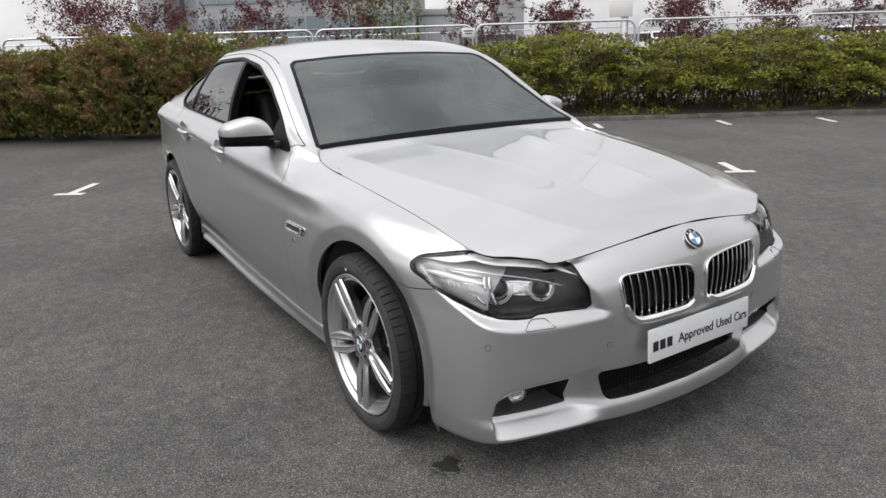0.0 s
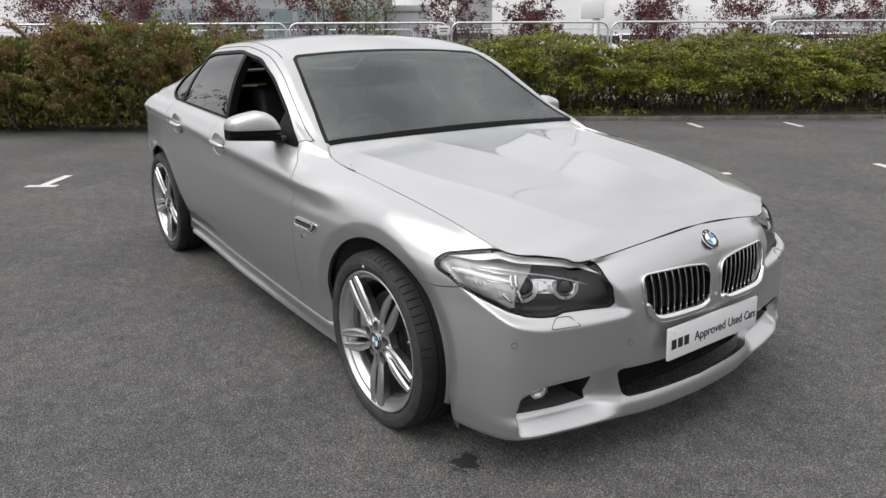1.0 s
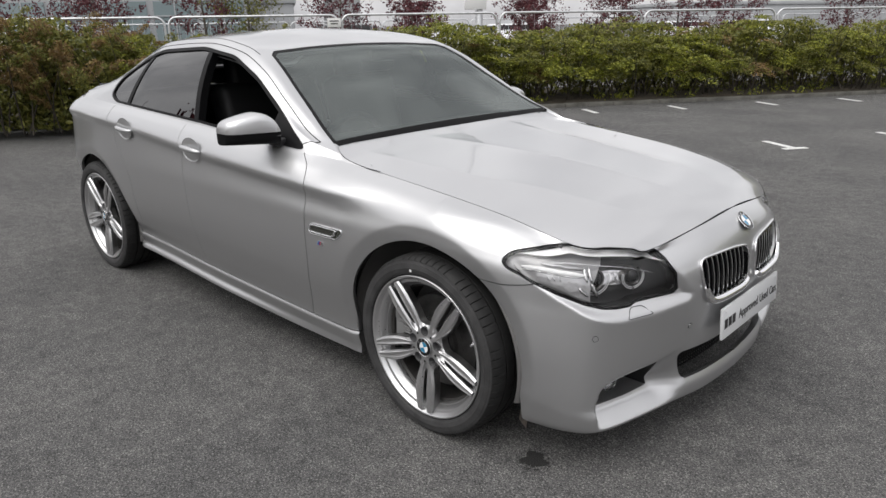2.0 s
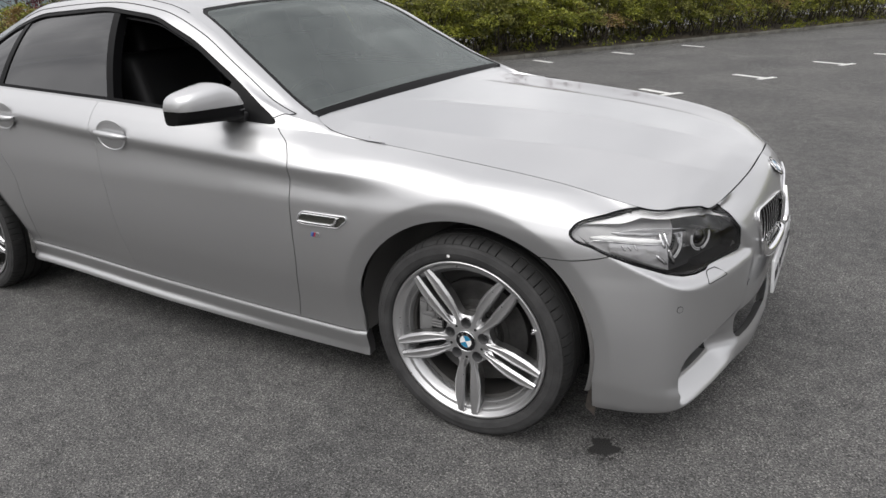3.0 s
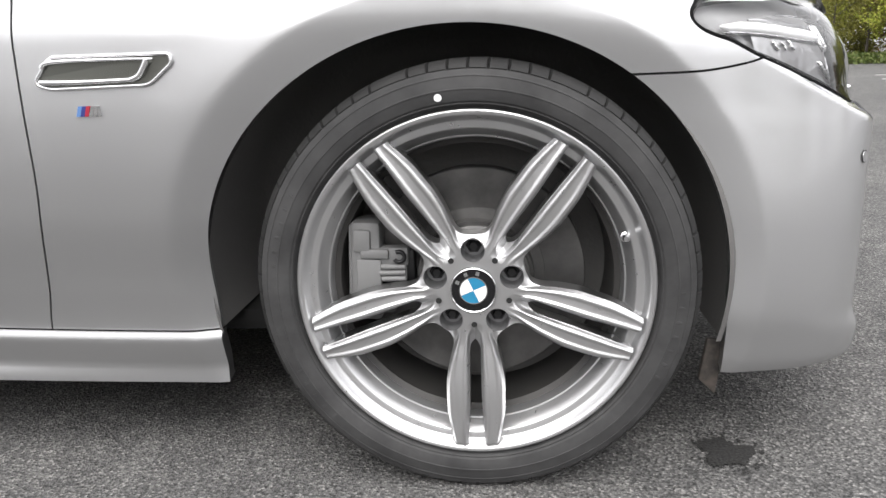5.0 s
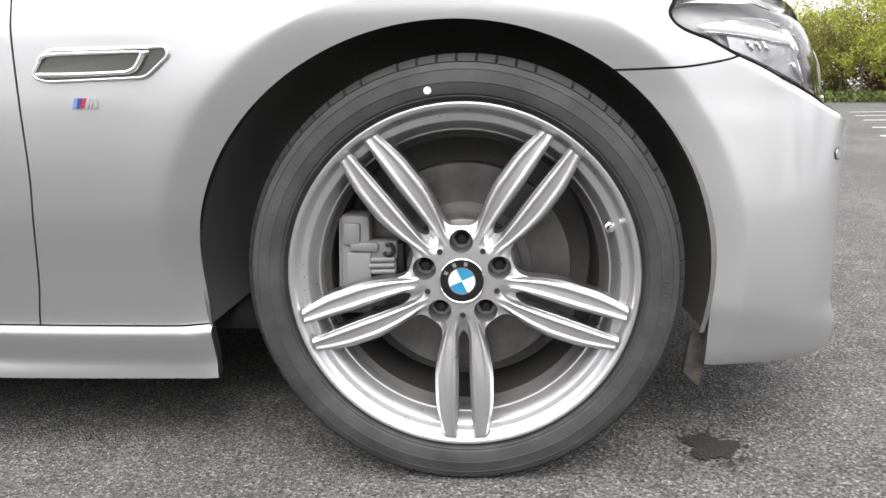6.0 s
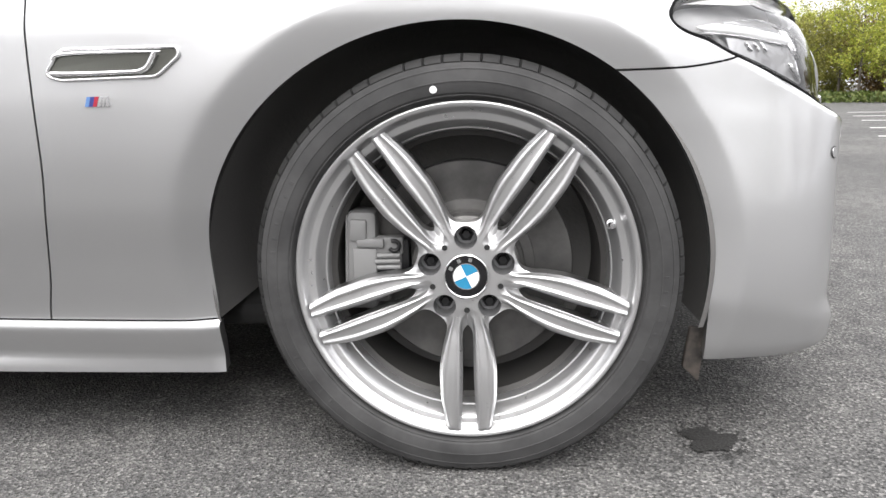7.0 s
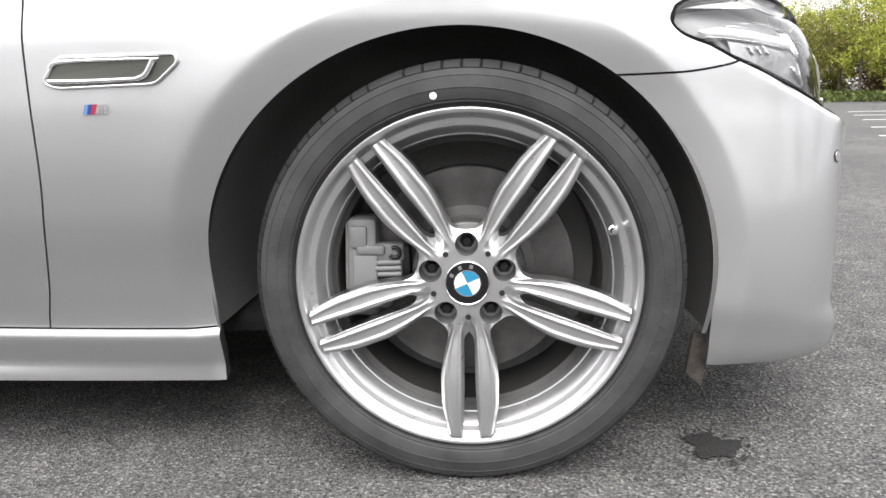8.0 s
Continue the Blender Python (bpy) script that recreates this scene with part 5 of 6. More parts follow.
def handle(x, z, parent, k):
    """A pull handle over a scooped dish."""
    p = flank(x, z)
    dish = part("handle_dish", lathe([(0, 0.0), (0.03, 0.0006), (0.060, 0.0022), (0.066, 0.003), (0.069, 0.0)], 40, Matrix.Translation((p.x, p.y * k, p.z)) @ (OUT if k > 0 else pose(0, 0, 0, -90)) @ Matrix.Diagonal((1.28, 0.82, -0.6, 1))), PAINT, parent)
    pts = [flank(x + d, z + 0.10 * -d * 0.5, h) for d, h in ((-0.088, 0.000), (-0.078, 0.010), (-0.05, 0.016), (0, 0.018), (0.05, 0.016), (0.078, 0.010), (0.088, 0.000))]
    C = loop([tuple(q) for q in pts], 36, closed=False)
    n = len(C)
    part("door_handle", tube([(c[0], c[1] * k, c[2]) for c in C], [0.006 + 0.008 * math.sin(math.pi * i / (n - 1)) for i in range(n)], sides=10, flat=1.0), PAINT, parent, "silver pull handle")


for i, k in ((0, 1), (1, -1)):
    handle(-1.515, 0.888, front_doors[i], k)
    handle(-2.240, 0.926, rear_doors[i], k)


mirror_top = spline((0, 0.05, 0.13, 0.24, 0.37, 0.52, 0.75, 0.90, 0.97, 1.0), (1.046, 1.064, 1.083, 1.096, 1.101, 1.096, 1.084, 1.072, 1.060, 1.044))


def mirror(k):
    """Door mirror: silver cap, black lower shell, arm, glass."""
    mir = new("door_mirror")
    mir.parent = car
    tagged(mir, "silver-capped door mirror with a black lower shell")

    def shell(name, mat, zlo, zhi, grow=0.0, lab=""):
        ys = np.linspace(0, 1, 26)
        V, F, seg = [], [], 28
        for s in ys:
            y = 0.860 + 0.200 * s
            bulge = math.sin(math.pi * min(1, 0.16 + 0.84 * s) * 0.62 + 0.55)
            end = max(0.0, 1 - 0.65 * max(0, (s - 0.66) / 0.34) ** 4)
            root = min(1.0, 0.90 + s * 1.2)
            top = float(mirror_top(s))
            bot = 0.966 + 0.010 * s
            cz, hz = (top + bot) / 2, (top - bot) / 2 * root
            deep = 0.072 * (0.42 + 0.58 * end) * root
            cx = -0.930 - 0.075 * s
            for a in np.linspace(0, 2 * math.pi, seg, endpoint=False):
                ca, sa = math.cos(a), math.sin(a)
                e = 2 / 3.0
                V.append((cx + (deep + grow) * math.copysign(abs(ca) ** e, ca) * (1.0 if ca > 0 else 0.55), -k * y, cz + (hz + grow) * math.copysign(abs(sa) ** (2 / 4.5), sa)))
        for r in range(len(ys) - 1):
            for c in range(seg):
                d = (c + 1) % seg
                F.append((r * seg + c, r * seg + d, (r + 1) * seg + d, (r + 1) * seg + c))
        F.append(tuple(range(seg)))
        F.append(tuple(range((len(ys) - 1) * seg, len(ys) * seg)))
        bm = bmesh.new()
        vs = [bm.verts.new(v) for v in V]
        for f in F:
            bm.faces.new([vs[i] for i in f])
        for z, up in ((zlo, False), (zhi, True)):
            bmesh.ops.bisect_plane(bm, geom=list(bm.verts) + list(bm.edges) + list(bm.faces), plane_co=(0, 0, z), plane_no=(0, 0, 1), clear_outer=up, clear_inner=not up)
        bmesh.ops.recalc_face_normals(bm, faces=bm.faces)
        return part(name, shade(bm, 50), mat, mir, lab)

    shell("cap", PAINT, 1.023, 1.3, 0.0025, "silver cap")
    shell("lower_shell", TRIMBLACK, 0.5, 1.0235, 0.0, "black lower shell")
    part("core", block((0.05, 0.18, 0.05), pose(-0.965, -k * 0.935, 1.006, 0, 0, k * 18), 0.015), BLACK, mir)
    part("indicator", tube([(-0.862 - 0.075 * s, -k * (0.86 + 0.18 * s), 1.006 - 0.002 * s) for s in np.linspace(0, 1, 8)], 0.004, sides=6), GLOSS, mir)
    part("mirror_arm", block((0.085, 0.085, 0.035), pose(-0.925, -k * 0.820, 0.972, 0, 0, k * 10), 0.012), BLACK, mir)
    part("mirror_glass", block((0.004, 0.165, 0.088), pose(-0.985, -k * 0.945, 1.035, 0, 0, k * 19), 0.001), CHROME, mir)
    return mir


mirror(1)
mirror(-1).location = (-0.06, -0.055, -0.03)

# wipers
def on_glass(x, y, lift):
    """A place just above the windscreen."""
    i = int(np.argmin((CABIN.V[:, 0] - x) ** 2 + (CABIN.V[:, 1] + abs(y)) ** 2))
    return (x, y, float(CABIN.V[i, 2]) + lift)


for y0, y1 in ((0.02, 0.60), (-0.60, -0.06)):
    wiper = new("wiper")
    wiper.parent = car
    tagged(wiper, "black windscreen wiper at rest")
    rise = lambda y: -0.576 - 0.022 * (y - y0) / (y1 - y0) - 0.050 * (y / 0.7) ** 2
    part("wiper_arm", tube([on_glass(rise(y) + 0.012, y, 0.006) for y in np.linspace(y0, y1, 14)], 0.0042, sides=6), BLACK, wiper)
    part("wiper_blade", tube([on_glass(rise(y), y, 0.006) for y in np.linspace(y0 + 0.04, y1 + 0.06, 14)], 0.0038, sides=6), BLACK, wiper)
    part("pivot", lathe([(0, 0.008), (0.011, 0.007), (0.014, -0.004), (0.014, -0.03)], 16, Matrix.Translation(on_glass(rise(y1) + 0.020, y1, 0.008))), BLACK, wiper)

# roof aerial
part("roof_aerial", lathe([(0.034, 0.0), (0.026, 0.018), (0.012, 0.040), (0, 0.046)], 20, pose(-2.42, 0, 1.355) @ Matrix.Diagonal((2.2, 0.7, 1, 1))), PAINT, car)

# ---- cabin inside ----
head = CABIN.cut(lambda V: -in_screen(V) + 0.02).cut(lambda V: -in_glass(V) + 0.015).cut(lambda V: -in_rear(V) + 0.02).cut(lambda V: V[:, 2] - 1.05).moved(-0.035)
joined(head, head.mirrored()).link("headlining", LINING, car)
part("dashboard", block((0.42, 1.40, 0.22), pose(-0.80, 0, 0.835, 0, 6, 0), 0.06, 4), FABRIC, car, "dark dashboard")
part("cabin_floor", block((2.5, 1.45, 0.06), pose(-1.85, 0, 0.30), 0.02), LINING, car)
part("parcel_shelf", block((0.55, 1.2, 0.04), pose(-2.85, 0, 0.99), 0.01), LINING, car)
for k in (-1, 1):
    part("door_card", block((1.9, 0.05, 0.62), pose(-1.65, k * 0.79, 0.66), 0.02), LINING, car)
steer = part("steering_wheel", tube([(-1.03 + 0.06 * math.sin(a), -0.37 + 0.185 * math.cos(a), 0.86 + 0.175 * math.sin(a)) for a in np.linspace(0, 2 * math.pi, 40, endpoint=False)], 0.015, True, 8), FABRIC, car)
part("airbag", block((0.05, 0.15, 0.12), pose(-1.04, -0.37, 0.86, 0, -20, 0), 0.02), FABRIC, steer)


def seat(x, y):
    s = new("seat")
    s.parent = car
    tagged(s, "black leather seat")
    part("cushion", block((0.52, 0.50, 0.18), pose(x, y, 0.52, 0, -6, 0), 0.06, 4), FABRIC, s)
    part("backrest", block((0.16, 0.50, 0.64), pose(x - 0.30, y, 0.84, 0, -16, 0), 0.06, 4), FABRIC, s)
    part("headrest", block((0.10, 0.27, 0.18), pose(x - 0.41, y, 1.20, 0, -10, 0), 0.04, 4), FABRIC, s)
    for d in (-0.06, 0.06):
        part("post", tube([(x - 0.395, y + d, 1.08), (x - 0.405, y + d, 1.16)], 0.006, sides=6), CHROME, s)


seat(-1.45, -0.37)
seat(-1.45, 0.37)
part("rear_bench", block((0.50, 1.25, 0.20), pose(-2.25, 0, 0.50), 0.06, 4), FABRIC, car)
part("rear_backrest", block((0.16, 1.25, 0.60), pose(-2.55, 0, 0.80, 0, -20, 0), 0.06, 4), FABRIC, car)
part("interior_mirror", block((0.03, 0.22, 0.055), pose(-1.22, 0, 1.235, 0, 10, 0), 0.012), BLACK, car)
# reflection of two leaves and a stem, modelled as dark shapes behind the screen
for dz, dy, rot in ((0.034, -0.012, 22), (-0.036, 0.012, -24)):
    part("reflected_leaf", lathe([(0, 0.004), (0.6, 0.0035), (0.9, 0.002), (1.0, 0.0)], 24, pose(-1.150, 0.335 + dy, 1.170 + dz, rot, 0, 0) @ pose(0, 0, 0, 0, 90, 0) @ Matrix.Diagonal((0.047, 0.024, 1, 1))), GLOSS, car)
part("reflected_stem", tube([(-1.150, 0.340, 1.172), (-1.148, 0.41, 1.186), (-1.145, 0.51, 1.178)], 0.0035, sides=6), BLACK, car)
# ---- ground ----
TARMAC = material("tarmac", (0.07, 0.07, 0.07), 0.82)
nt = TARMAC.node_tree
bs = nt.nodes["Principled BSDF"]
bs.inputs["Specular IOR Level"].default_value = 0.06
tc = nt.nodes.new("ShaderNodeTexCoord")
stones = nt.nodes.new("ShaderNodeTexVoronoi")
stones.inputs["Scale"].default_value = 250.0
large = nt.nodes.new("ShaderNodeTexNoise")
large.inputs["Scale"].default_value, large.inputs["Detail"].default_value = 0.9, 7.0
fine = nt.nodes.new("ShaderNodeTexNoise")
fine.inputs["Scale"].default_value, fine.inputs["Detail"].default_value = 150.0, 4.0
r1, r2 = nt.nodes.new("ShaderNodeValToRGB"), nt.nodes.new("ShaderNodeValToRGB")
r1.color_ramp.elements[0].position, r1.color_ramp.elements[0].color = 0.05, (0.078, 0.078, 0.079, 1)
r1.color_ramp.elements[1].position, r1.color_ramp.elements[1].color = 1.00, (0.275, 0.271, 0.266, 1)
for at, shade_of in ((0.45, 0.122), (0.80, 0.155)):
    extra = r1.color_ramp.elements.new(at)
    extra.color = (shade_of, shade_of * 0.997, shade_of * 0.995, 1)
r2.color_ramp.elements[0].position, r2.color_ramp.elements[0].color = 0.30, (0.82, 0.82, 0.82, 1)
r2.color_ramp.elements[1].position, r2.color_ramp.elements[1].color = 0.72, (1.17, 1.155, 1.135, 1)
mul = nt.nodes.new("ShaderNodeMix")
mul.data_type, mul.blend_type = "RGBA", "MULTIPLY"
mul.inputs["Factor"].default_value = 1.0
sepc = nt.nodes.new("ShaderNodeSeparateColor")
for n in (stones, large, fine):
    nt.links.new(tc.outputs["Object"], n.inputs["Vector"])
nt.links.new(stones.outputs["Color"], sepc.inputs["Color"])
nt.links.new(sepc.outputs["Red"], r1.inputs["Fac"])
nt.links.new(large.outputs["Fac"], r2.inputs["Fac"])
nt.links.new(r1.outputs["Color"], mul.inputs["A"])
nt.links.new(r2.outputs["Color"], mul.inputs["B"])
grit, gr = nt.nodes.new("ShaderNodeMix"), nt.nodes.new("ShaderNodeValToRGB")     # dark pits between the stones
grit.data_type, grit.blend_type = "RGBA", "MULTIPLY"
grit.inputs["Factor"].default_value = 1.0
gr.color_ramp.elements[0].position, gr.color_ramp.elements[0].color = 0.34, (0.45, 0.45, 0.45, 1)
gr.color_ramp.elements[1].position, gr.color_ramp.elements[1].color = 0.56, (1.06, 1.06, 1.06, 1)
nt.links.new(fine.outputs["Fac"], gr.inputs["Fac"])
nt.links.new(mul.outputs["Result"], grit.inputs["A"])
nt.links.new(gr.outputs["Color"], grit.inputs["B"])
patch, pr, worn = nt.nodes.new("ShaderNodeTexNoise"), nt.nodes.new("ShaderNodeValToRGB"), nt.nodes.new("ShaderNodeMix")   # hand-wide mottling
patch.inputs["Scale"].default_value, patch.inputs["Detail"].default_value, patch.inputs["Roughness"].default_value = 11.0, 8.0, 0.72
pr.color_ramp.elements[0].position, pr.color_ramp.elements[0].color = 0.32, (0.76, 0.76, 0.765, 1)
pr.color_ramp.elements[1].position, pr.color_ramp.elements[1].color = 0.68, (1.26, 1.255, 1.24, 1)
worn.data_type, worn.blend_type = "RGBA", "MULTIPLY"
worn.inputs["Factor"].default_value = 1.0
nt.links.new(tc.outputs["Object"], patch.inputs["Vector"])
nt.links.new(patch.outputs["Fac"], pr.inputs["Fac"])
nt.links.new(grit.outputs["Result"], worn.inputs["A"])
nt.links.new(pr.outputs["Color"], worn.inputs["B"])
nt.links.new(worn.outputs["Result"], bs.inputs["Base Color"])
bmp = nt.nodes.new("ShaderNodeBump")
bmp.inputs["Strength"].default_value, bmp.inputs["Distance"].default_value = 0.75, 0.005
nt.links.new(stones.outputs["Distance"], bmp.inputs["Height"])
nt.links.new(bmp.outputs["Normal"], bs.inputs["Normal"])

ground = link_mesh("ground", [(-400, -400, 0), (400, -400, 0), (400, 400, 0), (-400, 400, 0)], [(0, 1, 2, 3)], TARMAC, smooth=False)
tagged(ground, "dark grey tarmac car park surface with pale aggregate", "ground", kind="structure")

WET = material("damp_tarmac", (0.03, 0.03, 0.031), 0.6, Specular_IOR_Level=0.25)
noise_into(WET, 240.0, (0.006, 0.006, 0.006), (0.048, 0.047, 0.046), 4.0)
bump_into(WET, 260, 0.5, 0.003)
rng = random.Random(4)
bm = bmesh.new()
def blot(cx, cy, size, n, rag):
    """One ragged island of the patch."""
    cen = bm.verts.new((cx, cy, 0.0042))
    p, q = rng.uniform(0, 6), rng.uniform(0, 6)
    ring = []
    for i in range(n):
        a = 2 * math.pi * i / n
        r = size * (1 + 0.16 * math.sin(3 * a + p) + 0.12 * math.sin(5 * a + q) + rng.uniform(-rag, rag))
        ring.append(bm.verts.new((cx + r * math.cos(a), cy + r * math.sin(a), 0.004)))
    for i in range(n):
        bm.faces.new((cen, ring[i], ring[(i + 1) % n]))


blot(0.424, -0.808, 0.043, 90, 0.13)
for i in range(70):
    a, r = rng.uniform(0, 2 * math.pi), rng.uniform(0.050, 0.066)
    blot(0.424 + r * math.cos(a), -0.808 + r * math.sin(a), rng.uniform(0.0010, 0.0034), 9, 0.3)
me = bpy.data.meshes.new("damp_patch")
bm.to_mesh(me)
bm.free()
me.materials.append(WET)
tagged(new("damp_patch", me), "small dark damp patch on the tarmac under the front bumper", "stain")

D = Vector((0.567, 0.824, 0))                           # along the kerb
NRM = Vector((-0.824, 0.567, 0))                        # towards the hedge
K0 = Vector((-6.18, 6.93, 0))                           # a place on the kerb line


def along(s, n=0.0, z=0.0):
    return K0 + D * s + NRM * n + Vector((0, 0, z))


ANG = math.degrees(math.atan2(D.y, D.x))


def marking(at, stroke, bar, turn=0.0):
    """A bay mark: a short stroke towards the kerb and a bar across its end."""
    th = thing("bay_marking", "worn white painted bay marking on the tarmac", "road marking", "bay markings", at)
    if stroke:
        part("stroke", block((0.085, stroke, 0.004), pose(0, stroke / 2, 0.004, 0, 0, 0), 0.0), MARKPAINT, th)
    if bar:
        part("crossbar", block((bar, 0.085, 0.004), pose(0, -0.045, 0.004), 0.0), MARKPAINT, th)
    th.rotation_euler = (0, 0, radians(ANG + turn))
    return th


for x, y in ((-5.80, -1.33), (-2.17, 4.52), (-0.98, 6.14), (-0.11, 7.72), (0.78, 9.40), (1.58, 10.62), (2.5, 12.0), (3.3, 13.3)):
    marking((x, y, 0), 0.50, 0.30)
for s in (-0.42, 1.55, 3.15, 4.9, 6.6):
    marking(tuple(along(s, -0.95)), 0.55, 0)
for x, y in ((4.52, 6.59), (5.27, 8.26), (6.19, 10.35), (6.92, 12.14), (7.7, 14.0)):
    th = marking((x, y, 0), 1.5, 0, 0)
    th.rotation_euler = (0, 0, radians(-114))

# kerb stones
KERB = material("kerb_concrete", (0.17, 0.165, 0.15), 0.9)
noise_into(KERB, 6.0, (0.06, 0.058, 0.05), (0.145, 0.14, 0.125), 8.0)
bump_into(KERB, 80, 0.4, 0.003)
kerb = thing("kerb", "weathered concrete kerb along the planting bed", "kerb")
tagged(kerb, kind="structure")
kb = block((0.908, 0.14, 0.12), Matrix(), 0.012)
kerb_mesh = bpy.data.meshes.new("kerb_stone")
kb.to_mesh(kerb_mesh)
kb.free()
kerb_mesh.materials.append(KERB)
for i in range(-13, 28):
    st = new("kerb_stone", kerb_mesh)
    st.parent = kerb
    p = along(0.915 * i, 0.07, 0.005 + rng.uniform(-0.006, 0.006))
    st.matrix_local = pose(p.x, p.y, p.z, 0, 0, ANG + rng.uniform(-0.5, 0.5))

SOIL = material("bed_soil", (0.05, 0.04, 0.03), 0.95)
noise_into(SOIL, 5.0, (0.020, 0.017, 0.012), (0.07, 0.055, 0.035), 8.0)
bump_into(SOIL, 18, 0.8, 0.03)
bed_v = [tuple(along(s, n, z)) for s in (-14, 26) for n, z in ((0.13, 0.05), (1.2, 0.12), (3.2, 0.10))]
bed = link_mesh("planting_bed", bed_v, [(0, 1, 4, 3), (1, 2, 5, 4)], SOIL, smooth=False)
tagged(bed, "dark soil bed behind the kerb", "planting bed", kind="structure")


# ---- leaves ----
def leaf_material(name, a, b, c):
    m = material(name, a, 0.55)
    nt = m.node_tree
    g, rp = nt.nodes.new("ShaderNodeNewGeometry"), nt.nodes.new("ShaderNodeValToRGB")
    rp.color_ramp.elements[0].color, rp.color_ramp.elements[1].color = (*a, 1), (*c, 1)
    e = rp.color_ramp.elements.new(0.5)
    e.color = (*b, 1)
    nt.links.new(g.outputs["Random Per Island"], rp.inputs["Fac"])
    p = nt.nodes["Principled BSDF"]
    nt.links.new(rp.outputs["Color"], p.inputs["Base Color"])
    tr, mx = nt.nodes.new("ShaderNodeBsdfTranslucent"), nt.nodes.new("ShaderNodeMixShader")
    nt.links.new(rp.outputs["Color"], tr.inputs["Color"])
    mx.inputs["Fac"].default_value = 0.30
    nt.links.new(p.outputs["BSDF"], mx.inputs[1])
    nt.links.new(tr.outputs["BSDF"], mx.inputs[2])
    nt.links.new(mx.outputs["Shader"], nt.nodes["Material Output"].inputs["Surface"])
    return m


GREEN = leaf_material("hedge_leaf_green", (0.085, 0.105, 0.012), (0.185, 0.205, 0.022), (0.36, 0.36, 0.045))
OLIVE = leaf_material("hedge_leaf_olive", (0.075, 0.088, 0.020), (0.15, 0.155, 0.032), (0.26, 0.25, 0.055))
BROWN = leaf_material("hedge_leaf_bronze", (0.115, 0.068, 0.028), (0.205, 0.130, 0.050), (0.28, 0.20, 0.065))
RED = leaf_material("purple_leaf", (0.050, 0.012, 0.018), (0.105, 0.024, 0.034), (0.17, 0.055, 0.058))
SPRING = leaf_material("spring_leaf", (0.17, 0.21, 0.025), (0.32, 0.36, 0.045), (0.50, 0.50, 0.09))
FRESH = leaf_material("dull_spring_leaf", (0.12, 0.12, 0.025), (0.20, 0.20, 0.035), (0.30, 0.28, 0.06))
BARK = material("bark", (0.09, 0.075, 0.06), 0.9)
noise_into(BARK, 9.0, (0.05, 0.042, 0.034), (0.15, 0.13, 0.11), 8.0, stretch=(1, 1, 0.2))


TWIG = material("hedge_twig", (0.035, 0.028, 0.02), 0.9)
noise_into(TWIG, 20.0, (0.02, 0.016, 0.012), (0.055, 0.045, 0.033), 5.0)


def leaves(name, centres, size, mat, parent, seed, droop=0.3, flat=0.0):
    """Many small folded leaves, one at each centre."""
    r = np.random.RandomState(seed)
    C = np.asarray(centres)
    n = len(C)
    d = r.normal(size=(n, 3))
    d[:, 2] -= droop
    d /= np.linalg.norm(d, axis=1, keepdims=True)
    if flat:
        d[:, 2] *= 1 - flat
        d /= np.linalg.norm(d, axis=1, keepdims=True)
    u = np.cross(d, r.normal(size=(n, 3)) * (1 - 0.6 * flat) + np.array((0, 0, 2.0 * flat)))
    u /= np.linalg.norm(u, axis=1, keepdims=True)
    w = np.cross(d, u)
    s = size * r.uniform(0.6, 1.35, (n, 1))
    V = np.stack([C - d * s * 0.5, C + u * s * 0.26 + w * s * 0.07, C + d * s * 0.55, C - u * s * 0.26 + w * s * 0.07], 1).reshape(-1, 3)
    i = np.arange(n) * 4
    F = np.concatenate([np.stack([i, i + 1, i + 2], 1), np.stack([i, i + 2, i + 3], 1)])
    me = bpy.data.meshes.new(name)
    me.from_pydata(V.tolist(), [], F.tolist())
    me.materials.append(mat)
    ob = new(name, me)
    ob.parent = parent
    return ob


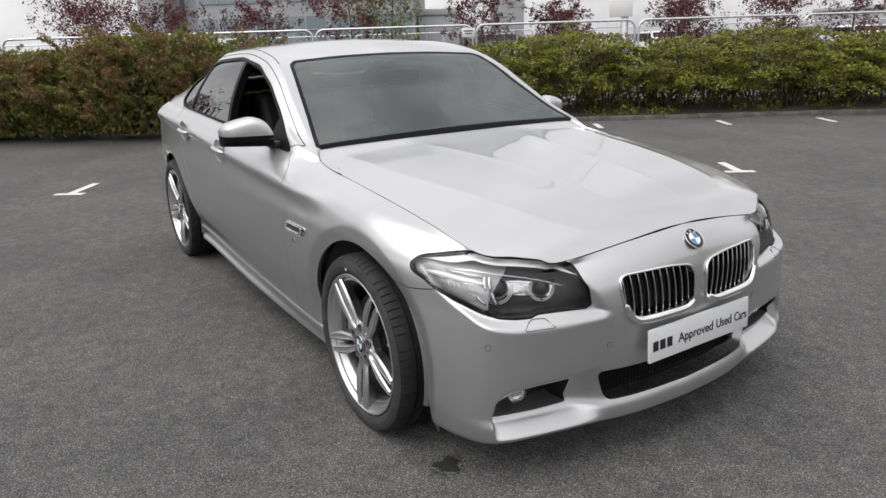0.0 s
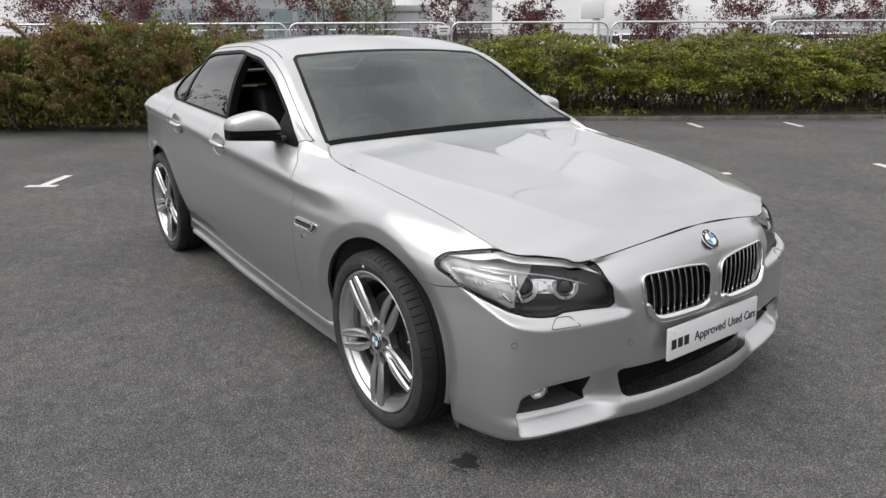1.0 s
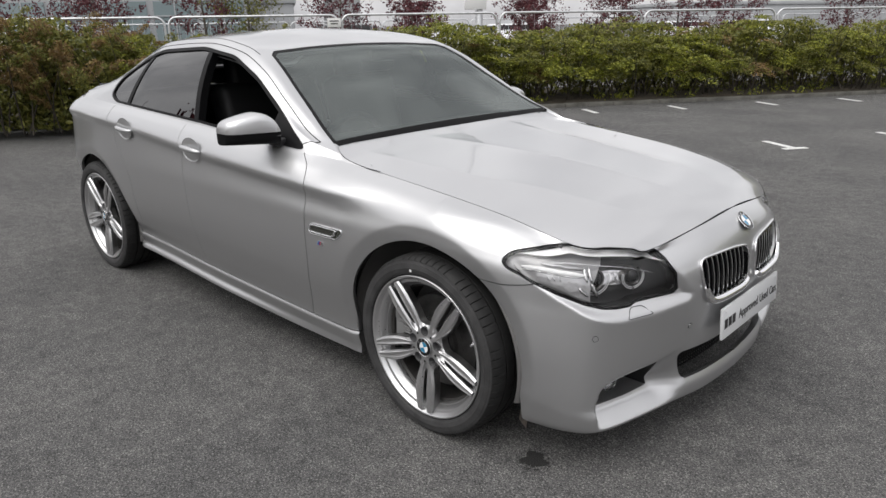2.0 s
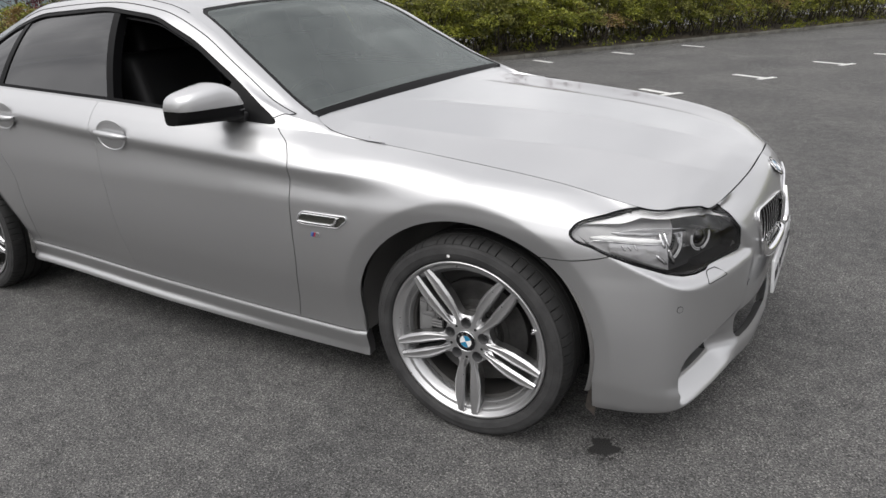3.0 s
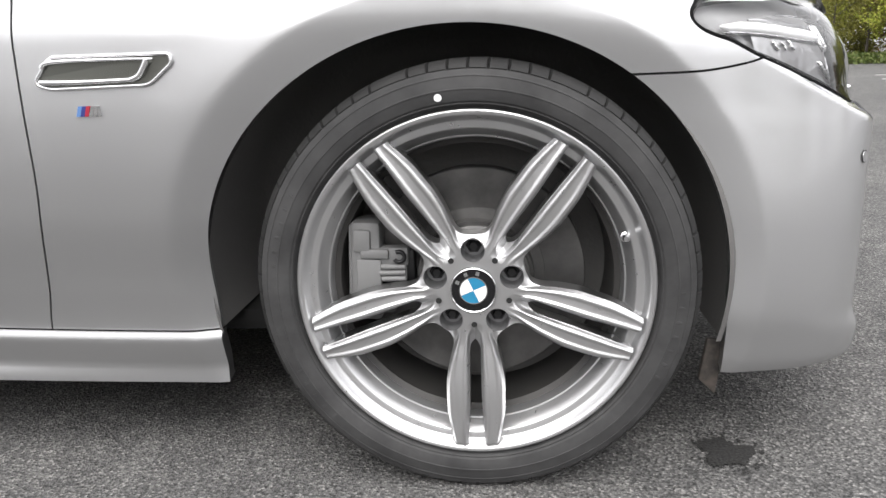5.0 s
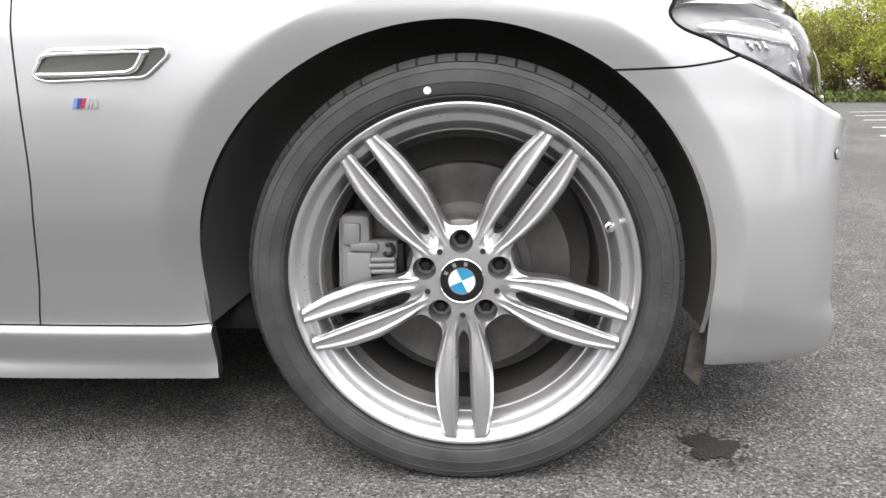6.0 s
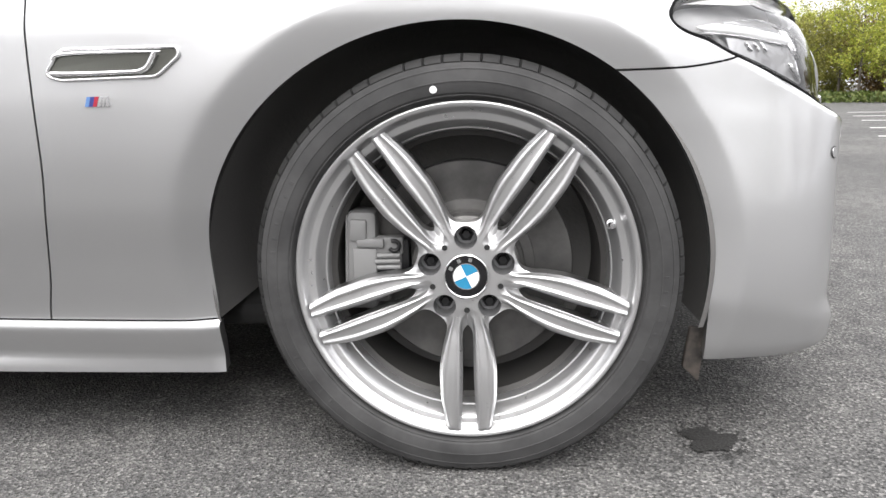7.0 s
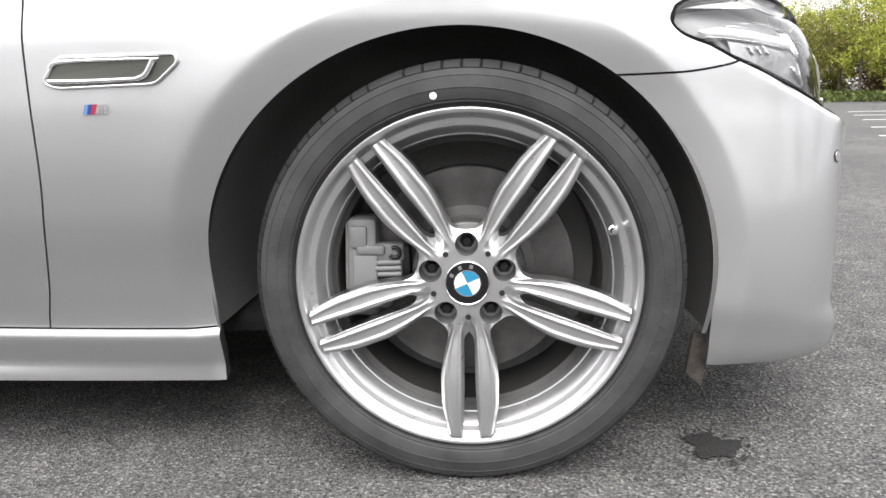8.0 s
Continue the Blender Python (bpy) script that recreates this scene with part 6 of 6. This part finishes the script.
def shrub(at, w, dpt, h, mats, seed, count=6500, spiky=0.3):
    """A hedge shrub: stems from the base and leaf sprays over an uneven mound."""
    r = np.random.RandomState(seed)
    kind = {GREEN: "green", OLIVE: "olive green", BROWN: "bronze-brown"}[mats[0]]
    th = thing("shrub", f"dense {kind} hedge shrub growing behind the kerb", "shrub", "hedge shrubs", tuple(at))
    th.rotation_euler = (0, 0, radians(ANG))
    stems = bmesh.new()
    tips = []
    for k in range(24):
        x, y = r.uniform(-0.36, 0.36) * w, r.uniform(-0.30, 0.30) * dpt
        top = Vector((x + r.uniform(-0.3, 0.3) * w, y - 0.12 + r.uniform(-0.3, 0.3) * dpt, h * r.uniform(0.6, 1.0)))
        P = [Vector((x, y, 0)), Vector((x, y, 0)).lerp(top, 0.5) + Vector((r.uniform(-.08, .08), r.uniform(-.08, .08), 0.06)), top]
        t = tube(P, [0.012, 0.008, 0.003], sides=5)
        tmp = bpy.data.meshes.new("tmp")
        t.to_mesh(tmp)
        t.free()
        stems.from_mesh(tmp)
        bpy.data.meshes.remove(tmp)
        tips.append(top)
    part("woody_base", stems, TWIG, th)
    wispy = mats[0] is not GREEN                          # upright feathery growth, else layered sprays
    n_spray = 110
    per = count // n_spray
    pts = [[] for _ in mats]
    for j in range(n_spray):
        a, b = r.uniform(0, 2 * math.pi), math.acos(r.uniform(-0.75 if wispy else -0.45, 1.0))
        rad = r.uniform(0.62, 1.0)
        c = np.array((0.56 * w * rad * math.sin(b) * math.cos(a), 0.50 * dpt * rad * math.sin(b) * math.sin(a), h * (0.50 + 0.46 * rad * math.cos(b))))
        c[2] = max(c[2], (0.14 if wispy else 0.30) + 0.08 * r.rand())
        out = np.array((c[0] / w, c[1] / dpt, 0.0))
        out /= np.linalg.norm(out) + 1e-6
        up = (0.9 + 0.5 * r.rand()) if wispy else (0.10 + 0.75 * max(0.0, math.cos(b)) * r.rand())
        dirn = out + np.array((0, 0, up)) + r.normal(size=3) * 0.18
        dirn /= np.linalg.norm(dirn)
        side = np.cross(dirn, (0, 0, 1.0))
        side /= np.linalg.norm(side) + 1e-6
        length = r.uniform(0.24, 0.48) * (1.15 if wispy else 1.0)
        t = r.uniform(0, 1, (per, 1)) ** 0.8
        fan = np.round(r.uniform(-3, 3, (per, 1))) / 3        # twigs that part from the spray's stem
        drop = np.array((0, 0, -0.10 if wispy else -0.16)) * t ** 2
        P = c + dirn * t * length + side * fan * t * (1.05 - t) * length * (0.9 if wispy else 1.5) + drop + r.normal(size=(per, 3)) * np.array((0.020, 0.020, 0.014))
        pts[(j if not wispy else (j + (2 if c[2] < 0.45 * h else 0))) % len(mats)].append(P)
    for m_i, m in enumerate(mats):
        P = np.concatenate(pts[m_i])
        leaves("leaf_spray", P[P[:, 2] > 0.06], 0.036 if wispy else 0.046, m, th, seed + m_i, 0.0 if wispy else 0.2, 0.0 if wispy else 0.6)
    inner = r.uniform(-1, 1, size=(count // 3, 3)) * np.array((0.55 * w, 0.30 * dpt, 0.44 * h)) + np.array((0, 0.16, 0.46 * h))
    keep = (inner[:, 2] > 0.03) & ((inner[:, 2] > 0.34) | wispy | (inner[:, 1] > 0.02 * dpt))
    leaves("inner_leaves", inner[keep], 0.085, OLIVE, th, seed + 7)
    return th


s = -11.8
k = 0
while s < 15.0:
    left = s < -3.0
    pal = ((BROWN, OLIVE, GREEN), (BROWN, BROWN, OLIVE), (OLIVE, GREEN, BROWN), (BROWN, OLIVE))[k % 4] if left else ((GREEN, GREEN, OLIVE), (GREEN, OLIVE), (GREEN, GREEN, GREEN), (GREEN, OLIVE, BROWN))[k % 4]
    if s < -9.6:
        pal = (OLIVE, GREEN, GREEN)
    elif s < -5.5:
        pal = ((BROWN, BROWN, OLIVE), (BROWN, OLIVE, BROWN))[k % 2]
    h = (1.30 + 0.14 * math.sin(k * 1.7) + (0.32 if -9.4 < s < -6.4 else 0)) if left else (1.33 + 0.17 * math.sin(k * 2.1))
    shrub(along(s, (-0.62 if s < -5 else 0.90) + 0.12 * math.sin(k * 1.3), 0.08), 1.70, 1.75, h, pal, 100 + 13 * k, 22000 if s < -3 else 11000 if s < 8 else 6000)
    s += 1.12
    k += 1
# weeds along the kerb
r = np.random.RandomState(77)
wd = []
for q in range(70):
    c = along(r.uniform(-5, 14), r.uniform(0.12, 0.75), 0.05)
    wd.append(np.array(c) + r.normal(size=(45, 3)) * np.array((0.07, 0.07, 0.05)) + np.array((0, 0, 0.05)))
wd = np.concatenate(wd)
weeds = new("kerb_weeds")
tagged(weeds, "scattered green weeds growing along the kerb", "weeds", kind="stuff")
leaves("weed_leaves", wd[wd[:, 2] > 0.05], 0.05, GREEN, weeds, 78, droop=-0.4)

# ---- fence panels behind the hedge ----
GALV = material("galvanised_tube", (0.62, 0.63, 0.64), 0.38, 0.75)
noise_into(GALV, 12.0, (0.50, 0.51, 0.52), (0.72, 0.73, 0.74), 5.0)


def fence_panel():
    th = thing("mesh_fence", "galvanised tube fence section with rounded top corners", "fence", "fence sections")
    W, H, r = 3.13, 1.74, 0.16
    P = [(-W / 2, 0, 0.05)] + [(-W / 2 + r - r * math.cos(a), 0, H - r + r * math.sin(a)) for a in np.linspace(0, math.pi / 2, 7)] + [(W / 2 - r + r * math.sin(a), 0, H - r + r * math.cos(a)) for a in np.linspace(0, math.pi / 2, 7)] + [(W / 2, 0, 0.05)]
    part("tube_frame", tube(P, 0.022, sides=8), GALV, th)
    part("lower_rail", tube([(-W / 2, 0, 0.22), (W / 2, 0, 0.22)], 0.018, sides=6), GALV, th)
    for i in range(1, 17):
        x = -W / 2 + i * W / 17
        part("wire", tube([(x, 0, 0.22), (x, 0, H)], 0.0022, sides=4), GALV, th)
    return th


SIGN = material("sign_board", (0.74, 0.74, 0.73), 0.5)
panel = fence_panel()
first = True
for row, (n, z, off) in enumerate(((2.60, -0.10, -3.9), (14.0, -0.15, 1.6))):
    for i in range(-5 if row == 0 else -8, 9 if row == 0 else 14):
        p = along(off + 3.20 * i, n, z)
        m = pose(p.x, p.y, p.z, 0, 0, ANG)
        if first:
            panel.matrix_basis, first = m, False
        else:
            copy_thing(panel, m)
for s0, n, z in ((-2.42, 2.54, 1.50), (-7.4, 2.54, 1.42)):
    p = along(s0, n, z)
    sg = thing("fence_sign", "small white notice board hung on the fence", "sign", "fence signs", tuple(p))
    sg.rotation_euler = (0, 0, radians(ANG))
    part("board", block((0.26, 0.012, 0.17), Matrix(), 0.004), SIGN, sg)
    part("text_bar", block((0.18, 0.002, 0.02), pose(0, -0.008, 0.03)), INK, sg)
    part("text_bar", block((0.14, 0.002, 0.02), pose(0, -0.008, -0.02)), INK, sg)


# ---- trees ----
def tree(at, h, crown_r, mat, seed, count, trunk=0.09, first_limb=0.42, size=0.10, lab="", tuft=0.17):
    r = np.random.RandomState(seed)
    th = thing("tree", lab, "tree", "", tuple(at))
    bm = bmesh.new()

    def limb(P, R):
        t = tube(P, R, sides=7)
        tmp = bpy.data.meshes.new("tmp")
        t.to_mesh(tmp)
        t.free()
        bm.from_mesh(tmp)
        bpy.data.meshes.remove(tmp)

    lean = r.normal(size=2) * 0.04 * h
    spine = [Vector((lean[0] * t * t, lean[1] * t * t, h * 0.92 * t)) for t in np.linspace(0, 1, 7)]
    limb(spine, [trunk * (1 - 0.85 * t) for t in np.linspace(0, 1, 7)])
    clumps = []
    for k in range(22):
        t = first_limb + (0.97 - first_limb) * (k + r.rand()) / 22
        base = Vector((lean[0] * t * t, lean[1] * t * t, h * 0.92 * t))
        a = 2.4 * k + r.uniform(-0.4, 0.4)
        reach = crown_r * (1.15 - 0.75 * abs(t - 0.62) / 0.4) * r.uniform(0.6, 1.1)
        tip = base + Vector((math.cos(a) * reach, math.sin(a) * reach, reach * r.uniform(0.35, 0.9)))
        mid = base.lerp(tip, 0.5) + Vector((0, 0, -0.05 * reach))
        limb([base, mid, tip], [trunk * 0.42 * (1.1 - t), trunk * 0.25 * (1.1 - t), trunk * 0.08])
        for q in (0.55, 0.8, 1.0):
            clumps.append(np.array(base.lerp(tip, q)) + r.normal(size=3) * 0.06 * crown_r)
        for _ in range(3):
            e = tip + Vector(r.normal(size=3) * 0.30 * crown_r)
            limb([base.lerp(tip, r.uniform(0.5, 0.9)), e], [trunk * 0.10, trunk * 0.03])
            clumps.append(np.array(e))
    part("trunk", bm, BARK, th)
    per = max(4, count // len(clumps))
    P = np.concatenate([c + r.normal(size=(per, 3)) * tuft * crown_r * r.uniform(0.6, 1.2) for c in clumps])
    leaves("crown", P, size, mat, th, seed + 1)
    return th


RED_LAB = "young tree with sparse purple-red leaves behind the fence"
for i, (s0, n, h, c) in enumerate(((-13.1, 9.0, 2.7, 1.1), (-10.7, 4.3, 2.7, 1.0), (-9.6, 5.2, 2.5, 0.8), (-7.5, 5.4, 2.5, 0.8), (-4.95, 4.3, 3.2, 0.8), (-2.1, 6.0, 2.7, 0.75), (-0.3, 6.0, 2.3, 0.6),
                                   (0.5, 9.0, 2.3, 0.6), (2.75, 6.0, 2.4, 0.6), (3.9, 9.0, 2.5, 0.7), (5.15, 6.0, 2.4, 0.7), (7.0, 6.2, 2.7, 0.8), (9.2, 7.0, 2.6, 0.8), (12.5, 6.5, 2.7, 0.9))):
    tree(along(s0, n, -0.1), h, c, RED, 300 + 7 * i, 3400, 0.045, 0.34, 0.066, RED_LAB, 0.09)
tree(along(-4.15, 4.3, -0.1), 3.0, 0.7, OLIVE, 411, 2200, 0.045, 0.35, 0.07, "young olive-green tree behind the fence")

# tall spring trees beyond the far bays
row = [(9.6 + 0.85 * i + 0.3 * math.sin(3 * i), 28.2 - 1.75 * i, 3.9 + 0.24 * i + 0.5 * math.sin(2.3 * i)) for i in range(10)]
row += [(11.4 + 1.0 * i, 30.6 - 1.9 * i, 4.6 + 0.25 * i + 0.4 * math.sin(1.7 * i + 1)) for i in range(9)]
for i, (x, y, h) in enumerate(row):
    tree((x, y, 0), h * 0.76, 1.0, FRESH if i in (0, 2, 5, 8, 10, 12, 15) else SPRING, 500 + 11 * i, 5200, 0.055, 0.26, 0.085, "tall slender tree in fresh yellow-green leaf", 0.14)
for i in range(13):
    x, y = 12.6 + 0.92 * i, 33.0 - 1.75 * i
    tree((x, y, 0), 2.2 + 0.15 * i + 0.4 * math.sin(2.1 * i), 1.35, (BROWN, OLIVE, FRESH)[i % 3], 620 + 9 * i, 5600, 0.07, 0.06, 0.15, ("slender tree with bronze-brown twigs", "slender dark olive-green tree", "slender tree in dull yellow-green leaf")[i % 3], 0.20)
VERGE = leaf_material("verge_grass", (0.06, 0.09, 0.02), (0.10, 0.14, 0.03), (0.17, 0.19, 0.06))
r = np.random.RandomState(9)
gp = []
for t in np.linspace(0, 1, 6000):
    q = np.array((9.6, 27.4)) * (1 - t) + np.array((17.6, 11.6)) * t
    gp.append((q[0] - 0.35 + r.uniform(-0.5, 1.2), q[1] - 0.2 + r.uniform(-0.3, 0.5), r.uniform(0.02, 0.34)))
vg = new("verge")
tagged(vg, "rough green verge along the trees' feet", "verge", kind="stuff")
leaves("grass_tufts", gp, 0.16, VERGE, vg, 10, droop=-0.6)
# trees across the car park, seen as reflections in the glass
for i, (x, y, h) in enumerate(((-17.0, -9.0, 3.8), (-13.0, -13.0, 4.6), (-7.0, -16.0, 4.8), (-3.6, -17.0, 4.4), (-1.0, -18.0, 4.6), (2.6, -17.5, 4.2), (6.0, -17.0, 5.2), (9.5, -15.5, 4.6), (13.0, -12.0, 5.4), (15.5, -8.5, 4.8), (18.0, -5.0, 5.2))):
    tree((x, y, 0), h, 1.7, (RED, OLIVE)[i % 2], 700 + 5 * i, 3600, 0.09, 0.16, 0.17, "car-park tree in dark spring leaf")

tree(along(-14.5, 2.0), 3.4, 1.2, RED, 771, 2600, 0.06, 0.3, 0.11, "car-park tree in purple-red leaf", 0.10)

# ---- beyond: buildings, lamp post, parked vehicles ----
CLAD = material("grey_cladding", (0.36, 0.37, 0.38), 0.55)
noise_into(CLAD, 0.4, (0.32, 0.33, 0.34), (0.40, 0.41, 0.42), 4.0)
CLAD_D = material("dark_cladding", (0.12, 0.125, 0.13), 0.5)
PANE = material("curtain_glass", (0.20, 0.25, 0.26), 0.08, coat=0.5)


def building(name, label, s0, s1, n, h, walls, bays, parapet=CLAD):
    th = thing(name, label, "building", "", tuple(along((s0 + s1) / 2, n)))
    th.rotation_euler = (0, 0, radians(ANG))
    w = s1 - s0
    part("wall", block((w, 14, h), pose(0, 7, h / 2), 0.05), walls, th)
    part("roof", block((w + 0.3, 14.3, 0.4), pose(0, 7, h + 0.2), 0.05), parapet, th)
    for i in range(bays):
        x = -w / 2 + (i + 0.5) * w / bays
        for j in range(int(h // 3.2)):
            win = part("window", block((w / bays * 0.86, 0.10, 2.3), pose(x, -0.03, 1.9 + 3.2 * j), 0.0), PANE, th)
            part("mullion", block((0.08, 0.06, 2.3), pose(x, -0.11, 1.9 + 3.2 * j)), CLAD, win)
            part("transom", block((w / bays * 0.86, 0.05, 0.07), pose(x, -0.115, 2.2 + 3.2 * j)), CLAD, win)
    return th


building("office_building", "large grey-clad building with glazed bands beyond the fence", -19.9, -5.6, 36, 11, CLAD, 5)
building("office_building", "plain grey wing of the building", -24.0, -20.0, 36.4, 11, CLAD, 0)
building("office_building", "dark grey stair tower of the building", -21.9, -20.8, 35.6, 11.5, CLAD_D, 0, CLAD_D)
building("office_building", "grey end block of the building", -5.5, -2.7, 38, 2.9, CLAD, 1)
building("office_building", "narrow grey block beside the building", -0.1, 1.6, 37, 9, CLAD, 0)
building("warehouse", "low pale warehouse far beyond the fence", 38, 75, 60, 2.9, CLAD, 0)

post_at = along(1.4, 6.0, 0)
lp = thing("lamp_post", "grey steel lamp post with a white sign box", "lamp post", "", tuple(post_at))
lp.rotation_euler = (0, 0, radians(ANG))
part("pole", lathe([(0.13, 0), (0.13, 0.9), (0.095, 1.0), (0.065, 9.4)], 16), GALV, lp)
part("crossarm", tube([(-0.95, 0, 9.45), (0, 0, 9.38), (0.95, 0, 9.45)], 0.035, sides=8), GALV, lp)
for k in (-1, 1):
    part("lantern", block((0.62, 0.26, 0.12), pose(k * 1.15, 0, 9.46), 0.03), GALV, lp)
part("sign_box", block((0.55, 0.06, 0.42), pose(-0.12, -0.12, 1.98), 0.01), SIGN, lp)

CARW = material("white_car_paint", (0.74, 0.75, 0.76), 0.3, coat=0.8)
CARG = material("grey_car_paint", (0.10, 0.105, 0.11), 0.3, 0.5, 0.8)


def parked(at, turn, paint, lab, L=4.3, H=1.5):
    th = thing("parked_car", lab, "car", "parked cars", tuple(at))
    th.rotation_euler = (0, 0, radians(turn))
    bm = bmesh.new()
    side = [(-0.5, 0.30), (-0.5, 0.62), (-0.46, 0.66), (-0.22, 0.70), (-0.13, 0.80), (-0.02, 0.99), (0.10, 1.0), (0.28, 0.96), (0.40, 0.80), (0.49, 0.70), (0.5, 0.30)]
    rows = []
    for y, inset in ((-0.88, 0.0), (-0.84, 0.0), (0.84, 0.0), (0.88, 0.0)):
        rows.append([bm.verts.new((x * L, y * (0.80 if z > 0.75 else 1.0), z * H - (0.03 if abs(y) > 0.85 else 0))) for x, z in side])
    for a, b in zip(rows, rows[1:]):
        for i in range(len(side) - 1):
            bm.faces.new((a[i], a[i + 1], b[i + 1], b[i]))
    bm.faces.new(rows[0]), bm.faces.new(rows[-1][::-1])
    bmesh.ops.recalc_face_normals(bm, faces=bm.faces)
    part("body", shade(bm, 40), paint, th)
    for k in (-1, 1):
        part("side_window", block((L * 0.40, 0.02, H * 0.17), pose(0.10 * L, k * 0.735, H * 0.87), 0.008), GLOSS, th)
        for x in (-0.31, 0.31):
            part("wheel", lathe([(0, 0.10), (0.2, 0.10), (0.31, 0.09), (0.32, 0.0), (0.31, -0.1)], 24, pose(x * L, k * 0.78, 0.32, 90 * k)), RUBBER, th)
    part("windscreen", block((0.02, 1.25, H * 0.20), pose(-0.085 * L, 0, H * 0.885, 0, 34, 0), 0.006), GLOSS, th)
    part("rear_window", block((0.02, 1.2, H * 0.18), pose(0.345 * L, 0, H * 0.885, 0, -42, 0), 0.006), GLOSS, th)
    return th


parked(along(-1.75, 8.0, 0), ANG + 95, CARG, "dark grey hatchback parked beyond the fence")
for i, s0 in enumerate((1.4, 4.1, 7.6, 10.4, 13.2, -8.6, -11.4)):
    parked(along(s0, 11.4 + 0.3 * (i % 2), 0), ANG + 90 + 3 * (i % 3), (CARW, CARW, CARG)[i % 3], ("white", "white", "dark grey")[i % 3] + " car parked beyond the fence", 4.2, 1.42)
